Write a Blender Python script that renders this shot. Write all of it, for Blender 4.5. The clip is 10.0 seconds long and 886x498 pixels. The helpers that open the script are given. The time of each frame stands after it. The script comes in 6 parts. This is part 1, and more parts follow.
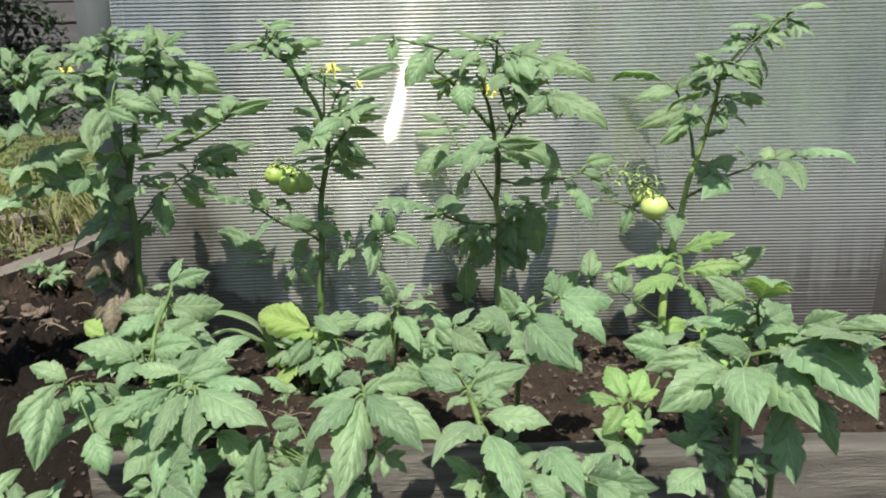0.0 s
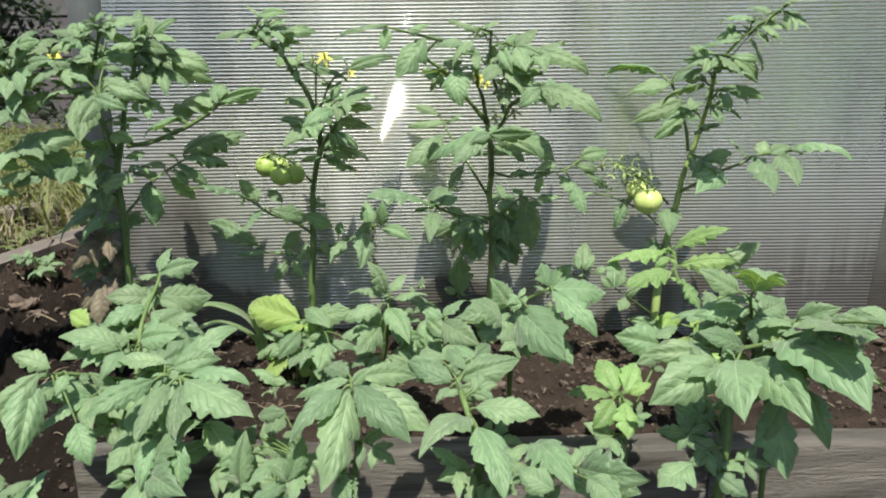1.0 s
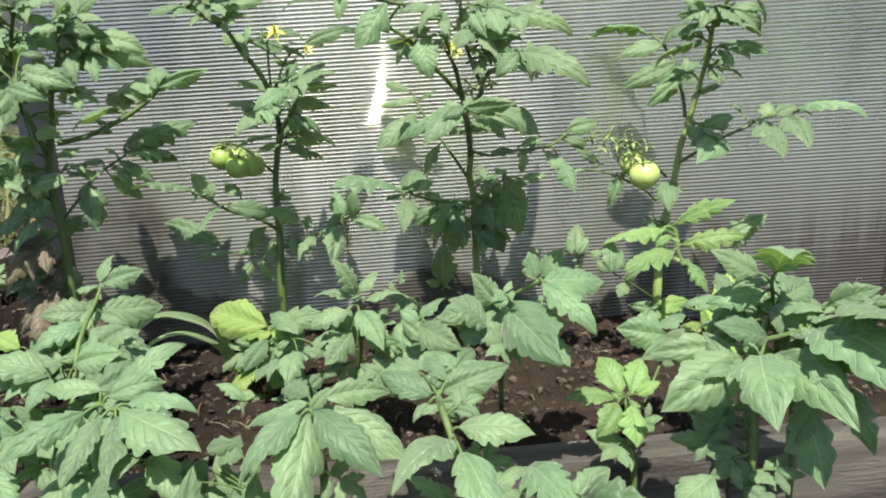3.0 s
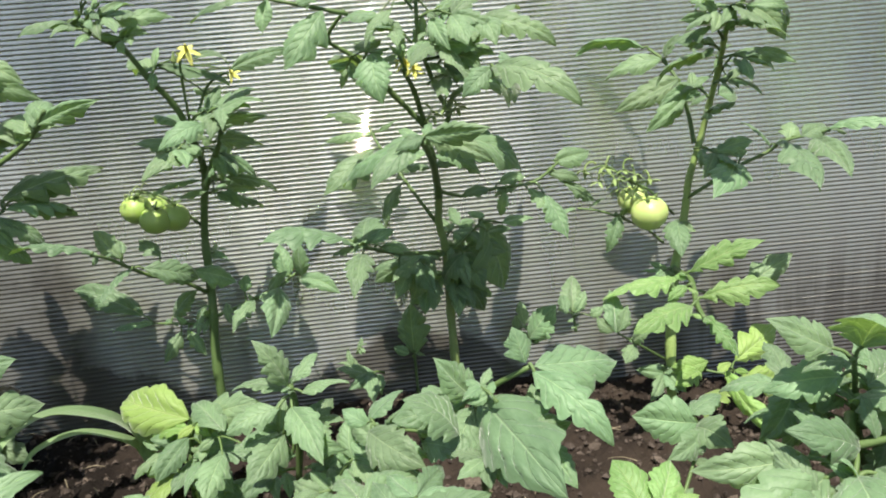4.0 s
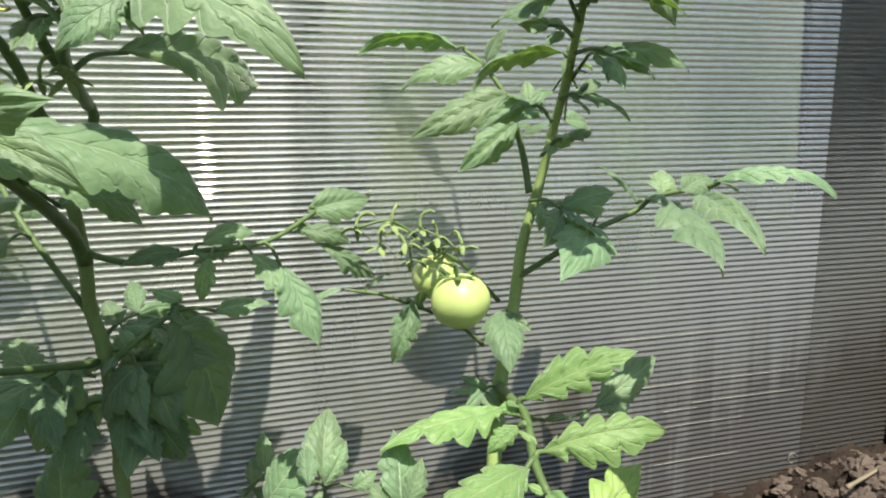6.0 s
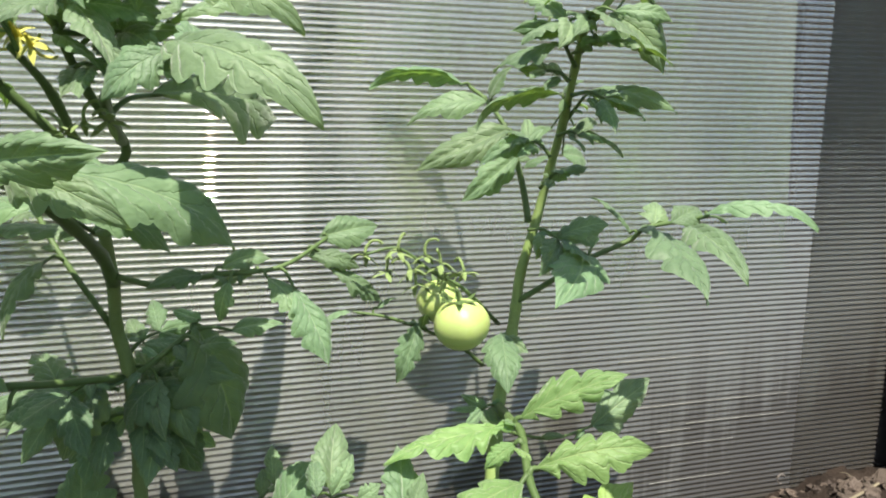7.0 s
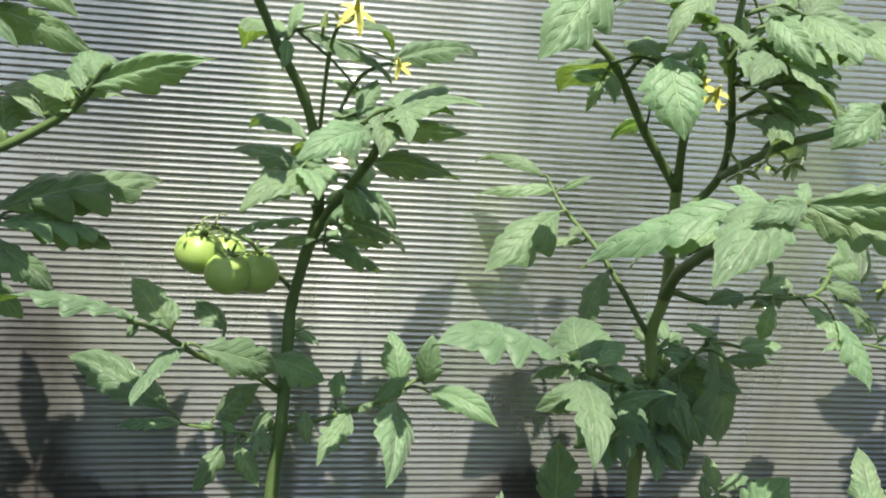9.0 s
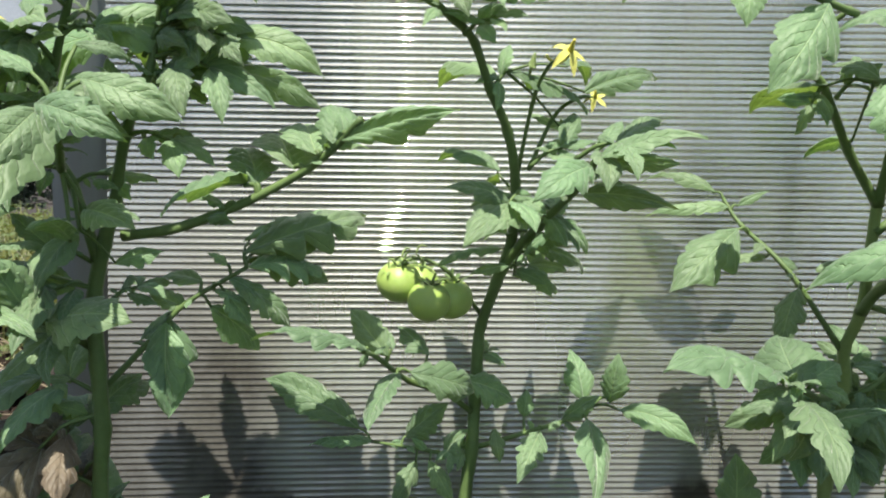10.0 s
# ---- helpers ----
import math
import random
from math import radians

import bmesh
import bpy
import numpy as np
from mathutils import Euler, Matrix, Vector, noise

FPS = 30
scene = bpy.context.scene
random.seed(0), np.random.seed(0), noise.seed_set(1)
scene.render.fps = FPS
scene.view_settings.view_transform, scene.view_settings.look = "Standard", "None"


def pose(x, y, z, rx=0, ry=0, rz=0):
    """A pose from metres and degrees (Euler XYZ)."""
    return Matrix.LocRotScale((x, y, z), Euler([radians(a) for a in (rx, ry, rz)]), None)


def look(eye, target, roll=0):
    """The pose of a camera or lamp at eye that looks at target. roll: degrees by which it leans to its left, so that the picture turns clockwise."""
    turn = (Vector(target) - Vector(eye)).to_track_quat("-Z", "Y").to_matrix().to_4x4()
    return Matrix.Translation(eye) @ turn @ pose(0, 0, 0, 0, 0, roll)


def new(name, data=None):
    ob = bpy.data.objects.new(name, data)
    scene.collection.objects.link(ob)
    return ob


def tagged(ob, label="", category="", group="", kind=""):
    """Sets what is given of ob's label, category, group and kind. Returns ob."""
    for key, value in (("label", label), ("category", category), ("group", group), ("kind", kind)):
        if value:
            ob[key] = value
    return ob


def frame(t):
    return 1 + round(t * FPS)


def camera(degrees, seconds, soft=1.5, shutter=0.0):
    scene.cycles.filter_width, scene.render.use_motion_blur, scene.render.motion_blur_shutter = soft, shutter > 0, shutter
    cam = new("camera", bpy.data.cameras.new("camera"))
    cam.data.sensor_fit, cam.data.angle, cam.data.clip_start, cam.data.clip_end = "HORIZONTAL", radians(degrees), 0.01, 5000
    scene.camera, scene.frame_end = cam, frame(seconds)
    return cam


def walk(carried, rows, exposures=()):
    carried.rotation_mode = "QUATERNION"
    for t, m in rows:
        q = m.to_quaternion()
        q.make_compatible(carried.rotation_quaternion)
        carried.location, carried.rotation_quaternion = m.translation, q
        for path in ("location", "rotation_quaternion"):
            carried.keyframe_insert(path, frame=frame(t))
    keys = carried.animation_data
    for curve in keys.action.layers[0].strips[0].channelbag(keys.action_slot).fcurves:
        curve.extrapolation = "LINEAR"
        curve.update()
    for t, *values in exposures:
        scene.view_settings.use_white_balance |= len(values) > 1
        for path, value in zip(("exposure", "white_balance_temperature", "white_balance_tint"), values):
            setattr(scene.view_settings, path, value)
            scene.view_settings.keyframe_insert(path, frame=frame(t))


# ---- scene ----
cam = camera(65.7, 10.0, soft=2.0)
PATH = [
    (0, (-0.024, 0.002, 0.448), (0.001, 1.95, -0.003), -1.2),
    (0.5, (-0.024, 0.003, 0.442), (0.006, 1.952, -0.008), -0.7),
    (1, (-0.018, 0.009, 0.438), (0.018, 1.956, -0.019), -0.7),
    (1.5, (-0.026, 0.015, 0.441), (0.005, 1.956, -0.043), -1.1),
    (2, (-0.017, 0.029, 0.437), (0.03, 1.965, -0.062), -2.8),
    (3.3, (0.014, 0.152, 0.416), (0.08, 2.088, -0.083), -4.0),
    (3.5, (0.022, 0.189, 0.413), (0.102, 2.135, -0.044), -4.5),
    (4, (0.035, 0.279, 0.4), (0.14, 2.237, 0.011), -5.3),
    (4.5, (0.093, 0.407, 0.384), (0.337, 2.362, 0.04), -7.0),
    (5, (0.164, 0.534, 0.378), (0.673, 2.452, 0.131), -4.8),
    (5.5, (0.168, 0.589, 0.362), (0.82, 2.458, 0.074), -3.2),
    (5.7, (0.167, 0.596, 0.36), (0.788, 2.478, 0.09), -2.3),
    (6.8, (0.161, 0.579, 0.368), (0.737, 2.483, 0.161), -0.9),
    (7, (0.158, 0.566, 0.372), (0.736, 2.47, 0.173), -0.7),
    (7.5, (0.128, 0.554, 0.364), (0.653, 2.475, 0.181), -0.4),
    (8, (0.051, 0.559, 0.361), (0.48, 2.505, 0.188), -0.1),
    (8.5, (-0.04, 0.561, 0.375), (0.302, 2.523, 0.19), 2.4),
    (9, (-0.144, 0.571, 0.38), (0.056, 2.553, 0.199), 3.1),
    (9.5, (-0.22, 0.566, 0.389), (-0.135, 2.555, 0.202), 1.8),
    (10, (-0.24, 0.557, 0.397), (-0.237, 2.549, 0.215), 0.6),
]
walk(cam, [(t, look(eye, target, roll)) for t, eye, target, roll in PATH],
     exposures=[(0.0, 0.87, 6950.0, 2.2), (4.0, 1.0, 6950.0, 2.2), (10.0, 1.03, 6950.0, 2.8)])

# ---- light ----
SUN_AZ, SUN_EL = -0.075, 63.0
to_sun = Vector((SUN_AZ * math.cos(radians(SUN_EL)), -math.cos(radians(SUN_EL)), math.sin(radians(SUN_EL)))).normalized()
world = bpy.data.worlds.new("sky")
scene.world = world
world.use_nodes = True
wn = world.node_tree
sky = wn.nodes.new("ShaderNodeTexSky")
sky.sky_type, sky.sun_disc = "NISHITA", False
sky.sun_elevation, sky.sun_rotation = radians(SUN_EL), math.atan2(to_sun.x, to_sun.y)
wn.links.new(sky.outputs[0], wn.nodes["Background"].inputs[0])
wn.nodes["Background"].inputs[1].default_value = 0.09
sun = new("sun", bpy.data.lights.new("sun", "SUN"))
sun.data.energy, sun.data.angle, sun.data.color = 5.0, radians(0.53), (1.0, 0.955, 0.89)
sun.rotation_mode = "QUATERNION"
sun.rotation_quaternion = to_sun.to_track_quat("Z", "Y")
sun.location = to_sun * 20



# ---- materials ----
def mat_nodes(name):
    m = bpy.data.materials.new(name)
    m.use_nodes = True
    nt = m.node_tree
    return m, nt, nt.nodes["Principled BSDF"], nt.nodes["Material Output"]


def nd(nt, kind, **kw):
    n = nt.nodes.new(kind)
    for k, v in kw.items():
        if k == "op":
            n.operation = v
        elif k == "blend":
            n.data_type, n.blend_type = "RGBA", v
        else:
            n.inputs[k].default_value = v
    return n


def mth(nt, op, a, b=None, clamp=False):
    n = nt.nodes.new("ShaderNodeMath")
    n.operation, n.use_clamp = op, clamp
    for i, v in enumerate((a, b)):
        if v is None:
            continue
        if isinstance(v, (int, float)):
            n.inputs[i].default_value = v
        else:
            nt.links.new(v, n.inputs[i])
    return n.outputs[0]


def mixc(nt, fac, a, b, blend="MIX"):
    n = nt.nodes.new("ShaderNodeMix")
    n.data_type, n.blend_type = "RGBA", blend
    for i, v in ((0, fac), (6, a), (7, b)):
        if isinstance(v, (int, float)):
            n.inputs[i].default_value = v
        elif isinstance(v, tuple):
            n.inputs[i].default_value = (*v, 1)
        else:
            nt.links.new(v, n.inputs[i])
    return n.outputs[2]


def noise_tex(nt, scale, detail=4.0, rough=0.55, stretch=None, coord="Object"):
    tc = nt.nodes.new("ShaderNodeTexCoord")
    mp = nt.nodes.new("ShaderNodeMapping")
    if stretch:
        mp.inputs["Scale"].default_value = stretch
    nt.links.new(tc.outputs[coord], mp.inputs[0])
    n = nd(nt, "ShaderNodeTexNoise", Scale=scale, Detail=detail, Roughness=rough)
    nt.links.new(mp.outputs[0], n.inputs["Vector"])
    return n.outputs["Fac"]


def ramp(nt, fac, lo, hi):
    n = nt.nodes.new("ShaderNodeMapRange")
    n.inputs["From Min"].default_value, n.inputs["From Max"].default_value = lo, hi
    nt.links.new(fac, n.inputs[0])
    return n.outputs[0]


def bump(nt, height, strength, dist, to):
    b = nd(nt, "ShaderNodeBump", Strength=strength, Distance=dist)
    nt.links.new(height, b.inputs["Height"])
    nt.links.new(b.outputs[0], to.inputs["Normal"])
    return b.outputs[0]


def rough_material(name, dark, light, scale, rough=0.8, bump_scale=None, strength=0.5, dist=0.004, stretch=None, spec=0.3, var=0.0):
    """Two-tone weathered surface with coarse stains, fine grain and relief."""
    m, nt, p, _ = mat_nodes(name)
    a = ramp(nt, noise_tex(nt, scale, 5, 0.6, stretch), 0.3, 0.7)
    b = noise_tex(nt, scale * 9, 4, 0.65, stretch)
    c = mixc(nt, a, dark, light)
    c = mixc(nt, mth(nt, "MULTIPLY", b, 0.55), c, tuple(v * 0.45 for v in dark))
    if var:
        oi = nt.nodes.new("ShaderNodeObjectInfo")
        v = mth(nt, "MULTIPLY_ADD", oi.outputs["Random"], var)
        v.node.inputs[2].default_value = 1 - var / 2
        hs = nd(nt, "ShaderNodeHueSaturation")
        nt.links.new(v, hs.inputs["Value"])
        nt.links.new(c, hs.inputs["Color"])
        c = hs.outputs[0]
    nt.links.new(c, p.inputs["Base Color"])
    p.inputs["Roughness"].default_value = rough
    p.inputs["Specular IOR Level"].default_value = spec
    bump(nt, noise_tex(nt, bump_scale or scale * 6, 6, 0.7, stretch), strength, dist, p)
    return m


def leaf_material(name, base, tip, vein, back, pale_veins=0.12, through_light=0.32):
    """Leaf blade: raised midrib and side veins, downy sheen, light shining through."""
    m, nt, p, out = mat_nodes(name)
    uv = nt.nodes.new("ShaderNodeTexCoord")
    sp = nt.nodes.new("ShaderNodeSeparateXYZ")
    nt.links.new(uv.outputs["UV"], sp.inputs[0])
    u = sp.outputs[0]
    v = mth(nt, "ABSOLUTE", mth(nt, "SUBTRACT", sp.outputs[1], 0.5))
    oi = nt.nodes.new("ShaderNodeObjectInfo")
    n1 = noise_tex(nt, 3.0, 3, 0.6)
    n2 = noise_tex(nt, 20.0, 3, 0.6)
    rib = ramp(nt, v, 0.024, 0.006)
    # side veins run forward from the midrib and fade to the margin
    w = mth(nt, "SUBTRACT", mth(nt, "MULTIPLY", u, 7.0), mth(nt, "MULTIPLY", v, 4.2))
    w = mth(nt, "ADD", w, mth(nt, "MULTIPLY", mth(nt, "SUBTRACT", n2, 0.5), 0.25))
    saw = mth(nt, "ABSOLUTE", mth(nt, "SUBTRACT", mth(nt, "FRACT", w), 0.5))
    side = mth(nt, "MULTIPLY", ramp(nt, saw, 0.09, 0.0), ramp(nt, v, 0.5, 0.25))
    veins = mth(nt, "MAXIMUM", rib, mth(nt, "MULTIPLY", side, 0.7))
    veins.node.use_clamp = True
    c = mixc(nt, ramp(nt, n1, 0.3, 0.7), base, tip)
    c = mixc(nt, mth(nt, "MULTIPLY", n2, 0.3), c, tuple(x * 0.7 for x in base))
    # puckered cells between the finest veins
    cells = nt.nodes.new("ShaderNodeTexVoronoi")
    cells.feature = "DISTANCE_TO_EDGE"
    cells.inputs["Scale"].default_value = 13.0
    nt.links.new(uv.outputs["Object"], cells.inputs["Vector"])
    cell = ramp(nt, cells.outputs["Distance"], 0.0, 0.32)
    c = mixc(nt, mth(nt, "MULTIPLY", mth(nt, "SUBTRACT", 1.0, cell), 0.05), c, vein)
    c = mixc(nt, mth(nt, "MAXIMUM", mth(nt, "MULTIPLY", rib, 0.42), mth(nt, "MULTIPLY", side, pale_veins)), c, vein)
    hs = nd(nt, "ShaderNodeHueSaturation")
    val = mth(nt, "ADD", mth(nt, "MULTIPLY", oi.outputs["Random"], 0.46), 0.78)
    hue = mth(nt, "ADD", mth(nt, "MULTIPLY", mth(nt, "FRACT", mth(nt, "MULTIPLY", oi.outputs["Random"], 7.3)), -0.03), 0.510)
    nt.links.new(val, hs.inputs["Value"])
    nt.links.new(hue, hs.inputs["Hue"])
    nt.links.new(c, hs.inputs["Color"])
    nt.links.new(hs.outputs[0], p.inputs["Base Color"])
    p.inputs["Roughness"].default_value = 0.54
    p.inputs["Specular IOR Level"].default_value = 0.46
    p.inputs["Sheen Weight"].default_value = 0.42
    p.inputs["Sheen Roughness"].default_value = 0.4
    h = mth(nt, "SUBTRACT", mth(nt, "ADD", mth(nt, "MULTIPLY", n2, 0.02), mth(nt, "MULTIPLY", cell, 0.02)), mth(nt, "MULTIPLY", veins, 0.45))
    bn = bump(nt, h, 0.46, 0.015, p)
    tr = nt.nodes.new("ShaderNodeBsdfTranslucent")
    tc = mixc(nt, 1.0, hs.outputs[0], back, "MULTIPLY")
    nt.links.new(tc, tr.inputs[0])
    nt.links.new(bn, tr.inputs["Normal"])
    mx = nt.nodes.new("ShaderNodeMixShader")
    mx.inputs[0].default_value = through_light
    nt.links.new(p.outputs[0], mx.inputs[1])
    nt.links.new(tr.outputs[0], mx.inputs[2])
    nt.links.new(mx.outputs[0], out.inputs[0])
    return m


leaf_green = leaf_material("leaf_green", (0.108, 0.180, 0.097), (0.172, 0.268, 0.147), (0.38, 0.51, 0.30), (1.5, 1.6, 0.42))
leaf_fresh = leaf_material("leaf_fresh", (0.125, 0.238, 0.075), (0.19, 0.32, 0.115), (0.42, 0.53, 0.25), (1.5, 1.6, 0.42), 0.42, 0.3)
leaf_pale = leaf_material("leaf_pale", (0.18, 0.295, 0.075), (0.24, 0.37, 0.11), (0.40, 0.50, 0.22), (1.5, 1.6, 0.45), 0.3, 0.34)
leaf_dry = leaf_material("leaf_dry", (0.085, 0.066, 0.045), (0.20, 0.165, 0.11), (0.22, 0.18, 0.13), (1.1, 1.0, 0.7))
strap_green = leaf_material("strap_green", (0.22, 0.33, 0.15), (0.30, 0.42, 0.22), (0.28, 0.38, 0.18), (1.6, 1.5, 0.6))
weed_green = leaf_material("weed_green", (0.07, 0.12, 0.03), (0.15, 0.2, 0.05), (0.2, 0.26, 0.1), (1.6, 1.5, 0.6))
shrub_green = leaf_material("shrub_green", (0.02, 0.04, 0.02), (0.035, 0.06, 0.03), (0.05, 0.08, 0.04), (1.2, 1.2, 0.6))
stem_green = rough_material("stem_green", (0.078, 0.125, 0.043), (0.145, 0.215, 0.08), 18, 0.5, 260, 0.25, 0.001)
def soil_material():
    """Garden soil, dry and crumbly on the bed, with shade painted in at left."""
    m = rough_material("soil", (0.020, 0.014, 0.012), (0.056, 0.040, 0.032), 14, 0.95, 160, 0.9, 0.006, spec=0.15)
    nt = m.node_tree
    p = nt.nodes["Principled BSDF"]
    dry = p.inputs["Base Color"].links[0].from_socket
    off = nt.nodes.new("ShaderNodeVectorMath")
    off.operation = "DISTANCE"
    nt.links.new(nt.nodes.new("ShaderNodeTexCoord").outputs["Object"], off.inputs[0])
    off.inputs[1].default_value = (-0.66, 0.88, 0.0)
    # ragged edge of the shaded patch that is painted into the soil colour
    edge = mth(nt, "ADD", off.outputs["Value"], mth(nt, "MULTIPLY", noise_tex(nt, 9, 5, 0.65), 0.30))
    nt.links.new(mixc(nt, ramp(nt, edge, 0.62, 0.46), dry, (0.010, 0.007, 0.006)), p.inputs["Base Color"])
    return m


soil = soil_material()
stem_mid = rough_material("stem_mid", (0.17, 0.235, 0.085), (0.26, 0.33, 0.13), 30, 0.5, 260, 0.25, 0.001)
stem_pale = rough_material("stem_pale", (0.24, 0.33, 0.11), (0.34, 0.44, 0.17), 30, 0.5, 260, 0.25, 0.001)
clod_dry = rough_material("clod_dry", (0.10, 0.073, 0.062), (0.30, 0.235, 0.20), 60, 0.95, 240, 0.8, 0.003, spec=0.15, var=0.5)
board_wood = rough_material("board_wood", (0.085, 0.074, 0.068), (0.43, 0.39, 0.365), 9, 0.95, 90, 1.0, 0.02, (0.35, 4, 5))
plank_wood = rough_material("plank_wood", (0.10, 0.083, 0.078), (0.20, 0.172, 0.16), 5, 0.85, 50, 0.6, 0.003, (0.25, 4, 4))
straw = rough_material("straw", (0.16, 0.13, 0.09), (0.34, 0.28, 0.2), 20, 0.8)
metal = rough_material("grey_steel", (0.27, 0.28, 0.285), (0.36, 0.37, 0.375), 5, 0.45, 90, 0.1, 0.001, (1, 1, 0.2), spec=0.5)
dark_frame = rough_material("dark_frame", (0.012, 0.013, 0.012), (0.028, 0.03, 0.028), 8, 0.7, 90, 0.15, 0.001, spec=0.4)
siding = rough_material("siding", (0.09, 0.082, 0.09), (0.14, 0.128, 0.138), 3, 0.8, 40, 0.4, 0.004, (0.2, 1, 3))
white_paint = rough_material("pale_blue_paint", (0.27, 0.30, 0.37), (0.34, 0.37, 0.44), 4, 0.7)
red_plastic = rough_material("red_plastic", (0.20, 0.04, 0.035), (0.28, 0.06, 0.05), 8, 0.4)
sheet_dark = rough_material("dark_backing", (0.02, 0.022, 0.022), (0.04, 0.042, 0.04), 8, 0.6)
petal = rough_material("petal_yellow", (0.76, 0.73, 0.14), (0.86, 0.83, 0.3), 60, 0.5)
anther = rough_material("anther_yellow", (0.76, 0.64, 0.07), (0.84, 0.74, 0.13), 60, 0.5)
petal_dry = rough_material("petal_dry", (0.21, 0.31, 0.10), (0.37, 0.45, 0.19), 60, 0.6)


def fruit_material(name, dark, light):
    m, nt, p, _ = mat_nodes(name)
    c = mixc(nt, ramp(nt, noise_tex(nt, 45, 3), 0.35, 0.7), dark, light)
    c = mixc(nt, mth(nt, "MULTIPLY", noise_tex(nt, 500, 2), 0.25), c, (0.5, 0.58, 0.3))
    nt.links.new(c, p.inputs["Base Color"])
    p.inputs["Roughness"].default_value = 0.42
    p.inputs["Subsurface Weight"].default_value = 0.25
    p.inputs["Subsurface Radius"].default_value = (0.5, 0.8, 0.2)
    p.inputs["Subsurface Scale"].default_value = 0.006
    bump(nt, noise_tex(nt, 60, 2), 0.08, 0.002, p)
    return m


tomato_skin = fruit_material("unripe_tomato", (0.36, 0.45, 0.13), (0.47, 0.54, 0.20))
tomato_skin_green = fruit_material("green_tomato", (0.21, 0.31, 0.06), (0.31, 0.41, 0.10))


def sheet_material(name, dusty):
    """Twin-wall polycarbonate: clear, dusty and glossy, streaked down its height."""
    m, nt, p, out = mat_nodes(name)
    nt.nodes.remove(p)
    streak = ramp(nt, noise_tex(nt, 3.0, 6, 0.75, (3.2, 1, 0.08)), 0.32, 0.68)
    fine = ramp(nt, noise_tex(nt, 14.0, 4, 0.7, (3.2, 1, 0.04)), 0.45, 0.75)
    dust = noise_tex(nt, 7.0, 6, 0.7)
    dif = nt.nodes.new("ShaderNodeBsdfDiffuse")
    # mud splashed up from the bed, joined below by painted shade
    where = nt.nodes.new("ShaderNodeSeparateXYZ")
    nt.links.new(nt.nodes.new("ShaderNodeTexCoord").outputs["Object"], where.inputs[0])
    mud_and_shade = mth(nt, "MULTIPLY", ramp(nt, where.outputs[2], 0.46, 0.06), ramp(nt, noise_tex(nt, 5.0, 6, 0.7, (1.6, 1, 0.5)), 0.34, 0.66))
    mud_and_shade = mth(nt, "MULTIPLY", mud_and_shade, mth(nt, "MAXIMUM", ramp(nt, where.outputs[0], 0.30, 0.55), mth(nt, "MULTIPLY", ramp(nt, where.outputs[0], -0.10, -0.40), 0.8)))
    # shade and dark reflections along the foot, painted into the colour
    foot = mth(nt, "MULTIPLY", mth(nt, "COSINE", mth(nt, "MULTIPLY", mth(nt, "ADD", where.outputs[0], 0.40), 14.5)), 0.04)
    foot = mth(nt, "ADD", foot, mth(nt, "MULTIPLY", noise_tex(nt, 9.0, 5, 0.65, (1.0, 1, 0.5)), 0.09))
    foot_shade = ramp(nt, mth(nt, "SUBTRACT", where.outputs[2], foot), 0.046, 0.012)
    foot_shade = mth(nt, "MULTIPLY", foot_shade, ramp(nt, where.outputs[0], 0.56, 0.42))
    # dim lower left and lowest band, painted in as well
    left_shade = mth(nt, "MULTIPLY", ramp(nt, where.outputs[2], 0.44, 0.22), ramp(nt, where.outputs[0], -0.31, -0.42))
    left_shade = mth(nt, "MULTIPLY", left_shade, mth(nt, "ADD", mth(nt, "MULTIPLY", dust, 0.9), 0.5), True)
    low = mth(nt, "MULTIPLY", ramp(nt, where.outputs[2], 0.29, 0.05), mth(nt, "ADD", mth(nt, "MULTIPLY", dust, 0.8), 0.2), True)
    foot_shade = mth(nt, "MAXIMUM", foot_shade, mth(nt, "MAXIMUM", left_shade, mth(nt, "MULTIPLY", low, 0.75)))
    # broad painted darkening of the lower wall towards both ends
    low_shade = mth(nt, "MULTIPLY", ramp(nt, where.outputs[2], 0.42, 0.05), mth(nt, "MAXIMUM", ramp(nt, where.outputs[0], -0.25, 0.52), mth(nt, "MULTIPLY", ramp(nt, where.outputs[0], 0.10, -0.35), 0.75)))
    low_shade = mth(nt, "MULTIPLY", low_shade, mth(nt, "ADD", mth(nt, "MULTIPLY", mth(nt, "ADD", dust, streak), 0.7), 0.45), True)
    mud_and_shade = mth(nt, "MAXIMUM", mth(nt, "MAXIMUM", mud_and_shade, low_shade), foot_shade)
    # brown for the mud, near black for the painted shade
    mud_shade_colour = mixc(nt, mth(nt, "MAXIMUM", foot_shade, mth(nt, "MULTIPLY", low_shade, 0.8)), (0.12, 0.097, 0.083), (0.036, 0.028, 0.025))
    nt.links.new(mixc(nt, mth(nt, "MULTIPLY", mud_and_shade, 0.9), mixc(nt, dust, (0.36, 0.37, 0.362), (0.472, 0.484, 0.468)), mud_shade_colour), dif.inputs[0])
    flat = nt.nodes.new("ShaderNodeCombineXYZ")
    flat.inputs[1].default_value = -1.0
    nt.links.new(flat.outputs[0], dif.inputs["Normal"])
    clear = nt.nodes.new("ShaderNodeBsdfRefraction")
    clear.inputs["Color"].default_value = (0.88, 0.9, 0.88, 1)
    clear.inputs["Roughness"].default_value = 0.22
    clear.inputs["IOR"].default_value = 1.22
    soft = nt.nodes.new("ShaderNodeBsdfGlossy")
    soft.distribution = "BECKMANN"
    soft.inputs["Color"].default_value = (0.9, 0.9, 0.9, 1)
    soft.inputs["Roughness"].default_value = 0.34
    crisp = nt.nodes.new("ShaderNodeBsdfGlossy")
    crisp.distribution = "BECKMANN"
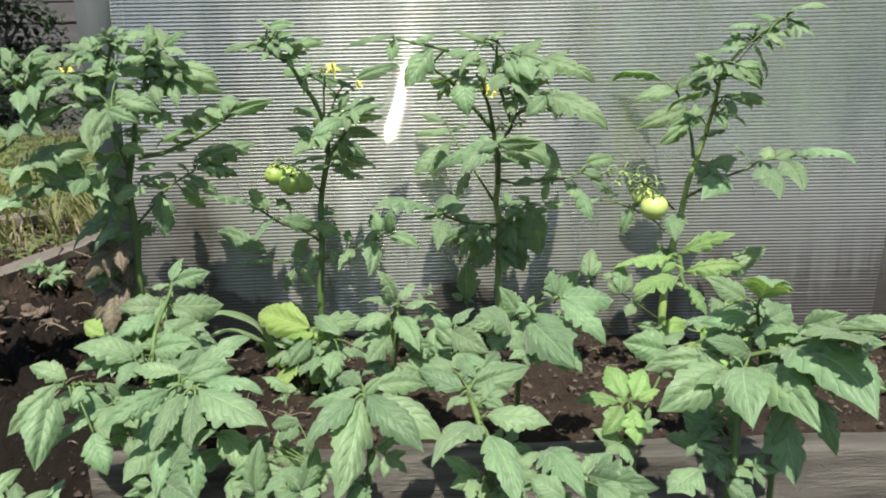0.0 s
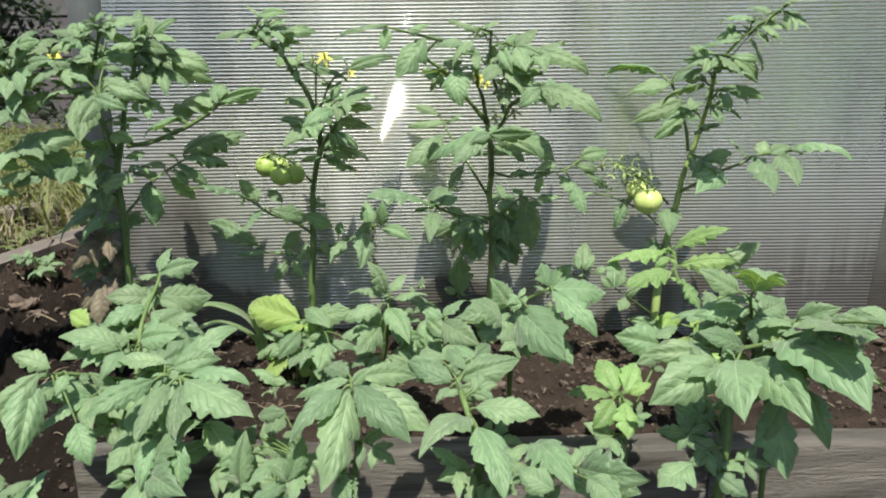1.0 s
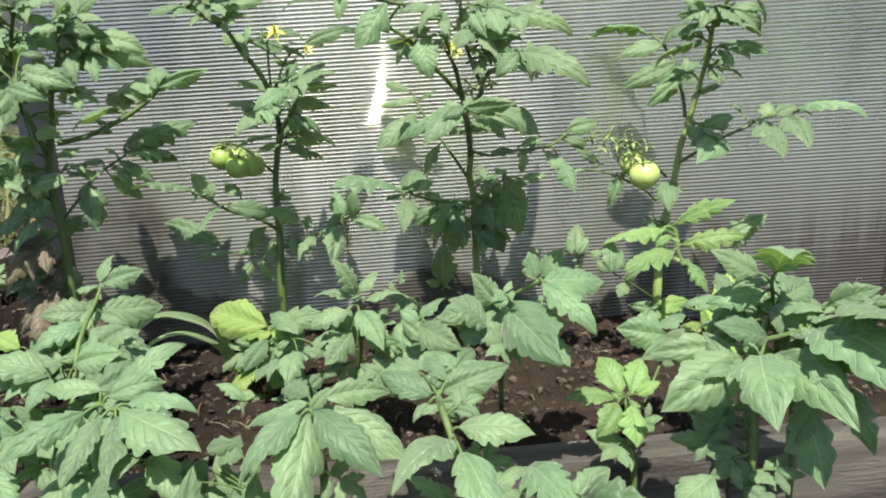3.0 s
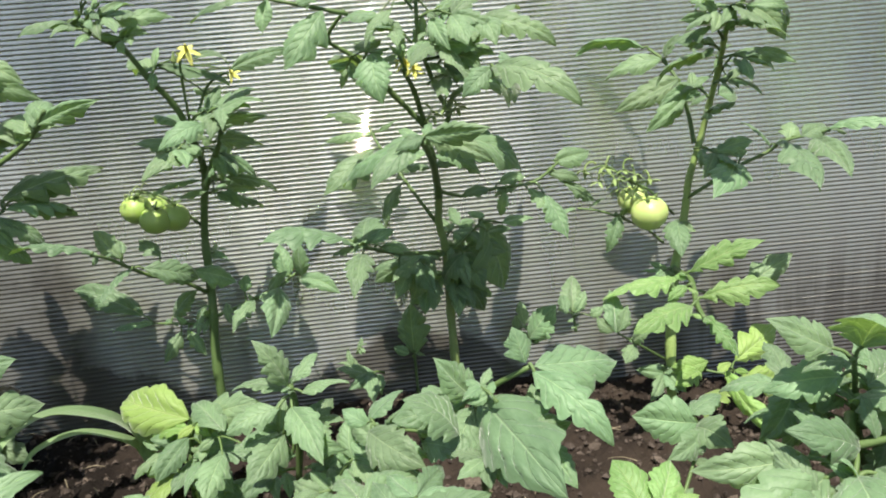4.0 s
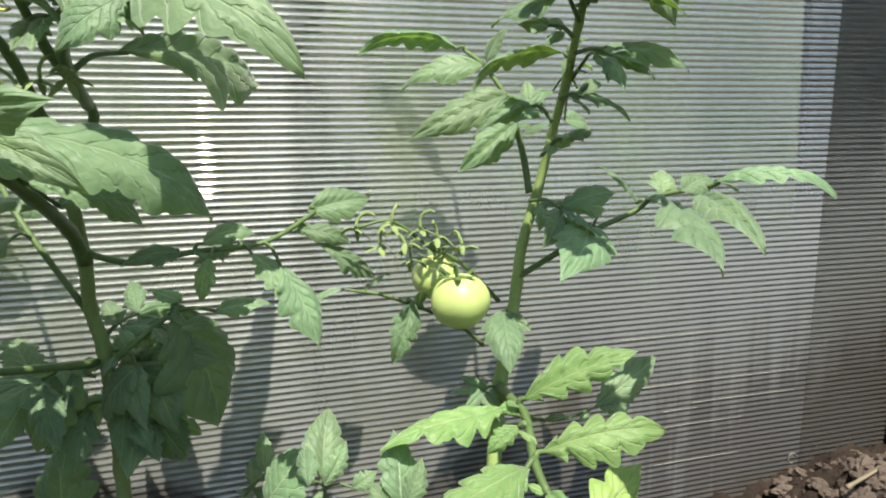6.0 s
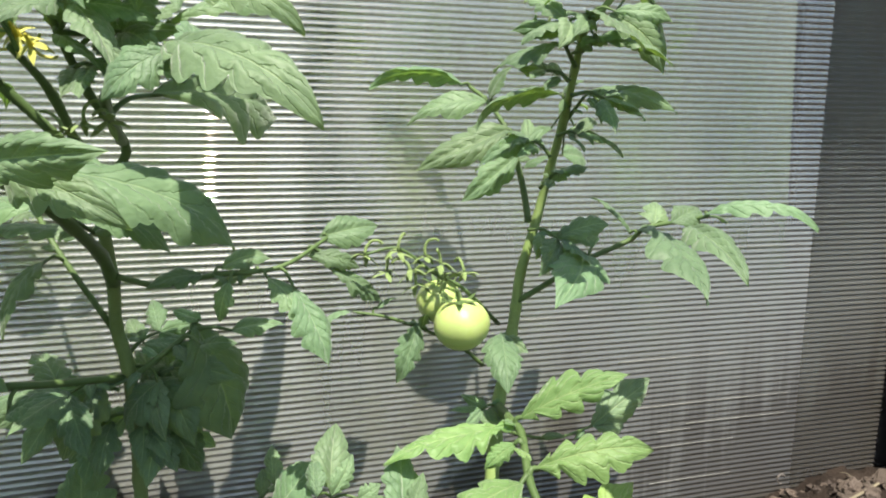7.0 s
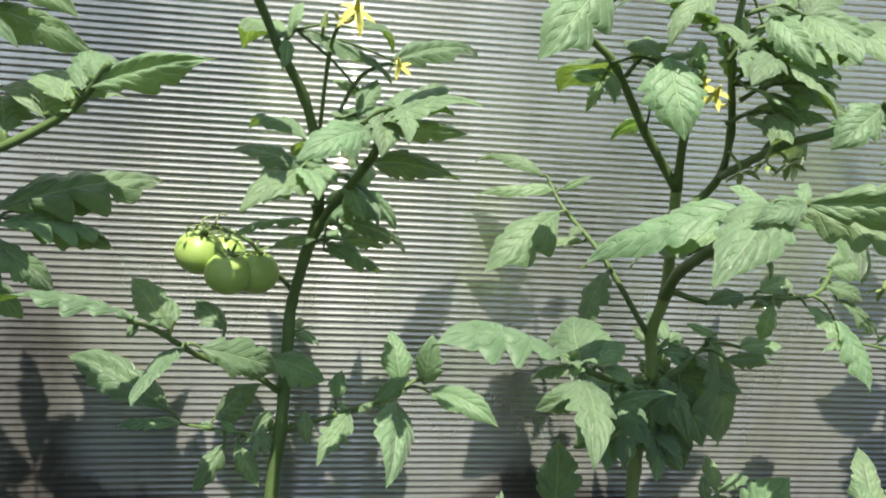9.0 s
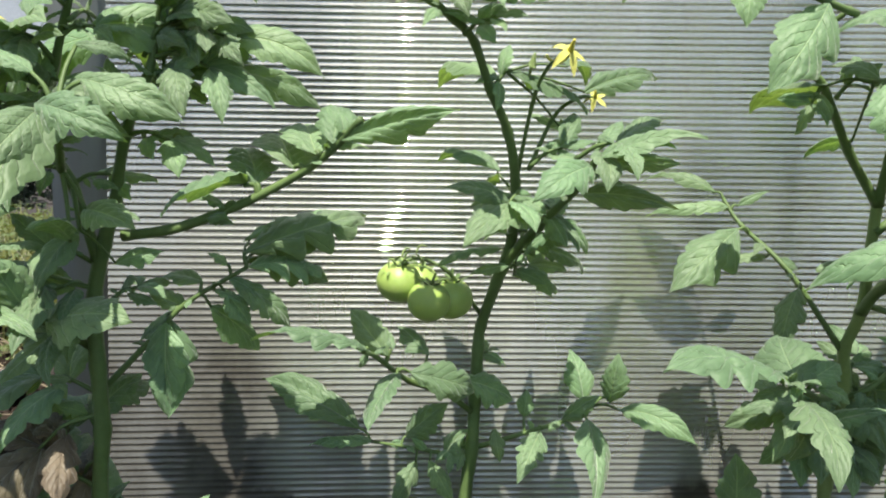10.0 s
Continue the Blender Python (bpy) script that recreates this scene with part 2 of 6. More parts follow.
    crisp.inputs["Color"].default_value = (0.95, 0.95, 0.95, 1)
    nt.links.new(mth(nt, "ADD", mth(nt, "MULTIPLY", dust, 0.02), 0.017), crisp.inputs["Roughness"])

    def mix(fac, one, two):
        n = nt.nodes.new("ShaderNodeMixShader")
        if isinstance(fac, float):
            n.inputs[0].default_value = fac
        else:
            nt.links.new(fac, n.inputs[0])
        nt.links.new(one, n.inputs[1])
        nt.links.new(two, n.inputs[2])
        return n.outputs[0]

    a = mix(mth(nt, "ADD", mth(nt, "MULTIPLY", mth(nt, "MULTIPLY", dust, streak), 0.5 * dusty), mth(nt, "ADD", mth(nt, "MULTIPLY", mud_and_shade, 0.8 * dusty), 0.095 * dusty)), clear.outputs[0], dif.outputs[0])
    a = mix(mth(nt, "ADD", mth(nt, "MULTIPLY", streak, 0.03 * dusty), 0.008 * dusty), a, soft.outputs[0])
    a = mix(mth(nt, "ADD", mth(nt, "MULTIPLY", mth(nt, "ADD", streak, fine), 0.09 * dusty), 0.22 * dusty), a, crisp.outputs[0])
    a = mix(mth(nt, "MAXIMUM", mth(nt, "MULTIPLY", foot_shade, 0.82), mth(nt, "MULTIPLY", low_shade, 0.72)), a, dif.outputs[0])
    nt.links.new(a, out.inputs[0])
    return m


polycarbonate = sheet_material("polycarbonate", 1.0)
polycarbonate_dark = sheet_material("polycarbonate_dark", 0.13)


# ---- builders ----
def mesh_of(name, bm, material, smooth=True):
    me = bpy.data.meshes.new(name)
    bm.normal_update()
    bm.to_mesh(me)
    bm.free()
    me.materials.append(material)
    if smooth:
        me.shade_smooth()
    return me


def part(name, me, parent, label=""):
    ob = new(name, me)
    ob.parent = parent
    return tagged(ob, label)


def box(bm, lo, hi, bevel=0.0):
    r = bmesh.ops.create_cube(bm, size=1.0)
    for v in r["verts"]:
        v.co = Vector([lo[i] + (v.co[i] + 0.5) * (hi[i] - lo[i]) for i in range(3)])
    if bevel:
        es = list({e for v in r["verts"] for e in v.link_edges})
        bmesh.ops.bevel(bm, geom=es, offset=bevel, segments=2, affect="EDGES")


def box_mesh(name, lo, hi, material, bevel=0.004):
    bm = bmesh.new()
    box(bm, lo, hi, bevel)
    return mesh_of(name, bm, material, False)


def spline(pts, n):
    """n + 1 points on a smooth curve through pts."""
    p = [Vector(q) for q in pts]
    if len(p) == 2:
        return [p[0].lerp(p[1], i / n) for i in range(n + 1)]
    p = [2 * p[0] - p[1]] + p + [2 * p[-1] - p[-2]]
    seg = len(p) - 3
    got = []
    for i in range(n + 1):
        s = min(i / n * seg, seg - 1e-6)
        k, t = int(s), s - int(s)
        a, b, c, d = p[k:k + 4]
        got.append(0.5 * (2 * b + (c - a) * t + (2 * a - 5 * b + 4 * c - d) * t * t + (3 * b - a - 3 * c + d) * t ** 3))
    return got


def tube(bm, pts, r0, r1, sides=8, knobs=0.0, seed=0):
    n = max(4, (len(pts) - 1) * 5)
    line = spline(pts, n)
    rnd = random.Random(seed)
    rings = []
    for i, c in enumerate(line):
        d = (line[min(i + 1, n)] - line[max(i - 1, 0)]).normalized()
        side = d.cross(Vector((0.3, 1, 0.2))).normalized()
        up = side.cross(d)
        r = r0 + (r1 - r0) * i / n
        r *= 1 + knobs * (0.35 * (i % 5 == 0) + rnd.uniform(-0.1, 0.1))
        rings.append([bm.verts.new(c + (side * math.cos(a) + up * math.sin(a)) * r) for a in (2 * math.pi * k / sides for k in range(sides))])
    for a, b in zip(rings, rings[1:]):
        for k in range(sides):
            bm.faces.new((a[k], a[(k + 1) % sides], b[(k + 1) % sides], b[k]))
    bm.faces.new(rings[-1])
    bm.faces.new(rings[0][::-1])


def blade_mesh(seed, lobes, deep, fold, rows=48):
    """A leaflet, 1 long and 1 wide: rounded base, drawn-out tip, toothed margin, quilted between its veins."""
    rnd = random.Random(seed)
    bm = bmesh.new()
    uvl = bm.loops.layers.uv.new("UVMap")
    cols = 14
    arch, twist = rnd.uniform(0.03, 0.16), rnd.uniform(-0.4, 0.4)
    skew = [rnd.uniform(0, 1) for _ in range(2)]
    amp = [[rnd.uniform(0.3, 1.25) for _ in range(lobes + 3)] for _ in range(2)]
    wide = [rnd.uniform(0.85, 1.1) for _ in range(2)]
    wave, bend, peak = rnd.uniform(0, 6), rnd.uniform(-0.07, 0.07), rnd.uniform(0.34, 0.48)
    grid, uvs = [], {}
    for i in range(rows + 1):
        u = i / rows
        if u < peak:
            body = math.sin(0.5 * math.pi * u / peak) ** 0.7
        else:
            q = (u - peak) / (1 - peak)
            body = max(0.0, math.cos(0.5 * math.pi * q)) ** 1.0 * (1 - 0.1 * q)
        row = []
        for j in range(cols + 1):
            v = j / cols * 2 - 1
            s = 0 if v < 0 else 1
            w = u * lobes + skew[s]
            k, fr = int(w), w - int(w)
            lobe = math.sin(math.pi * fr ** 1.4) ** 0.6
            tooth = abs(math.sin(math.pi * (7.0 * u - 2.1)))
            cut = deep * amp[s][k] * (1 - lobe) * min(1, (1 - u) * 2.2) + 0.14 * amp[1 - s][k] * (1 - tooth) ** 1.5 * min(1, (1 - u) * 3)
            h = 0.5 * wide[s] * body * (1 - cut) + 0.006 * (1 - u)
            x = u + v * v * (1 - u) * (0.08 * lobe * deep + 0.02 * tooth)
            y = v * h + bend * math.sin(math.pi * u)
            ph = u * 7.0 - abs(v) * 2.1
            quilt = abs(math.cos(math.pi * ph)) ** 0.4 * (0.75 + 0.25 * math.cos(9 * v + wave + 3 * u))
            quilt *= math.sin(math.pi * min(1, abs(v) * 0.9 + 0.06)) * min(1, u * 7) * min(1, (1 - u) * 4)
            z = 4 * arch * u * (1 - u) + fold * abs(y) * (1 - 0.5 * abs(v)) + twist * y * u * 0.6 - 0.3 * y * y * (1 + u) + 0.05 * quilt
            z += 0.03 * math.sin(8 * u + wave + 4 * s) * v * v * min(1, u * 4)
            z -= 0.10 * max(0, u - 0.7) ** 2 * 6
            vert = bm.verts.new((x, y, z))
            uvs[vert] = (u, 0.5 + v / 2)
            row.append(vert)
        grid.append(row)
    for a, b in zip(grid, grid[1:]):
        for j in range(cols):
            f = bm.faces.new((a[j], b[j], b[j + 1], a[j + 1]))
            for lp in f.loops:
                lp[uvl].uv = uvs[lp.vert]
    bmesh.ops.recalc_face_normals(bm, faces=bm.faces)
    return bm


def blade_set(material, tag):
    plain = [mesh_of("leaflet_" + tag, blade_mesh(i, 3 + i % 3, 0.22 + 0.08 * (i % 4), 0.3 - 0.11 * (i % 4)), material) for i in range(10)]
    lobed = [mesh_of("lobed_leaflet_" + tag, blade_mesh(40 + i, 5, 0.72, 0.05), material) for i in range(4)]
    return plain, lobed


blades = {leaf_green: blade_set(leaf_green, "green"), leaf_pale: blade_set(leaf_pale, "pale"), leaf_fresh: blade_set(leaf_fresh, "fresh"), leaf_dry: blade_set(leaf_dry, "dry")}
leaf_rng = random.Random(7)


def plant(name, base, label, group):
    ob = new(name)
    ob.location = base
    return tagged(ob, label, "plant", group)


def stalk(owner, pts, r0, r1, name="stem", material=None):
    o = owner.location
    bm = bmesh.new()
    tube(bm, [Vector(q) - o for q in pts], r0, r1, 8, 0.5, len(owner.children))
    return part(name, mesh_of(name, bm, material or stem_green), owner)


def leaflet(owner, origin, b, t, width, roll, lobed, material):
    b, t = Vector(b), Vector(t)
    tall = b.y > 0.9 or b.z > 0.3
    leaf_breadth = 1.1 if tall or b.y < 0.66 else 1.27
    d = (t - b) * (1.1 if tall else 1.0)
    size = d.length
    d.normalize()
    n = Vector((0.0, -0.62, 0.78))
    n = n - d * n.dot(d)
    if n.length < 0.2:
        n = Vector((0, 0.78, 0.62)) - d * d.dot(Vector((0, 0.78, 0.62)))
    n.normalize()
    n = Matrix.Rotation(radians(roll + leaf_rng.uniform(-30, 30)), 3, d) @ n
    side = n.cross(d)
    m = Matrix.Identity(4)
    for r in range(3):
        m[r][0], m[r][1], m[r][2], m[r][3] = d[r] * size, side[r] * size * width * leaf_breadth, n[r] * size * 0.9, b[r] - origin[r]
    ob = part("leaflet", leaf_rng.choice(blades[material][1 if lobed else 0]), owner)
    ob.matrix_basis = m
    return ob


def leaf(owner, pts, lets, r, material=None):
    """A compound leaf: its stalk, and one leaflet for each row of base, tip, width, roll and kind."""
    origin = Vector(pts[0])
    bm = bmesh.new()
    tube(bm, [Vector(q) - origin for q in pts], r, r * 0.6, 6, 0.2)
    for row in lets:
        b = Vector(row[:3])
        near = min(spline(pts, 12), key=lambda q: (q - b).length)
        if (near - b).length > 0.004:
            mid = near.lerp(b, 0.5) + Vector((0, 0, 0.003))
            tube(bm, [near - origin, mid - origin, b + (Vector(row[3:6]) - b) * 0.06 - origin], r * 0.6, r * 0.4, 5)
    ob = part("leaf", mesh_of("leaf_stalk", bm, stem_green), owner)
    ob.location = origin - owner.location
    for row in lets:
        leaflet(ob, origin, row[:3], row[3:6], row[6], row[7], row[8], material or leaf_green)
    # small leaflets between the large ones
    line = spline(pts, 10)
    size = 0.3 * sum((Vector(w[3:6]) - Vector(w[:3])).length for w in lets) / len(lets)
    for k in range(min(5, len(lets) // 2 + 1)):
        c = line[leaf_rng.randint(3, 10)]
        out = Vector((leaf_rng.uniform(-1, 1), leaf_rng.uniform(-0.9, 0.5), leaf_rng.uniform(-0.5, 0.5))).normalized()
        leaflet(ob, origin, c, c + out * size * leaf_rng.uniform(0.6, 1.3), 0.5, 0, 0, material or leaf_green)
    return ob


def compound(owner, b, t, size, material=None):
    """A leaf that grows from b towards t: an end leaflet and pairs of smaller ones along its stalk."""
    b, t = Vector(b), Vector(t)
    d = t - b
    ln = d.length
    up = Vector((0, -0.6, 0.8))
    side = d.cross(up).normalized()
    end = b + d * 0.47 + Vector((0, 0, ln * 0.06))
    t = t - Vector((0, 0, ln * 0.08))
    pts = [tuple(b), tuple(b.lerp(end, 0.5) + up * ln * 0.08), tuple(end)]
    rows = [(*end, *t, 0.46, 0, 0)]
    for k, reach in ((0.97, 0.56), (0.5, 0.5)):
        for sg in (-1, 1):
            o = b.lerp(end, k + leaf_rng.uniform(-0.08, 0.08))
            tip = o + (side * sg * leaf_rng.uniform(0.8, 1.1) + d.normalized() * leaf_rng.uniform(0.3, 0.7) + Vector((0, -0.1, leaf_rng.uniform(-0.45, 0.15)))).normalized() * ln * reach * size * leaf_rng.uniform(0.8, 1.2)
            rows.append((*o, *tip, leaf_rng.uniform(0.42, 0.52), 0, 0))
    return leaf(owner, pts, rows, 0.0016, material)


def fruit_body(material):
    bm = bmesh.new()
    bmesh.ops.create_uvsphere(bm, u_segments=32, v_segments=20, radius=1)
    for v in bm.verts:
        a, rr = math.atan2(v.co.y, v.co.x), math.hypot(v.co.x, v.co.y)
        k = 1 + 0.025 * math.cos(5 * a) * rr
        dip = 0.16 * math.exp(-(rr / 0.28) ** 2) * (v.co.z > 0)
        v.co = Vector((v.co.x * k, v.co.y * k, v.co.z * 0.93 - dip))
    return mesh_of("tomato", bm, material)


def calyx_body(curl, material, count=6, wide=0.16):
    bm = bmesh.new()
    for s in range(count):
        a = 2 * math.pi * s / count + 0.2 * math.sin(s * 3.1)
        ca, sa = math.cos(a), math.sin(a)
        left, right, mid = [], [], []
        for i in range(7):
            u = i / 6
            h = wide * math.sin(math.pi * (0.12 + 0.88 * u)) ** 0.8 * (u < 1)
            r = 0.08 + u * 0.95
            z = curl * u * u + 0.12 * math.sin(3 * u + s)
            for lst, off, dz in ((left, -h, 0.05), (mid, 0, 0), (right, h, 0.05)):
                lst.append(bm.verts.new((ca * r - sa * off, sa * r + ca * off, z + dz * (off != 0))))
        for i in range(6):
            bm.faces.new((left[i], mid[i], mid[i + 1], left[i + 1]))
            bm.faces.new((mid[i], right[i], right[i + 1], mid[i + 1]))
    tube(bm, [(0, 0, -0.05), (0.02, 0.03, 0.4), (0.1, 0.1, 0.9)] if material == stem_green else [(0, 0, -0.05), (0.06, 0, -0.5), (0.3, 0.08, -0.85), (0.7, 0.1, -0.95), (1.0, 0.1, -0.8)], 0.1, 0.08, 6)
    return mesh_of("calyx", bm, material)


fruit_me, green_fruit_me = fruit_body(tomato_skin), fruit_body(tomato_skin_green)
calyx_me = calyx_body(0.35, stem_green)
petals_me = calyx_body(-0.55, petal, 5, 0.2)
dry_me = calyx_body(0.6, petal_dry, 5, 0.18)


def cone_body():
    bm = bmesh.new()
    tube(bm, [(0, 0, -0.1), (0, 0, 0.35), (0.02, 0, 0.8)], 0.2, 0.06, 8)
    return mesh_of("anther", bm, anther)


def bud_body():
    bm = bmesh.new()
    tube(bm, [(0, 0, -1.2), (0, 0.05, -0.6), (0, 0, -0.4)], 0.12, 0.16, 6)
    tube(bm, [(0, 0, -0.5), (0, 0, -0.2), (0, 0, 0.3), (0, 0, 0.7)], 0.42, 0.08, 8)
    return mesh_of("bud", bm, petal_dry)


cone_me, bud_me = cone_body(), bud_body()
spin = random.Random(3)


def placed(me, name, owner, place, size, tilt, label=""):
    ob = part(name, me, owner, label)
    ob.location = Vector(place) - owner.location
    ob.scale = (size, size, size)
    ob.rotation_mode = "QUATERNION"
    turn = Matrix.Rotation(radians(tilt), 3, "X") @ Matrix.Rotation(radians(spin.uniform(-15, 15)), 3, "Y") @ Matrix.Rotation(spin.uniform(0, 6.28), 3, "Z")
    ob.rotation_quaternion = turn.to_quaternion()
    return ob


def tomato(owner, place, r, green=False):
    ob = placed(green_fruit_me if green else fruit_me, "tomato", owner, place, r, 6, "unripe dark green tomato" if green else "unripe pale green tomato")
    top = part("calyx", calyx_me, ob, "curled green sepals")
    top.location = (0, 0, 0.80)
    top.scale = (0.75, 0.75, 0.6)


def flower(owner, place, r):
    ob = placed(petals_me, "flower", owner, place, r, 55, "open yellow flower")
    part("anther", cone_me, ob)


def withered_flower(owner, place, r):
    placed(dry_me, "withered_flower", owner, place, r, spin.uniform(120, 190), "pale withered flower")


def bud(owner, place, r):
    placed(bud_me, "bud", owner, place, r, spin.uniform(-40, 40))


# ---- ground ----
def ground_height(x, y):
    open_side = 1 / (1 + math.exp(max(-60, min(60, (x + 0.45) / 0.02))))
    bed = 1 / (1 + math.exp(max(-60, min(60, -(y - 0.785 - 0.03 * open_side) / (0.004 + 0.03 * open_side)))))
    left = 1 / (1 + math.exp(max(-60, min(60, (x + 0.62) / 0.06))))
    z = -0.13 + 0.14 * bed
    if -3 < x < 3 and -1 < y < 4:
        p = Vector((x, y, 0))
        rough = 0.018 * noise.noise(p * 9) + 0.014 * noise.noise(p * 27) + 0.016 * abs(noise.noise(p * 55)) + 0.009 * noise.noise(p * 110)
        z += rough * min(1.0, max(0, 4 - y)) * (0.8 + 1.7 * left)
    heap = math.exp(-(((x - 0.80) / 0.10) ** 2 + ((y - 1.08) / 0.09) ** 2))
    z += 0.045 * heap - 0.045 * math.exp(-((x - 0.58) / 0.24) ** 2) / (1 + math.exp(max(-60, min(60, (1.0 - y) / 0.02))))
    z += left * (0.05 * math.exp(-((y - 1.25) / 0.3) ** 2) - 0.03 * (y > 2))
    return z


def spread(lo, hi, step, far):
    a = list(np.arange(lo, hi, step))
    grow, s = [], step
    while s < far:
        s *= 1.45
        grow.append(s)
    return [lo - g for g in reversed(grow)] + a + [hi + g for g in grow]


def ground_mesh():
    xs, ys = spread(-1.3, 1.2, 0.006, 900), spread(0.5, 1.6, 0.006, 900)
    verts = [(x, y, ground_height(x, y)) for y in ys for x in xs]
    n = len(xs)
    faces = [(j * n + i, j * n + i + 1, (j + 1) * n + i + 1, (j + 1) * n + i) for j in range(len(ys) - 1) for i in range(n - 1)]
    me = bpy.data.meshes.new("ground")
    me.from_pydata(verts, [], faces)
    me.materials.append(soil)
    me.shade_smooth()
    return me


tagged(new("ground", ground_mesh()), "dark crumbly garden soil", "ground", kind="structure")

# ---- greenhouse ----
WALL = 1.21
WALL_L, WALL_R = -0.55, 0.79


def sheet_y(x, z, twist=-0.085):
    buckle = 0.0016 * noise.noise(Vector((x * 5.0, 3.1, z * 2.6))) + 0.0005 * noise.noise(Vector((x * 13.0, 7.7, z * 9.0)))
    return WALL + twist * x * (z - 0.45) - 0.045 * x * x + buckle


def sheet_mesh(x0, x1, z0, z1, material, pitch=0.0061, depth=0.00068):
    cols, per = 64, 8
    zs = []
    k = int((z1 - z0) / pitch)
    for i in range(k * per + 1):
        zs.append(i)
    verts, faces = [], []
    for i in zs:
        z = z0 + i * pitch / per
        a = 2 * math.pi * i / per
        y = -depth * math.cos(a) - 0.25 * depth * math.cos(2 * a)
        for c in range(cols + 1):
            x = x0 + (x1 - x0) * c / cols
            verts.append((x, y + sheet_y(x, z), z))
    n = cols + 1
    for i in range(len(zs) - 1):
        for c in range(cols):
            faces.append((i * n + c, i * n + c + 1, (i + 1) * n + c + 1, (i + 1) * n + c))
    me = bpy.data.meshes.new("sheet")
    me.from_pydata(verts, [], faces)
    me.materials.append(material)
    me.shade_smooth()
    return me


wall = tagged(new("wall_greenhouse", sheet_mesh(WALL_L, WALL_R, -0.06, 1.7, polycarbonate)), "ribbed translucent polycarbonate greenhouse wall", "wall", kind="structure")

# end sheet with less haze and gloss mixed in, so it looks darker
tagged(new("wall_greenhouse_end", sheet_mesh(WALL_R, 1.5, -0.06, 1.7, polycarbonate_dark)), "darker ribbed polycarbonate sheet with a dark panel behind it", "wall", kind="structure")

# dust caught in some of the channels
dust_mat = rough_material("channel_dust", (0.24, 0.23, 0.22), (0.34, 0.33, 0.31), 40, 0.9)
r5 = random.Random(5)
for _ in range(9):
    z = 0.02 + 0.0061 * r5.randint(1, 46)
    x0 = r5.uniform(0.42, 0.66)
    x1 = min(x0 + r5.uniform(0.03, 0.22), 0.775)
    bm = bmesh.new()
    tube(bm, [(x0 + (x1 - x0) * k / 3, sheet_y(x0 + (x1 - x0) * k / 3, z) - 0.0006, z) for k in range(4)], 0.0005, 0.0003, 4, 0.6, 3)
    part("dust_line", mesh_of("dust_line", bm, dust_mat), wall)


def corner_post():
    bm = bmesh.new()
    box(bm, (-0.61, WALL - 0.012, -0.05), (-0.543, WALL + 0.05, 1.9), 0.012)
    return mesh_of("post", bm, metal)


tagged(new("corner_post", corner_post()), "pale grey metal corner post of the greenhouse", "post", kind="structure")
tagged(new("door_1", box_mesh("door", (0.915, WALL - 0.05, -0.05), (1.5, WALL - 0.02, 1.9), dark_frame, 0.006)), "dark door panel of the greenhouse", "door", kind="structure")
# inside of the greenhouse
inner = rough_material("inner_wall", (0.10, 0.11, 0.09), (0.22, 0.23, 0.20), 1.5, 0.8, 30, 0.2, 0.004, (1, 1, 0.1))
for nm, lo, hi, mt in (
        ("wall_back", (-0.65, 3.6, -0.05), (3.4, 3.62, 1.9), inner),
        ("wall_side", (-0.63, 1.28, -0.05), (-0.61, 3.6, 1.9), inner),
        ("wall_side_far", (3.4, 1.2, -0.05), (3.42, 3.62, 1.9), inner)):
    tagged(new(nm, box_mesh(nm, lo, hi, mt)), "pale wall of the greenhouse", "wall", kind="structure")
# dark panel added close behind the end sheet to darken it
tagged(new("dark_panel", box_mesh("dark_panel", (0.785, 1.225, -0.03), (1.5, 1.24, 1.2), sheet_dark)), "dark panel added behind the end sheet of the greenhouse", "panel")


def foot_strip(x0, x1, h0, h1, seed):
    bm = bmesh.new()
    box(bm, (x0, WALL + 0.022, -0.04), (x1, WALL + 0.047, 1), 0)
    bmesh.ops.subdivide_edges(bm, edges=[e for e in bm.edges if abs(e.verts[0].co.x - e.verts[1].co.x) > 0.1], cuts=24)
    for v in bm.verts:
        f = (v.co.x - x0) / (x1 - x0)
        if v.co.z > 0:
            v.co.z = h0 + (h1 - h0) * f + 0.004 * noise.noise(Vector((v.co.x * 9, v.co.y * 30, seed)))
        v.co.y += 0.003 * noise.noise(Vector((v.co.x * 10, v.co.z * 9, seed + 2)))
    return mesh_of("foot_strip", bm, dark_strip, False)


# dark strips added behind the sheet to darken its foot
dark_strip = rough_material("dark_strip", (0.03, 0.023, 0.021), (0.075, 0.055, 0.05), 6, 0.9, 60, 0.7, 0.004, (0.25, 4, 4))
for x0, x1, h0, h1, seed in ((-0.54, -0.272, 0.132, 0.112, 1), (-0.27, 0.056, 0.062, 0.055, 3), (0.058, 0.50, 0.106, 0.066, 5)):
    tagged(new("baseboard", foot_strip(x0, x1, h0, h1, seed)), "dark strip added behind the foot of the greenhouse sheet", "board", kind="structure")


def bucket():
    bm = bmesh.new()
    bmesh.ops.create_cone(bm, cap_ends=True, segments=24, radius1=0.05, radius2=0.065, depth=0.12)
    bmesh.ops.delete(bm, geom=[f for f in bm.faces if f.normal.z > 0.9], context="FACES")
    bmesh.ops.solidify(bm, geom=bm.faces, thickness=0.003)
    return mesh_of("bucket", bm, red_plastic)


b = tagged(new("bucket", bucket()), "red plastic bucket blurred behind the greenhouse sheet", "bucket")
b.location = (-0.24, 1.44, 0.06)

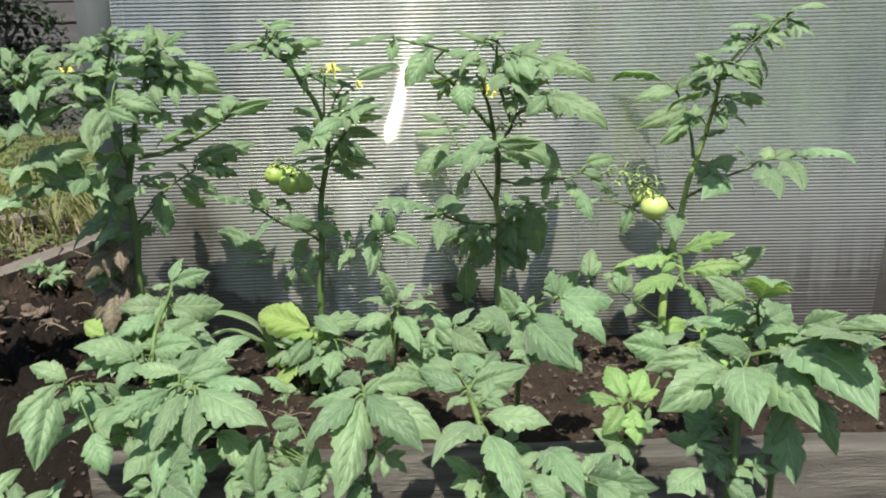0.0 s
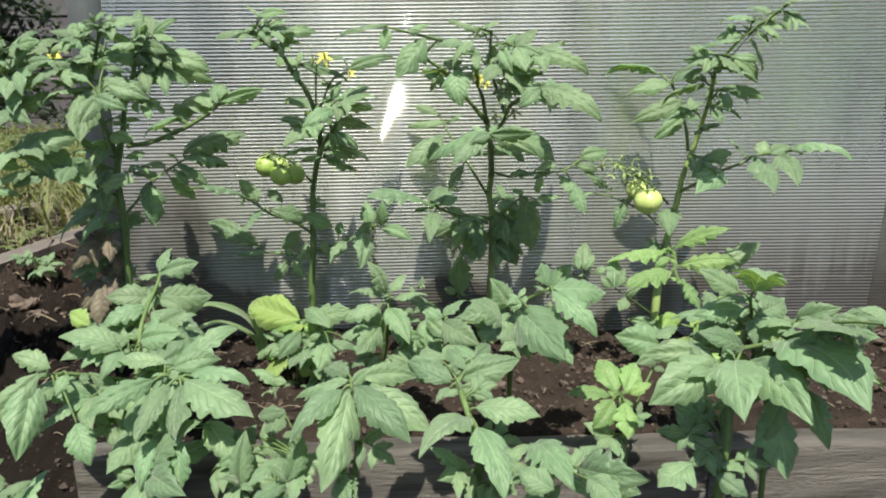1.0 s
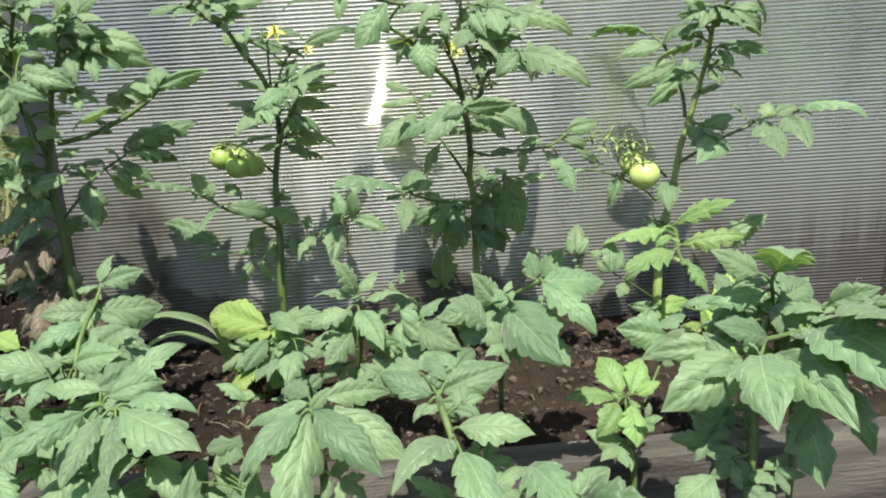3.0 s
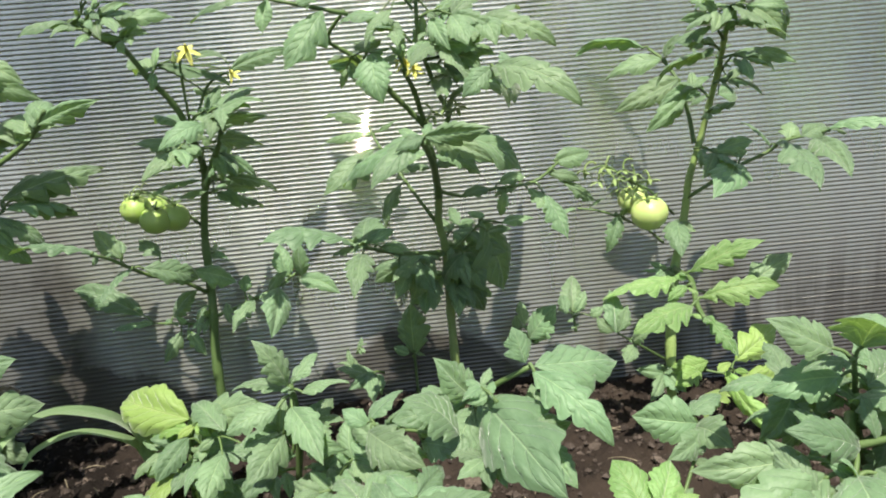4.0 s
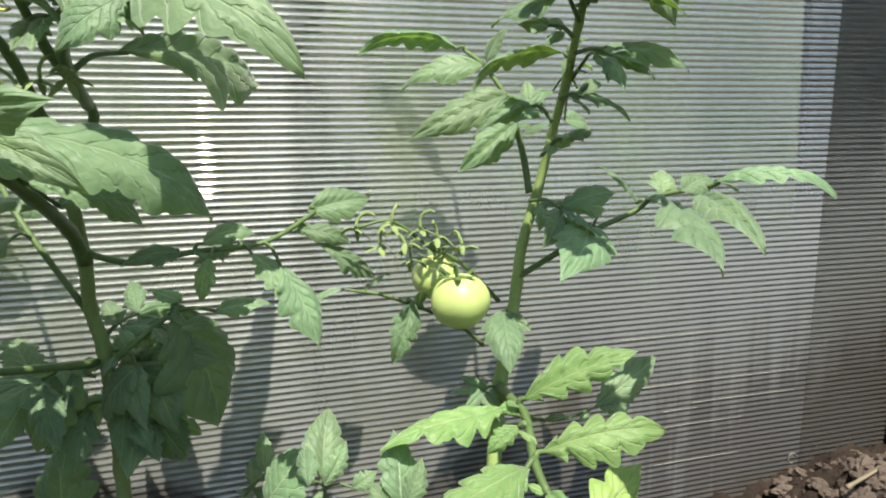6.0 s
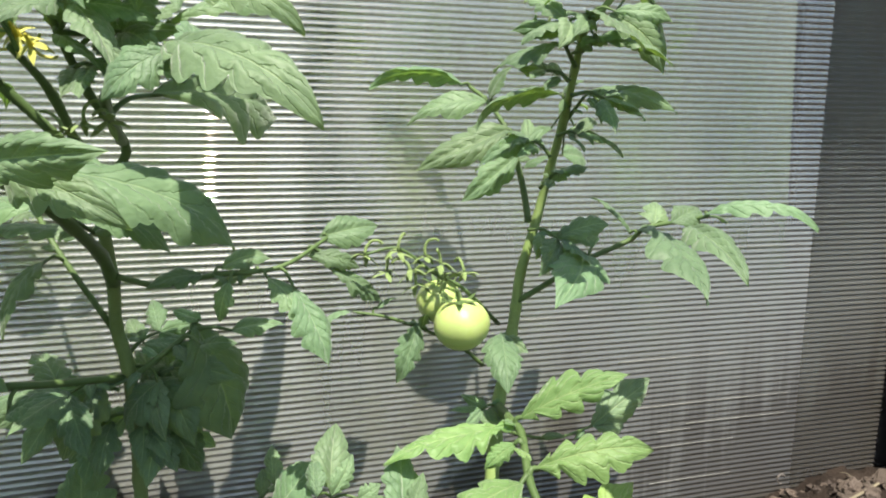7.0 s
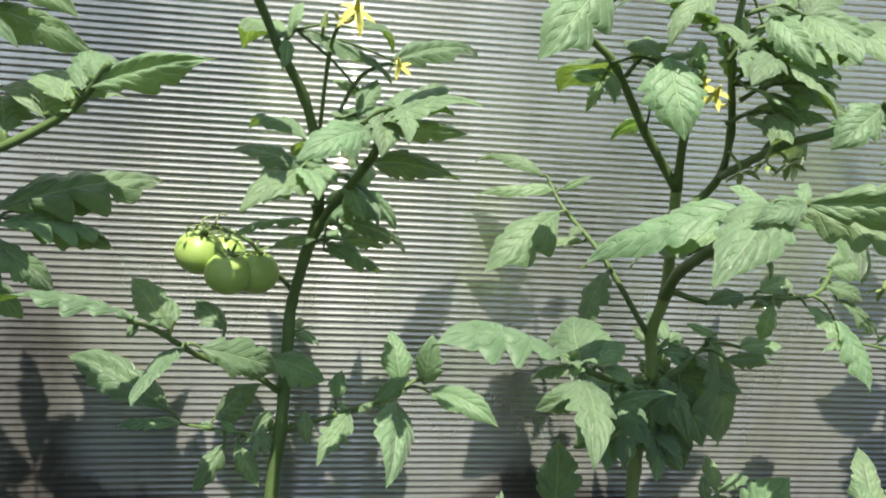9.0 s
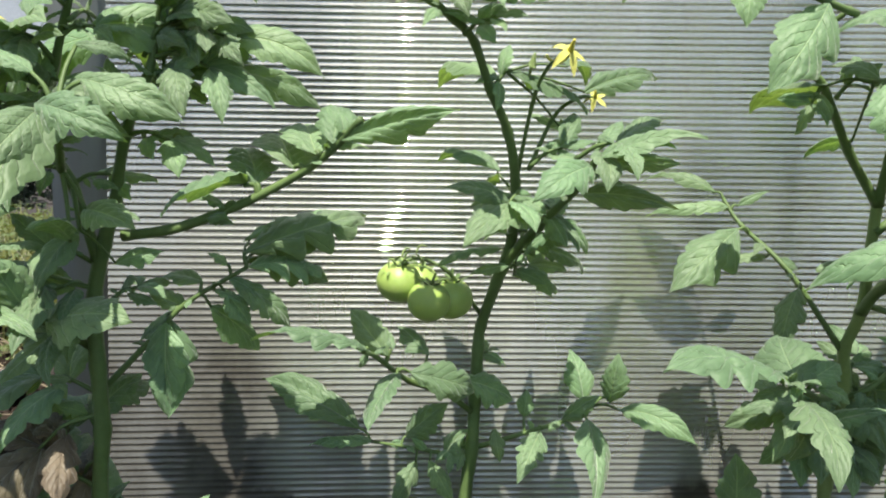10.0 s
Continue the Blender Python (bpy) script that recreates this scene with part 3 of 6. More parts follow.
# ---- bed board ----
def board(x0, x1, seed):
    bm = bmesh.new()
    box(bm, (x0, 0.742, -0.15), (x1, 0.785, 0.016), 0)
    es = [e for e in bm.edges if abs(e.verts[0].co.x - e.verts[1].co.x) > 0.1]
    bmesh.ops.subdivide_edges(bm, edges=es, cuts=120)
    for v in bm.verts:
        k = noise.noise(Vector((v.co.x * 7, v.co.z * 20, seed)))
        v.co.z += 0.005 * k * (v.co.z > 0)
        v.co.y += 0.004 * noise.noise(Vector((v.co.x * 11, v.co.z * 9, seed + 4)))
    return mesh_of("board", bm, board_wood, False)


tagged(new("bed_board", board(-0.44, 0.31, 1)), "weathered grey-brown board edging the soil bed", "board", "bed edging")
tagged(new("bed_board", board(0.312, 2.2, 5)), "weathered grey-brown board edging the soil bed", "board", "bed edging")

# ---- plants ----

D = plant("tomato_plant", (0.343, 1.06, 0), "tall green tomato plant with two unripe fruits against the greenhouse", "tall tomato plants along the greenhouse")
stalk(D, [(0.344, 1.06, -0.03), (0.344, 1.06, 0.096), (0.355, 1.075, 0.159), (0.364, 1.088, 0.189), (0.369, 1.086, 0.214), (0.374, 1.085, 0.244), (0.378, 1.085, 0.267), (0.382, 1.084, 0.296), (0.395, 1.082, 0.339), (0.401, 1.07, 0.379), (0.399, 1.04, 0.42), (0.386, 1, 0.447), (0.383, 0.98, 0.47), (0.386, 0.97, 0.476), (0.411, 0.96, 0.505), (0.445, 0.95, 0.53)], 0.0062, 0.0016, "stem", stem_pale)
leaf(D, [(0.387, 1.08, 0.337), (0.385, 1.085, 0.363), (0.381, 1.09, 0.387), (0.379, 1.1, 0.409), (0.371, 1.13, 0.439), (0.362, 1.15, 0.454)], [
    (0.357, 1.15, 0.455, 0.288, 1.19, 0.46, 0.3, 60, 0),
    (0.371, 1.13, 0.439, 0.31, 1.149, 0.424, 0.42, 0, 0),
    (0.379, 1.1, 0.414, 0.308, 1.11, 0.384, 0.42, 0, 0),
    (0.382, 1.09, 0.392, 0.338, 1.092, 0.358, 0.45, 0, 0),
    (0.369, 1.12, 0.44, 0.383, 1.11, 0.464, 0.6, 0, 0)], 0.0028)
leaf(D, [(0.398, 1.03, 0.425), (0.391, 1.03, 0.434)], [
    (0.391, 1.03, 0.434, 0.329, 1.03, 0.413, 0.35, 50, 0),
    (0.4, 1.06, 0.412, 0.342, 1.067, 0.384, 0.3, 30, 0)], 0.0018)
leaf(D, [(0.381, 0.99, 0.447), (0.367, 0.98, 0.461)], [
    (0.369, 0.98, 0.46, 0.33, 1, 0.447, 0.42, 0, 0),
    (0.38, 0.98, 0.466, 0.343, 1, 0.471, 0.3, 0, 0)], 0.0018)
leaf(D, [(0.402, 1.04, 0.418), (0.404, 1.02, 0.431)], [
    (0.404, 1.02, 0.433, 0.448, 0.98, 0.42, 0.28, 0, 0),
    (0.414, 1.02, 0.429, 0.437, 1, 0.417, 0.4, 0, 0),
    (0.412, 1.05, 0.409, 0.44, 1.03, 0.391, 0.28, 0, 0),
    (0.416, 1.08, 0.392, 0.448, 1.1, 0.389, 0.6, 0, 0),
    (0.411, 1.09, 0.39, 0.393, 1.1, 0.382, 0.6, 0, 0)], 0.0018)
leaf(D, [(0.383, 0.98, 0.47), (0.376, 0.96, 0.475)], [
    (0.374, 0.96, 0.476, 0.393, 0.93, 0.451, 0.6, 0, 0),
    (0.382, 0.97, 0.461, 0.417, 0.94, 0.444, 0.28, 0, 0),
    (0.386, 0.95, 0.474, 0.418, 0.94, 0.469, 0.4, 0, 0)], 0.0018)
leaf(D, [(0.445, 0.95, 0.53), (0.451, 0.94, 0.538)], [
    (0.444, 0.94, 0.536, 0.485, 0.92, 0.542, 0.32, 0, 0),
    (0.42, 0.94, 0.512, 0.441, 0.93, 0.493, 0.5, 0, 0),
    (0.416, 0.95, 0.52, 0.379, 0.97, 0.519, 0.45, 0, 0),
    (0.399, 0.95, 0.495, 0.358, 0.98, 0.486, 0.45, 0, 0),
    (0.394, 0.97, 0.478, 0.427, 0.96, 0.443, 0.45, 0, 0),
    (0.416, 0.97, 0.496, 0.453, 1, 0.458, 0.6, 0, 0),
    (0.438, 0.95, 0.527, 0.417, 0.98, 0.537, 0.4, 0, 0)], 0.0018)
leaf(D, [(0.376, 1.085, 0.27), (0.4, 1.07, 0.288), (0.43, 1.06, 0.307), (0.464, 1.055, 0.321), (0.479, 1.05, 0.332), (0.518, 1.054, 0.336), (0.529, 1.04, 0.34)], [
    (0.479, 1.05, 0.332, 0.468, 0.963, 0.292, 0.42, 0, 0),
    (0.517, 1.05, 0.331, 0.504, 0.969, 0.302, 0.4, 0, 0),
    (0.524, 1.04, 0.341, 0.59, 0.998, 0.334, 0.26, -25, 0),
    (0.492, 1.06, 0.331, 0.506, 1.077, 0.35, 0.7, 0, 0),
    (0.47, 1.06, 0.325, 0.45, 1.083, 0.354, 0.4, 0, 0),
    (0.425, 1.06, 0.312, 0.376, 1, 0.287, 0.55, 0, 0),
    (0.42, 1.06, 0.312, 0.399, 1.08, 0.318, 0.6, 0, 0),
    (0.435, 1.06, 0.316, 0.437, 1.09, 0.33, 0.6, 0, 0),
    (0.501, 1.05, 0.335, 0.534, 1.06, 0.345, 0.6, 0, 0)], 0.0026)
leaf(D, [(0.364, 1.09, 0.238), (0.363, 1.08, 0.247)], [
    (0.363, 1.08, 0.247, 0.35, 1.034, 0.217, 0.5, 0, 0),
    (0.361, 1.08, 0.245, 0.376, 1.06, 0.236, 0.5, 0, 0)], 0.0018)
leaf(D, [(0.354, 1.1, 0.216), (0.327, 1.09, 0.239), (0.272, 1.07, 0.267), (0.24, 1.07, 0.275)], [
    (0.29, 1.07, 0.263, 0.273, 1.064, 0.223, 0.5, 0, 0),
    (0.258, 1.07, 0.276, 0.272, 1.07, 0.283, 0.6, 0, 0),
    (0.238, 1.07, 0.275, 0.218, 1.08, 0.263, 0.6, 0, 0),
    (0.293, 1.07, 0.258, 0.294, 1.06, 0.271, 0.6, 0, 0)], 0.0018)
leaf(D, [(0.361, 1.085, 0.185), (0.351, 1.03, 0.191), (0.351, 1.011, 0.188), (0.337, 0.967, 0.176), (0.335, 0.945, 0.166)], [
    (0.347, 1.03, 0.187, 0.259, 1.019, 0.181, 0.4, 0, 1),
    (0.352, 1.02, 0.196, 0.414, 0.985, 0.231, 0.38, 0, 1),
    (0.342, 0.97, 0.18, 0.409, 0.946, 0.194, 0.42, 0, 1),
    (0.333, 0.965, 0.174, 0.261, 0.93, 0.169, 0.42, 0, 1),
    (0.334, 0.945, 0.168, 0.357, 0.92, 0.133, 0.45, 0, 1),
    (0.342, 1, 0.187, 0.32, 1, 0.172, 0.5, 0, 0),
    (0.345, 0.98, 0.181, 0.337, 0.99, 0.187, 0.5, 0, 0)], 0.0042, leaf_fresh)
leaf(D, [(0.357, 1.08, 0.167), (0.417, 1.1, 0.144), (0.475, 1.13, 0.138)], [
    (0.472, 1.13, 0.137, 0.546, 1.147, 0.169, 0.38, 0, 0),
    (0.475, 1.13, 0.138, 0.513, 1.14, 0.129, 0.5, 0, 0)], 0.0018)
leaf(D, [(0.353, 1.07, 0.07), (0.398, 1.05, 0.058), (0.414, 1.04, 0.063)], [
    (0.424, 1.06, 0.066, 0.491, 1.086, 0.094, 0.45, 0, 0),
    (0.404, 1.02, 0.055, 0.486, 1.03, 0.052, 0.4, 0, 0),
    (0.384, 1, 0.082, 0.405, 0.94, 0.035, 0.35, 70, 0),
    (0.387, 1.05, 0.074, 0.341, 1.05, 0.068, 0.5, 0, 0),
    (0.377, 1.05, 0.064, 0.34, 1.03, 0.058, 0.6, 0, 0),
    (0.384, 1, 0.058, 0.347, 0.97, 0.045, 0.6, 0, 0)], 0.002, leaf_pale)
leaf(D, [(0.346, 1.07, 0.071), (0.294, 1.03, 0.113), (0.267, 1.02, 0.133)], [
    (0.261, 1.01, 0.137, 0.265, 1.035, 0.178, 0.6, 0, 0),
    (0.264, 1.01, 0.138, 0.278, 1.02, 0.163, 0.5, 0, 0),
    (0.258, 1.01, 0.138, 0.244, 1.02, 0.153, 0.6, 0, 0),
    (0.284, 1.02, 0.121, 0.297, 1, 0.14, 0.6, 0, 0),
    (0.287, 1.02, 0.117, 0.269, 1, 0.106, 0.6, 0, 0)], 0.0018)
stalk(D, [(0.366, 1.095, 0.252), (0.339, 1.07, 0.276), (0.32, 1.06, 0.292), (0.301, 1.06, 0.302), (0.274, 1.06, 0.322), (0.249, 1.06, 0.319)], 0.0018, 0.001, "fruit_truss")
tomato(D, (0.317, 1.045, 0.265), 0.021)
tomato(D, (0.309, 1.075, 0.278), 0.018)
withered_flower(D, (0.248, 1.06, 0.319), 0.012)
withered_flower(D, (0.264, 1.06, 0.306), 0.012)
withered_flower(D, (0.272, 1.055, 0.321), 0.012)
withered_flower(D, (0.284, 1.05, 0.296), 0.012)
withered_flower(D, (0.28, 1.05, 0.306), 0.012)
withered_flower(D, (0.294, 1.06, 0.316), 0.012)
withered_flower(D, (0.303, 1.05, 0.31), 0.012)
withered_flower(D, (0.307, 1.05, 0.299), 0.012)
withered_flower(D, (0.325, 1.06, 0.302), 0.012)
bud(D, (0.366, 1, 0.476), 0.007)
bud(D, (0.356, 1, 0.477), 0.007)
compound(D, (0.386, 0.99, 0.457), (0.39, 0.95, 0.462), 1)
compound(D, (0.359, 1.085, 0.185), (0.325, 1.06, 0.184), 1)
compound(D, (0.35, 1.07, 0.071), (0.308, 1.03, 0.048), 1)
compound(D, (0.411, 0.96, 0.503), (0.415, 0.95, 0.527), 1)
compound(D, (0.411, 0.96, 0.503), (0.457, 0.94, 0.513), 1)
compound(D, (0.394, 0.97, 0.474), (0.34, 0.98, 0.465), 1)
compound(D, (0.445, 0.95, 0.53), (0.478, 0.93, 0.51), 1.1)
compound(D, (0.411, 0.96, 0.505), (0.377, 0.98, 0.502), 1.1)
compound(D, (0.383, 1, 0.429), (0.427, 0.98, 0.417), 1)
compound(D, (0.392, 1.04, 0.404), (0.425, 1.03, 0.402), 1.1)
compound(D, (0.392, 1.05, 0.389), (0.359, 1.06, 0.411), 1.1)
compound(D, (0.388, 1.06, 0.365), (0.403, 1.02, 0.385), 1)
compound(D, (0.387, 1.08, 0.331), (0.417, 1.03, 0.31), 1.1)
compound(D, (0.377, 0.99, 0.437), (0.345, 1, 0.448), 1.1)

C = plant("tomato_plant", (0.077, 1.11, 0), "tall bushy tomato plant with yellow flowers beside the greenhouse", "tall tomato plants along the greenhouse")
stalk(C, [(0.082, 1.11, -0.03), (0.082, 1.11, 0.099), (0.082, 1.11, 0.152), (0.082, 1.1, 0.204), (0.081, 1.09, 0.244), (0.076, 1.085, 0.273), (0.078, 1.07, 0.306), (0.075, 1.06, 0.346), (0.069, 1.045, 0.391)], 0.0056, 0.0038, "stem", stem_mid)
stalk(C, [(0.069, 1.045, 0.387), (0.037, 1.03, 0.424), (0.001, 1, 0.463), (-0.021, 0.99, 0.481), (-0.001, 0.97, 0.504)], 0.0034, 0.0016, "branch")
stalk(C, [(0.069, 1.045, 0.387), (0.06, 1.02, 0.424), (0.049, 0.985, 0.445)], 0.0035, 0.002, "branch")
stalk(C, [(0.072, 1.05, 0.367), (0.095, 1.04, 0.393), (0.082, 1, 0.424), (0.068, 0.98, 0.469), (0.068, 0.97, 0.513)], 0.0032, 0.0018, "branch")
stalk(C, [(0.078, 1.07, 0.306), (0.076, 1.045, 0.327), (0.071, 0.99, 0.349), (0.064, 0.94, 0.367), (0.058, 0.905, 0.376)], 0.0046, 0.0026, "branch")
leaf(C, [(0.062, 0.925, 0.371), (0.058, 0.9, 0.377), (0.06, 0.88, 0.381)], [
    (0.055, 0.93, 0.377, -0.016, 0.962, 0.342, 0.44, 10, 0),
    (0.054, 0.9, 0.38, 0.013, 0.868, 0.345, 0.52, 0, 0),
    (0.068, 0.925, 0.379, 0.152, 0.958, 0.343, 0.44, -10, 0),
    (0.062, 0.9, 0.38, 0.112, 0.87, 0.358, 0.42, 0, 0),
    (0.06, 0.88, 0.381, 0.108, 0.85, 0.384, 0.34, 55, 0),
    (0.074, 1.02, 0.342, 0.14, 1.035, 0.345, 0.5, 0, 0),
    (0.073, 1.02, 0.342, 0.02, 1.02, 0.345, 0.5, 0, 0),
    (0.067, 0.96, 0.362, 0.02, 0.985, 0.34, 0.42, 0, 0),
    (0.071, 0.975, 0.357, 0.118, 1.0, 0.335, 0.4, 0, 0)], 0.003)
leaf(C, [(0.073, 1.085, 0.273), (0.036, 1.1, 0.333), (0.014, 1.14, 0.367), (0.004, 1.155, 0.389)], [
    (0.009, 1.15, 0.381, -0.053, 1.165, 0.375, 0.33, 0, 0),
    (0, 1.16, 0.393, -0.052, 1.185, 0.405, 0.3, 0, 0),
    (0.008, 1.13, 0.365, -0.052, 1.1, 0.321, 0.45, 0, 0),
    (0.014, 1.15, 0.382, 0.039, 1.15, 0.395, 0.3, 0, 0),
    (0.035, 1.08, 0.322, 0.014, 1.06, 0.28, 0.42, 0, 0),
    (0.029, 1.12, 0.341, -0.009, 1.13, 0.336, 0.4, 0, 0)], 0.0024)
leaf(C, [(0.078, 1.09, 0.235), (0.028, 1.03, 0.251), (-0.007, 0.99, 0.269), (-0.026, 0.985, 0.28)], [
    (-0.017, 0.985, 0.272, -0.1, 0.955, 0.291, 0.42, 15, 1),
    (-0.011, 0.985, 0.263, -0.018, 0.925, 0.238, 0.48, -10, 0),
    (-0.009, 0.985, 0.27, -0.003, 1.03, 0.294, 0.75, 0, 0),
    (-0.004, 0.99, 0.272, 0.021, 1, 0.283, 0.6, 0, 0),
    (0.008, 1, 0.266, 0.03, 1, 0.257, 0.5, 0, 0),
    (0.023, 1.02, 0.234, 0.056, 1, 0.251, 0.4, 0, 0),
    (0.064, 1.09, 0.235, 0.039, 1.085, 0.185, 0.6, 0, 0),
    (-0.014, 0.99, 0.269, -0.042, 0.98, 0.264, 0.4, 0, 0)], 0.0028)
leaf(C, [(0.082, 1.09, 0.232), (0.098, 1.08, 0.246), (0.125, 1.09, 0.265)], [
    (0.127, 1.09, 0.272, 0.15, 1.1, 0.184, 0.6, 0, 0),
    (0.132, 1.09, 0.272, 0.113, 1.1, 0.279, 0.6, 0, 0),
    (0.131, 1.07, 0.258, 0.154, 1.05, 0.263, 0.4, 0, 0),
    (0.103, 1.08, 0.233, 0.077, 1.1, 0.194, 0.6, 0, 0),
    (0.1, 1.1, 0.203, 0.124, 1.11, 0.154, 0.55, 0, 0),
    (0.091, 1.1, 0.189, 0.105, 1.08, 0.175, 0.5, 0, 0),
    (0.152, 1.09, 0.263, 0.187, 1.09, 0.266, 0.6, 0, 0),
    (0.081, 1.1, 0.208, 0.045, 1.12, 0.173, 0.5, 0, 0)], 0.0028)
leaf(C, [(0.08, 1.065, 0.311), (0.108, 1.06, 0.304), (0.143, 1.06, 0.309), (0.187, 1.055, 0.313), (0.226, 1.09, 0.33)], [
    (0.195, 1.04, 0.3, 0.214, 1.02, 0.254, 0.45, 0, 0),
    (0.178, 1.05, 0.307, 0.201, 1.03, 0.271, 0.45, 0, 0),
    (0.219, 1.09, 0.33, 0.263, 1.1, 0.337, 0.55, 0, 0),
    (0.207, 1.08, 0.319, 0.245, 1.08, 0.308, 0.4, 0, 0),
    (0.223, 1.08, 0.308, 0.263, 1.08, 0.281, 0.35, 0, 0),
    (0.171, 1.06, 0.31, 0.144, 1.06, 0.302, 0.5, 0, 0),
    (0.136, 1.06, 0.309, 0.104, 1.05, 0.305, 0.5, 0, 0),
    (0.148, 1.06, 0.313, 0.179, 1.07, 0.318, 0.5, 0, 0),
    (0.153, 1.05, 0.306, 0.146, 1.05, 0.28, 0.5, 0, 0)], 0.0024)
leaf(C, [(0.094, 1.03, 0.398), (0.096, 0.965, 0.415), (0.108, 0.935, 0.422), (0.132, 0.93, 0.435), (0.146, 0.905, 0.43)], [
    (0.132, 0.93, 0.437, 0.103, 0.925, 0.414, 0.62, 0, 0),
    (0.128, 0.922, 0.436, 0.19, 0.87, 0.403, 0.48, 0, 0),
    (0.141, 0.91, 0.429, 0.141, 0.93, 0.449, 0.6, 0, 0),
    (0.15, 0.9, 0.429, 0.183, 0.93, 0.425, 0.5, 0, 0),
    (0.115, 1, 0.424, 0.188, 1.12, 0.425, 0.3, 0, 0),
    (0.122, 0.93, 0.429, 0.135, 0.92, 0.419, 0.5, 0, 0)], 0.0032)
leaf(C, [(0.024, 0.985, 0.463), (0.021, 0.965, 0.462)], [
    (0.021, 0.965, 0.462, 0.026, 0.945, 0.418, 0.68, 0, 0),
    (-0.002, 0.99, 0.462, -0.015, 1.06, 0.456, 0.5, 0, 0),
    (0.018, 0.97, 0.463, 0.008, 1, 0.475, 0.5, 0, 0),
    (0.035, 1.02, 0.43, 0.025, 1.06, 0.422, 0.3, 0, 0)], 0.002)
leaf(C, [(0.072, 0.985, 0.453), (0.097, 1, 0.457), (0.123, 1.02, 0.466)], [
    (0.123, 1.02, 0.466, 0.183, 1.03, 0.482, 0.3, 0, 0),
    (0.097, 1, 0.461, 0.096, 0.99, 0.484, 0.5, 0, 0),
    (0.072, 0.985, 0.453, 0.065, 0.99, 0.481, 0.5, 0, 0),
    (0.072, 0.97, 0.449, 0.098, 0.955, 0.427, 0.55, 0, 0),
    (0.116, 1.01, 0.464, 0.135, 1.02, 0.482, 0.4, 0, 0),
    (0.097, 1, 0.465, 0.081, 1, 0.474, 0.5, 0, 0),
    (0.127, 1.02, 0.467, 0.144, 1, 0.453, 0.35, 0, 0)], 0.002)
leaf(C, [(0.002, 0.97, 0.5), (-0.043, 0.955, 0.51), (-0.073, 0.95, 0.517)], [
    (-0.073, 0.95, 0.517, -0.135, 0.95, 0.504, 0.34, 0, 0),
    (-0.069, 0.95, 0.516, -0.075, 0.94, 0.488, 0.55, 0, 0),
    (-0.02, 0.96, 0.504, -0.057, 0.94, 0.456, 0.5, 0, 0),
    (-0.047, 0.955, 0.51, -0.016, 0.96, 0.52, 0.4, 0, 0)], 0.0022)
leaf(C, [(0.068, 0.97, 0.51), (0.052, 0.965, 0.515)], [
    (0.048, 0.965, 0.51, 0.013, 0.97, 0.525, 0.4, 0, 0),
    (0.056, 0.965, 0.513, 0.077, 0.96, 0.521, 0.5, 0, 0),
    (0.033, 0.965, 0.495, -0.009, 0.97, 0.489, 0.45, 0, 0),
    (0.084, 0.98, 0.488, 0.108, 0.98, 0.495, 0.5, 0, 0),
    (0.044, 0.96, 0.499, 0.017, 0.95, 0.469, 0.5, 0, 0)], 0.0018)
flower(C, (0.053, 0.985, 0.451), 0.011)
flower(C, (0.06, 0.98, 0.445), 0.01)
flower(C, (0.048, 0.99, 0.454), 0.009)
withered_flower(C, (0.074, 0.968, 0.399), 0.011)
withered_flower(C, (0.098, 0.96, 0.405), 0.011)
withered_flower(C, (0.086, 0.962, 0.404), 0.011)
compound(C, (0.06, 0.97, 0.469), (0.024, 0.94, 0.485), 1)
compound(C, (0.068, 0.97, 0.491), (0.138, 0.95, 0.48), 1)
compound(C, (0.069, 0.98, 0.477), (0.105, 0.93, 0.435), 1)
compound(C, (0.064, 0.97, 0.499), (0.044, 0.98, 0.522), 1)
compound(C, (0.076, 1.1, 0.211), (0.142, 1.12, 0.249), 1)
compound(C, (0.076, 1.1, 0.2), (0.134, 1.12, 0.172), 1)
compound(C, (0.072, 1.1, 0.23), (0.017, 1.05, 0.223), 1)
compound(C, (0.077, 0.98, 0.484), (0.194, 0.96, 0.468), 0.6)
compound(C, (0.072, 0.985, 0.453), (0.104, 0.97, 0.475), 1.1)
compound(C, (0.078, 0.985, 0.443), (0.137, 0.98, 0.46), 1)
compound(C, (0.065, 0.98, 0.465), (0.082, 0.97, 0.486), 1.1)
compound(C, (0.053, 0.985, 0.442), (0.037, 0.975, 0.472), 1.1)
compound(C, (0.073, 0.99, 0.429), (0.114, 0.95, 0.434), 1)
compound(C, (0.001, 1, 0.463), (-0.014, 1, 0.436), 1.1)
compound(C, (0.009, 1, 0.455), (0.031, 0.99, 0.478), 1)
compound(C, (0.075, 1.09, 0.226), (-0.005, 1.1, 0.213), 1.1)
compound(C, (0.077, 1.1, 0.206), (0.033, 1.12, 0.172), 1.2)
compound(C, (0.082, 1.09, 0.252), (0.123, 1.13, 0.266), 1.2)
compound(C, (0.082, 1.09, 0.243), (0.13, 1.13, 0.197), 1.1)
compound(C, (0.078, 1.1, 0.215), (0.113, 1.13, 0.16), 1.1)

B = plant("tomato_plant", (-0.22, 1.125, 0), "tall tomato plant with a cluster of green fruits by the greenhouse", "tall tomato plants along the greenhouse")
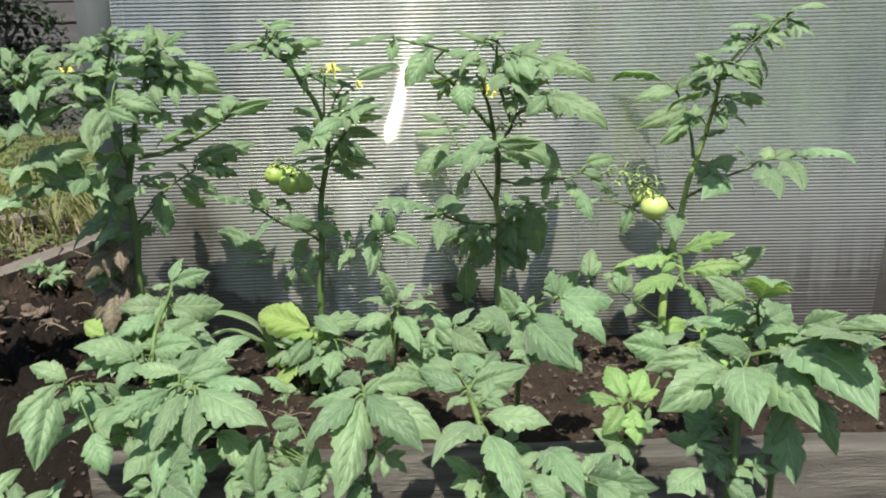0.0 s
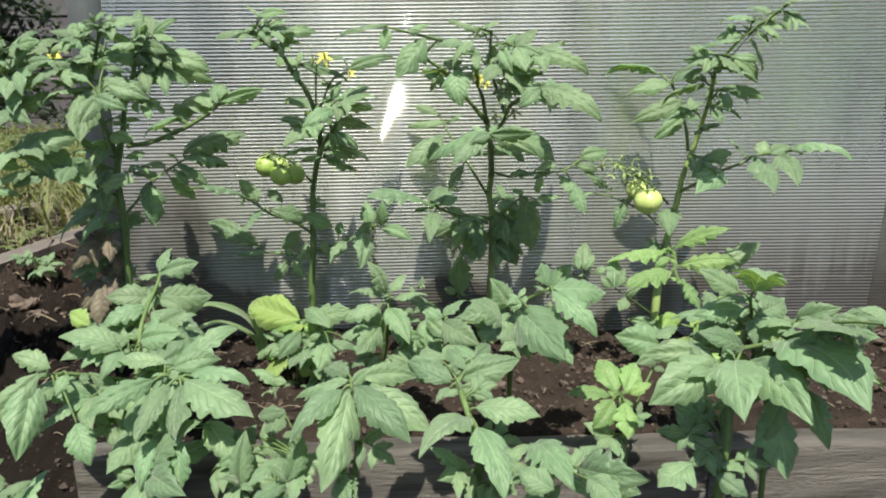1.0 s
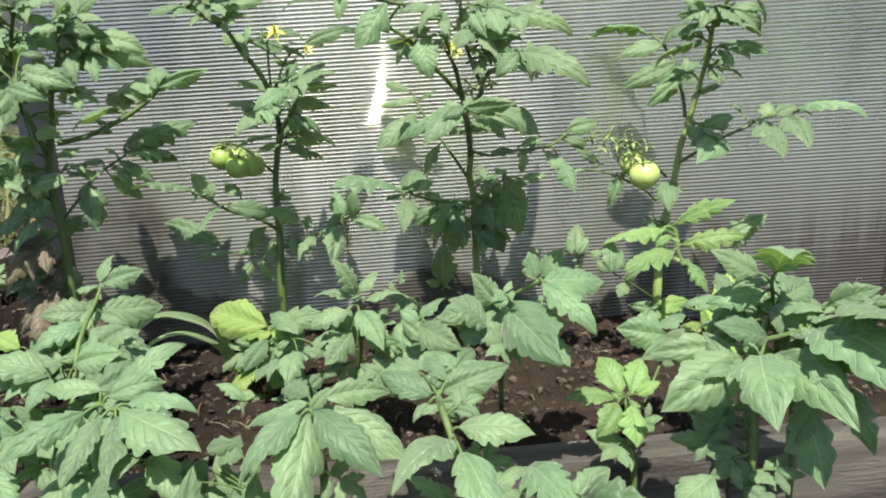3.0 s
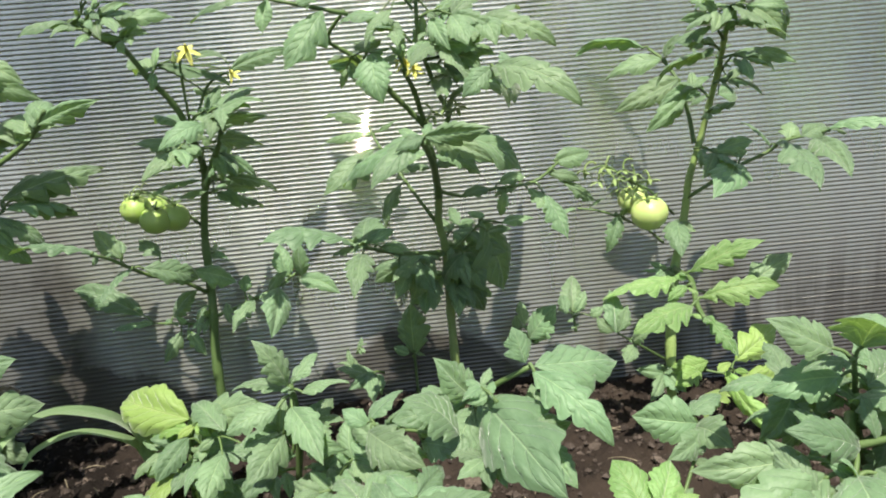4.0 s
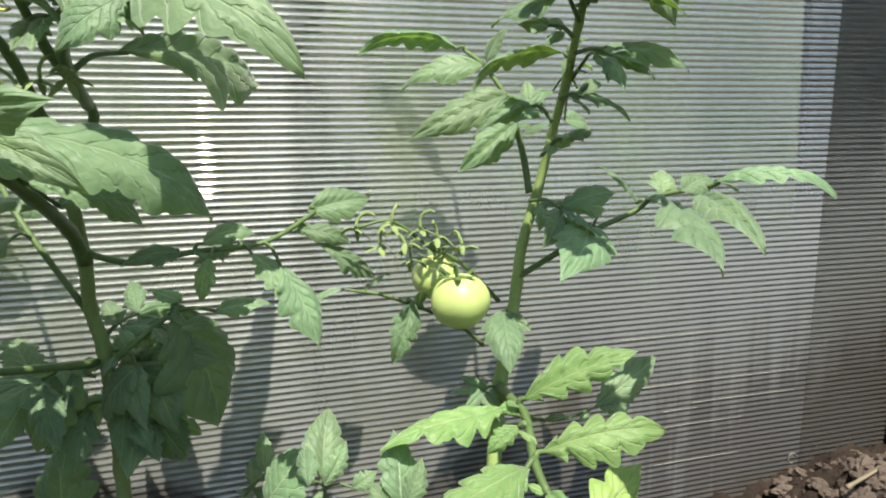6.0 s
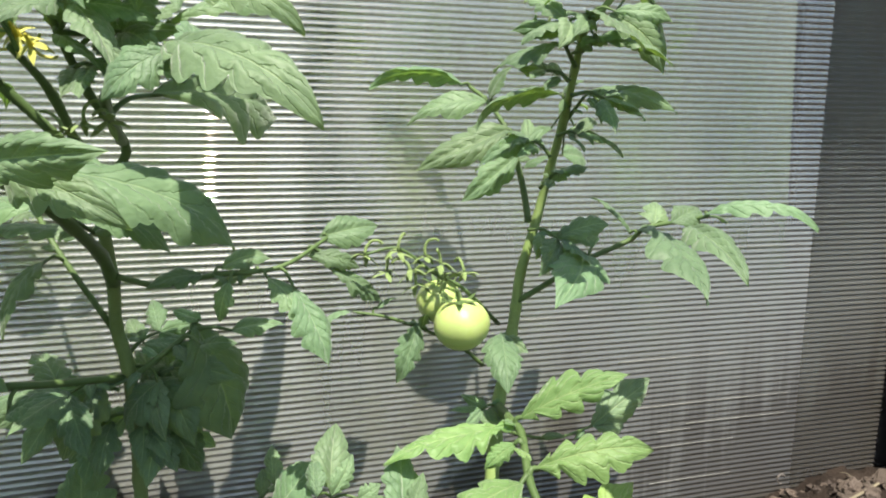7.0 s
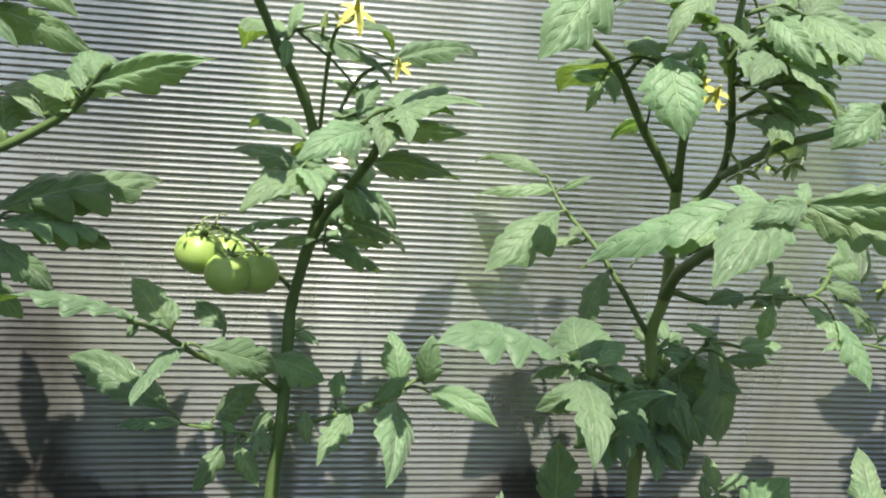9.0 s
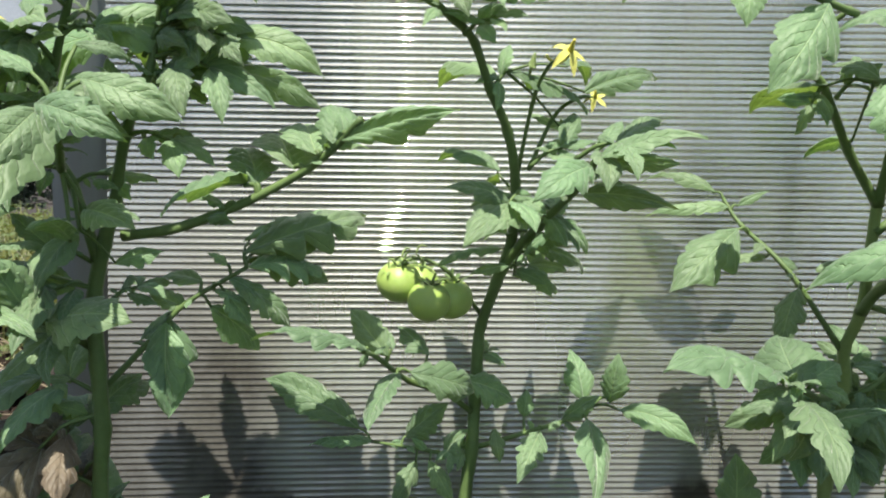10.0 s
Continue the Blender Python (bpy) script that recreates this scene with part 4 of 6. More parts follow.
stalk(B, [(-0.219, 1.125, -0.03), (-0.219, 1.125, 0.113), (-0.213, 1.122, 0.176), (-0.211, 1.125, 0.218), (-0.209, 1.122, 0.262), (-0.207, 1.12, 0.282), (-0.196, 1.1, 0.322), (-0.186, 1.085, 0.359), (-0.187, 1.06, 0.401), (-0.195, 1.04, 0.435), (-0.209, 1.02, 0.461), (-0.221, 1, 0.488), (-0.234, 0.985, 0.498), (-0.259, 0.98, 0.516)], 0.006, 0.0022, "stem")
stalk(B, [(-0.196, 1.1, 0.322), (-0.185, 1.085, 0.346), (-0.169, 1.06, 0.369), (-0.147, 1.027, 0.398), (-0.144, 0.99, 0.414)], 0.004, 0.0025, "branch")
stalk(B, [(-0.186, 1.06, 0.405), (-0.179, 1.03, 0.456), (-0.172, 1.01, 0.475), (-0.162, 1, 0.481)], 0.0016, 0.001, "flower_truss")
stalk(B, [(-0.179, 1.05, 0.409), (-0.161, 1.05, 0.448), (-0.143, 1.053, 0.461), (-0.133, 1.053, 0.461)], 0.0016, 0.001, "flower_truss")
leaf(B, [(-0.147, 1.027, 0.398), (-0.145, 0.985, 0.413)], [
    (-0.147, 0.985, 0.412, -0.093, 0.96, 0.427, 0.34, 0, 0),
    (-0.145, 0.985, 0.413, -0.094, 0.99, 0.413, 0.22, 40, 0),
    (-0.147, 1.02, 0.393, -0.101, 0.98, 0.386, 0.28, 30, 0),
    (-0.148, 0.98, 0.41, -0.184, 0.95, 0.392, 0.5, 0, 0),
    (-0.155, 1.03, 0.388, -0.176, 1, 0.407, 0.4, 0, 0)], 0.0018)
leaf(B, [(-0.187, 1.08, 0.367), (-0.174, 1.05, 0.383)], [
    (-0.176, 1.05, 0.383, -0.221, 1, 0.363, 0.48, 0, 0),
    (-0.196, 1.08, 0.408, -0.241, 1.12, 0.418, 0.35, 0, 0),
    (-0.198, 1.07, 0.407, -0.206, 1.09, 0.396, 0.4, 0, 0)], 0.0018)
leaf(B, [(-0.209, 1.02, 0.461), (-0.199, 1.02, 0.473)], [
    (-0.199, 1.02, 0.473, -0.141, 1.05, 0.455, 0.34, 0, 0),
    (-0.204, 1.02, 0.467, -0.241, 1.08, 0.473, 0.3, 0, 0),
    (-0.138, 1.07, 0.466, -0.075, 1.11, 0.484, 0.34, 0, 0),
    (-0.159, 1.02, 0.477, -0.138, 1.06, 0.474, 0.4, 0, 0),
    (-0.154, 1.05, 0.437, -0.176, 1.06, 0.449, 0.5, 0, 0)], 0.0018)
leaf(B, [(-0.185, 1.085, 0.346), (-0.168, 1.1, 0.347)], [
    (-0.168, 1.1, 0.349, -0.121, 1.14, 0.327, 0.3, 0, 0),
    (-0.185, 1.1, 0.327, -0.142, 1.148, 0.309, 0.3, 0, 0),
    (-0.191, 1.09, 0.349, -0.238, 1.07, 0.341, 0.22, 0, 0),
    (-0.186, 1.09, 0.336, -0.217, 1.08, 0.33, 0.3, 0, 0),
    (-0.158, 1.05, 0.366, -0.18, 1.06, 0.344, 0.3, 0, 0),
    (-0.161, 1.06, 0.369, -0.149, 1.07, 0.367, 0.8, 0, 0)], 0.0018)
leaf(B, [(-0.215, 1.12, 0.209), (-0.236, 1.1, 0.23), (-0.265, 1.07, 0.249), (-0.285, 1.03, 0.277), (-0.291, 1, 0.288)], [
    (-0.286, 1, 0.288, -0.35, 0.975, 0.304, 0.36, 0, 1),
    (-0.271, 1.05, 0.261, -0.287, 1, 0.241, 0.45, 0, 0),
    (-0.264, 1.06, 0.258, -0.216, 1.09, 0.236, 0.48, 0, 0),
    (-0.223, 1.1, 0.242, -0.181, 1.12, 0.221, 0.5, 0, 0),
    (-0.278, 1.04, 0.275, -0.304, 1.05, 0.305, 0.5, 0, 0),
    (-0.249, 1.08, 0.266, -0.272, 1.09, 0.286, 0.6, 0, 0),
    (-0.274, 1.04, 0.28, -0.287, 1.06, 0.291, 0.5, 0, 0)], 0.0026)
leaf(B, [(-0.214, 1.125, 0.165), (-0.26, 1.14, 0.168), (-0.302, 1.16, 0.166)], [
    (-0.313, 1.165, 0.176, -0.396, 1.18, 0.216, 0.36, 0, 0),
    (-0.302, 1.16, 0.165, -0.357, 1.175, 0.158, 0.34, 0, 0),
    (-0.271, 1.15, 0.174, -0.237, 1.14, 0.207, 0.5, 0, 0),
    (-0.26, 1.14, 0.158, -0.279, 1.12, 0.127, 0.4, 0, 0),
    (-0.25, 1.13, 0.162, -0.23, 1.12, 0.132, 0.4, 0, 0),
    (-0.236, 1.13, 0.167, -0.219, 1.12, 0.191, 0.6, 0, 0)], 0.0022)
leaf(B, [(-0.212, 1.122, 0.176), (-0.157, 1.115, 0.196), (-0.125, 1.11, 0.21), (-0.106, 1.12, 0.221)], [
    (-0.157, 1.11, 0.196, -0.177, 1.074, 0.171, 0.5, 0, 0),
    (-0.122, 1.09, 0.213, -0.126, 1.04, 0.173, 0.5, 0, 0),
    (-0.097, 1.09, 0.221, -0.051, 1.06, 0.208, 0.36, 0, 0),
    (-0.117, 1.13, 0.214, -0.125, 1.15, 0.252, 0.5, 0, 0),
    (-0.098, 1.12, 0.217, -0.095, 1.11, 0.258, 0.5, 0, 0),
    (-0.17, 1.12, 0.204, -0.166, 1.13, 0.223, 0.6, 0, 0),
    (-0.194, 1.12, 0.194, -0.19, 1.11, 0.171, 0.5, 0, 0),
    (-0.139, 1.11, 0.205, -0.114, 1.1, 0.228, 0.4, 0, 0)], 0.0024)
leaf(B, [(-0.255, 0.98, 0.514), (-0.246, 0.975, 0.521)], [
    (-0.258, 0.975, 0.514, -0.296, 0.96, 0.504, 0.32, 0, 0),
    (-0.24, 0.97, 0.534, -0.204, 0.96, 0.536, 0.45, 0, 0),
    (-0.236, 0.97, 0.53, -0.254, 0.97, 0.545, 0.4, 0, 0),
    (-0.225, 0.98, 0.508, -0.172, 0.99, 0.515, 0.32, 0, 0),
    (-0.241, 0.98, 0.501, -0.212, 0.99, 0.494, 0.4, 0, 0)], 0.0018)
stalk(B, [(-0.207, 1.12, 0.291), (-0.225, 1.1, 0.317), (-0.238, 1.09, 0.333), (-0.26, 1.09, 0.341), (-0.275, 1.09, 0.334)], 0.002, 0.0012, "fruit_truss")
tomato(B, (-0.25, 1.085, 0.308), 0.017, True)
tomato(B, (-0.233, 1.1, 0.308), 0.018, True)
tomato(B, (-0.274, 1.1, 0.321), 0.018, True)
tomato(B, (-0.259, 1.115, 0.318), 0.017, True)
withered_flower(B, (-0.271, 1.09, 0.342), 0.008)
withered_flower(B, (-0.26, 1.085, 0.344), 0.008)
withered_flower(B, (-0.281, 1.09, 0.332), 0.008)
flower(B, (-0.161, 0.998, 0.482), 0.013)
flower(B, (-0.132, 1.053, 0.461), 0.009)
bud(B, (-0.181, 1.02, 0.48), 0.008)
bud(B, (-0.155, 1.05, 0.438), 0.011)
compound(B, (-0.18, 1.05, 0.393), (-0.211, 1, 0.371), 1)
compound(B, (-0.176, 1.05, 0.385), (-0.13, 1.08, 0.354), 1)
compound(B, (-0.228, 0.99, 0.49), (-0.191, 0.98, 0.503), 1)
compound(B, (-0.155, 1, 0.415), (-0.104, 0.97, 0.427), 1)
compound(B, (-0.196, 1.1, 0.328), (-0.139, 1.12, 0.334), 1)
compound(B, (-0.248, 0.98, 0.509), (-0.221, 0.97, 0.533), 1)
compound(B, (-0.212, 1.12, 0.177), (-0.243, 1.13, 0.165), 1)
compound(B, (-0.21, 1.12, 0.253), (-0.19, 1.14, 0.259), 1)
compound(B, (-0.234, 0.985, 0.498), (-0.279, 0.97, 0.514), 1)
compound(B, (-0.248, 0.98, 0.509), (-0.195, 0.97, 0.52), 1)
compound(B, (-0.18, 1.03, 0.411), (-0.136, 1.03, 0.432), 1.1)
compound(B, (-0.191, 1.08, 0.36), (-0.144, 1.09, 0.358), 1)

A = plant("tomato_plant", (-0.47, 0.99, 0.02), "tall branching tomato plant at the greenhouse corner", "tall tomato plants along the greenhouse")
stalk(A, [(-0.46, 0.985, -0.03), (-0.46, 0.985, 0.18), (-0.454, 0.98, 0.241), (-0.453, 0.975, 0.284), (-0.454, 0.975, 0.324), (-0.445, 0.972, 0.36), (-0.438, 0.972, 0.384)], 0.005, 0.0042, "stem")
stalk(A, [(-0.449, 0.973, 0.348), (-0.459, 0.965, 0.396), (-0.47, 0.96, 0.423), (-0.458, 0.95, 0.464), (-0.44, 0.94, 0.51)], 0.0034, 0.002, "branch")
stalk(A, [(-0.438, 0.972, 0.381), (-0.429, 0.97, 0.426), (-0.414, 0.97, 0.463), (-0.409, 0.97, 0.486)], 0.0038, 0.002, "branch")
leaf(A, [(-0.434, 0.972, 0.365), (-0.406, 0.975, 0.369), (-0.38, 0.98, 0.378), (-0.354, 0.985, 0.39), (-0.324, 0.98, 0.406), (-0.305, 0.97, 0.419), (-0.287, 0.955, 0.435)], [
    (-0.301, 0.965, 0.423, -0.238, 0.945, 0.439, 0.24, 20, 0),
    (-0.361, 0.985, 0.397, -0.385, 0.92, 0.384, 0.42, 0, 0),
    (-0.355, 0.985, 0.396, -0.374, 1.02, 0.419, 0.75, 0, 0),
    (-0.331, 0.98, 0.406, -0.351, 1.02, 0.43, 0.8, 0, 0),
    (-0.316, 0.97, 0.415, -0.33, 1.01, 0.436, 0.8, 0, 0),
    (-0.305, 0.965, 0.421, -0.307, 1, 0.446, 0.6, 0, 0),
    (-0.311, 0.97, 0.419, -0.287, 0.98, 0.42, 0.35, 0, 0),
    (-0.373, 0.98, 0.382, -0.39, 0.96, 0.389, 0.45, 0, 0)], 0.0034)
leaf(A, [(-0.415, 0.985, 0.457), (-0.409, 0.98, 0.467)], [
    (-0.406, 0.98, 0.463, -0.328, 1.03, 0.452, 0.24, 0, 0),
    (-0.411, 0.98, 0.47, -0.424, 0.98, 0.49, 0.5, 0, 0),
    (-0.409, 0.98, 0.472, -0.383, 0.99, 0.487, 0.32, 0, 0),
    (-0.399, 0.98, 0.46, -0.37, 1, 0.456, 0.3, 0, 0),
    (-0.407, 0.975, 0.462, -0.378, 0.96, 0.471, 0.5, 0, 0),
    (-0.411, 0.975, 0.459, -0.424, 0.96, 0.468, 0.5, 0, 0)], 0.0026)
leaf(A, [(-0.457, 0.95, 0.404), (-0.431, 0.9, 0.431)], [
    (-0.424, 0.87, 0.432, -0.383, 0.86, 0.418, 0.5, 0, 0),
    (-0.419, 0.9, 0.448, -0.373, 0.9, 0.431, 0.45, 0, 0),
    (-0.422, 0.87, 0.43, -0.428, 0.84, 0.404, 0.5, 0, 0),
    (-0.441, 0.9, 0.45, -0.463, 0.9, 0.461, 0.5, 0, 0),
    (-0.432, 0.92, 0.468, -0.409, 0.93, 0.464, 0.4, 0, 0),
    (-0.445, 0.95, 0.382, -0.41, 0.93, 0.374, 0.5, 0, 0),
    (-0.447, 0.94, 0.363, -0.444, 0.9, 0.375, 0.5, 0, 0)], 0.0026)
leaf(A, [(-0.44, 0.94, 0.51), (-0.435, 0.935, 0.52)], [
    (-0.435, 0.935, 0.519, -0.447, 0.92, 0.52, 0.6, 0, 0),
    (-0.433, 0.935, 0.522, -0.385, 0.94, 0.528, 0.5, 0, 0),
    (-0.44, 0.94, 0.51, -0.405, 0.95, 0.503, 0.3, 0, 0),
    (-0.441, 0.935, 0.517, -0.45, 0.92, 0.502, 0.6, 0, 0)], 0.0018)
leaf(A, [(-0.461, 0.95, 0.453), (-0.456, 0.93, 0.442)], [
    (-0.452, 0.925, 0.439, -0.441, 0.86, 0.385, 0.42, 0, 0),
    (-0.458, 0.93, 0.44, -0.501, 0.9, 0.426, 0.45, 0, 0),
    (-0.452, 0.93, 0.442, -0.401, 0.9, 0.424, 0.5, 0, 0),
    (-0.452, 0.94, 0.453, -0.394, 0.95, 0.435, 0.42, 0, 0),
    (-0.459, 0.94, 0.449, -0.5, 0.93, 0.465, 0.4, 0, 0),
    (-0.455, 0.94, 0.457, -0.495, 0.92, 0.443, 0.4, 0, 0),
    (-0.462, 0.945, 0.449, -0.464, 0.95, 0.471, 0.6, 0, 0)], 0.0024)
leaf(A, [(-0.46, 0.98, 0.295), (-0.479, 0.96, 0.315), (-0.501, 0.93, 0.328), (-0.528, 0.9, 0.34)], [
    (-0.47, 0.95, 0.316, -0.417, 0.93, 0.323, 0.6, 0, 0),
    (-0.474, 0.95, 0.316, -0.486, 0.93, 0.354, 0.6, 0, 0),
    (-0.494, 0.93, 0.327, -0.46, 0.92, 0.315, 0.4, 0, 0),
    (-0.51, 0.92, 0.333, -0.54, 0.9, 0.358, 0.5, 0, 0),
    (-0.528, 0.9, 0.34, -0.557, 0.87, 0.323, 0.45, 0, 0),
    (-0.542, 0.9, 0.344, -0.571, 0.88, 0.361, 0.4, 0, 0),
    (-0.489, 0.95, 0.317, -0.516, 0.95, 0.345, 0.5, 0, 0)], 0.0024)
leaf(A, [(-0.456, 0.985, 0.265), (-0.426, 0.99, 0.297), (-0.405, 0.995, 0.32), (-0.367, 1, 0.343)], [
    (-0.416, 0.99, 0.309, -0.415, 0.985, 0.252, 0.55, 0, 0),
    (-0.418, 1, 0.31, -0.411, 0.98, 0.256, 0.5, 0, 0),
    (-0.41, 1, 0.316, -0.437, 1, 0.295, 0.5, 0, 0),
    (-0.392, 1, 0.318, -0.369, 1.03, 0.284, 0.45, 0, 0),
    (-0.381, 1, 0.326, -0.366, 1, 0.307, 0.6, 0, 0),
    (-0.395, 1, 0.333, -0.421, 1, 0.336, 0.6, 0, 0),
    (-0.375, 1.02, 0.346, -0.328, 1.06, 0.328, 0.3, 0, 1),
    (-0.378, 1.03, 0.357, -0.317, 1.1, 0.372, 0.3, 0, 1),
    (-0.407, 1, 0.316, -0.43, 1, 0.328, 0.6, 0, 0),
    (-0.38, 1, 0.336, -0.345, 1.02, 0.303, 0.4, 0, 0),
    (-0.367, 1, 0.343, -0.331, 1.06, 0.332, 0.4, 0, 1),
    (-0.37, 1, 0.352, -0.304, 1.08, 0.373, 0.32, 0, 1),
    (-0.389, 1, 0.328, -0.37, 1, 0.319, 0.5, 0, 0),
    (-0.379, 1, 0.344, -0.391, 1, 0.352, 0.6, 0, 0),
    (-0.369, 1.02, 0.35, -0.327, 1.05, 0.358, 0.35, 0, 0)], 0.0022)
leaf(A, [(-0.459, 0.965, 0.396), (-0.448, 0.95, 0.37)], [
    (-0.448, 0.95, 0.37, -0.462, 0.93, 0.338, 0.4, 0, 0),
    (-0.444, 0.96, 0.373, -0.416, 0.95, 0.377, 0.5, 0, 0),
    (-0.439, 0.97, 0.348, -0.415, 0.98, 0.355, 0.5, 0, 0)], 0.0018)
flower(A, (-0.504, 0.95, 0.488), 0.014)
flower(A, (-0.519, 0.96, 0.482), 0.011)
withered_flower(A, (-0.405, 0.98, 0.419), 0.010)
compound(A, (-0.458, 0.95, 0.464), (-0.465, 0.9, 0.481), 1)
compound(A, (-0.451, 0.945, 0.478), (-0.419, 0.96, 0.487), 1)
compound(A, (-0.459, 0.96, 0.404), (-0.495, 0.93, 0.395), 1)
compound(A, (-0.453, 0.975, 0.348), (-0.488, 0.93, 0.365), 1)
compound(A, (-0.456, 0.978, 0.316), (-0.497, 0.95, 0.285), 1)
compound(A, (-0.459, 0.965, 0.396), (-0.421, 0.99, 0.403), 1)
compound(A, (-0.47, 0.96, 0.423), (-0.496, 0.92, 0.457), 1)
compound(A, (-0.446, 0.94, 0.5), (-0.462, 0.92, 0.52), 1)
compound(A, (-0.41, 0.97, 0.482), (-0.354, 0.97, 0.492), 0.8)
compound(A, (-0.414, 0.97, 0.463), (-0.392, 1, 0.451), 1)
compound(A, (-0.444, 0.975, 0.324), (-0.417, 1, 0.336), 1)
compound(A, (-0.44, 0.94, 0.51), (-0.412, 0.93, 0.53), 1)
compound(A, (-0.424, 0.97, 0.441), (-0.436, 0.95, 0.464), 1)
compound(A, (-0.41, 0.97, 0.482), (-0.317, 0.98, 0.473), 0.6)
compound(A, (-0.417, 0.97, 0.471), (-0.381, 0.97, 0.509), 1)
compound(A, (-0.442, 0.94, 0.5), (-0.486, 0.91, 0.493), 1)
compound(A, (-0.451, 0.945, 0.478), (-0.507, 0.89, 0.449), 0.9)
compound(A, (-0.453, 0.975, 0.332), (-0.542, 0.89, 0.336), 0.7)
compound(A, (-0.441, 0.94, 0.507), (-0.398, 0.93, 0.525), 1)
compound(A, (-0.409, 0.97, 0.486), (-0.384, 0.95, 0.528), 1.1)
compound(A, (-0.411, 0.97, 0.471), (-0.343, 0.97, 0.451), 1.1)
compound(A, (-0.426, 0.97, 0.426), (-0.381, 0.98, 0.413), 1.1)
compound(A, (-0.453, 0.975, 0.332), (-0.487, 0.94, 0.33), 1.1)
compound(A, (-0.44, 0.94, 0.51), (-0.443, 0.93, 0.537), 1)
compound(A, (-0.41, 0.97, 0.478), (-0.398, 1.03, 0.495), 1.2)
compound(A, (-0.444, 0.94, 0.485), (-0.453, 1.06, 0.481), 1.2)
compound(A, (-0.446, 0.94, 0.493), (-0.491, 0.92, 0.517), 1)
compound(A, (-0.41, 0.97, 0.478), (-0.356, 0.98, 0.537), 1)

for b, t, size, dry in (
        ((-0.458, 0.982, 0.25), (-0.525, 0.96, 0.2), 1, True), ((-0.459, 0.983, 0.22), (-0.50, 1.02, 0.16), 1, True),
        ((-0.46, 0.985, 0.19), (-0.535, 0.98, 0.13), 1, True), ((-0.46, 0.985, 0.17), (-0.42, 1.03, 0.11), 1, True),
        ((-0.46, 0.985, 0.14), (-0.515, 0.95, 0.08), 1, True), ((-0.46, 0.985, 0.12), (-0.50, 1.04, 0.07), 1, True),
        ((-0.458, 0.982, 0.24), (-0.51, 1.05, 0.24), 1.1, False), ((-0.459, 0.984, 0.2), (-0.55, 1.02, 0.2), 1.1, False),
        ((-0.456, 0.98, 0.265), (-0.54, 1.0, 0.27), 1.1, False), ((-0.46, 0.985, 0.15), (-0.54, 1.05, 0.13), 1.1, False),
        ((-0.46, 0.985, 0.1), (-0.43, 1.05, 0.07), 1, False), ((-0.46, 0.985, 0.09), (-0.52, 1.0, 0.05), 1, False)):
    compound(A, b, t, size, leaf_dry if dry else leaf_green)

E = plant("tomato_plant", (-0.62, 0.95, 0.02), "leafy tomato plant beside the garden weeds", "tall tomato plants along the greenhouse")
stalk(E, [(-0.76, 0.95, -0.1), (-0.75, 0.95, 0.2), (-0.67, 0.94, 0.33), (-0.566, 0.93, 0.408), (-0.558, 0.92, 0.48)], 0.0034, 0.002, "stem")
compound(E, (-0.566, 0.93, 0.43), (-0.501, 0.9, 0.454), 1)
compound(E, (-0.561, 0.925, 0.459), (-0.57, 0.9, 0.483), 1)
compound(E, (-0.571, 0.93, 0.393), (-0.606, 0.9, 0.4), 1)
compound(E, (-0.557, 0.92, 0.473), (-0.519, 0.9, 0.496), 1)
compound(E, (-0.567, 0.93, 0.415), (-0.511, 0.88, 0.41), 1)
compound(E, (-0.564, 0.93, 0.444), (-0.486, 0.9, 0.485), 1.1)
compound(E, (-0.582, 0.94, 0.355), (-0.503, 0.88, 0.367), 1.1)
compound(E, (-0.557, 0.92, 0.466), (-0.544, 0.9, 0.513), 1.1)
compound(E, (-0.558, 0.92, 0.48), (-0.502, 0.91, 0.506), 1)

for b, t, size in (
        ((-0.70, 0.945, 0.30), (-0.60, 0.9, 0.29), 1), ((-0.73, 0.95, 0.25), (-0.64, 0.92, 0.23), 1),
        ((-0.745, 0.95, 0.21), (-0.66, 0.97, 0.17), 1), ((-0.69, 0.945, 0.31), (-0.62, 0.98, 0.31), 1)):
    compound(E, b, t, size)

for x, y, seed_label in ((-0.80, 1.34, "low"), (-0.96, 1.26, "small")):
    z = ground_height(x, y)
    W = plant("weed", (x, y, z), seed_label + " broad-leaved weed growing on the dug soil", "weeds on the dug soil")
    stalk(W, [(x, y, z - 0.02), (x, y, z + 0.015), (x + 0.005, y - 0.005, z + 0.04)], 0.0025, 0.0016, "stem")
    for k in range(5):
        a = 1.2566 * k + x * 9
        compound(W, (x, y, z + 0.01 + 0.006 * k), (x + 0.05 * math.cos(a), y + 0.05 * math.sin(a), z + 0.015 + 0.008 * k), 0.9)

S = plant("tomato_seedling", (0.03, 1.16, 0), "low tomato seedlings at the foot of the greenhouse", "tall tomato plants along the greenhouse")
stalk(S, [(0.031, 1.16, -0.03), (0.031, 1.16, 0.077), (0.032, 1.16, 0.087)], 0.002, 0.0015, "stem")
leaf(S, [(0.032, 1.16, 0.085), (0.032, 1.16, 0.09)], [
    (0.031, 1.16, 0.085, 0.032, 1.165, 0.149, 0.6, 0, 0),
    (0.024, 1.15, 0.09, 0.006, 1.15, 0.101, 0.6, 0, 0)], 0.0018)
leaf(S, [(0.178, 1.12, 0.09), (0.184, 1.11, 0.105)], [
    (0.179, 1.11, 0.106, 0.21, 1.1, 0.148, 0.7, 0, 0),
    (0.174, 1.11, 0.103, 0.156, 1.12, 0.109, 0.5, 0, 0)], 0.0018)
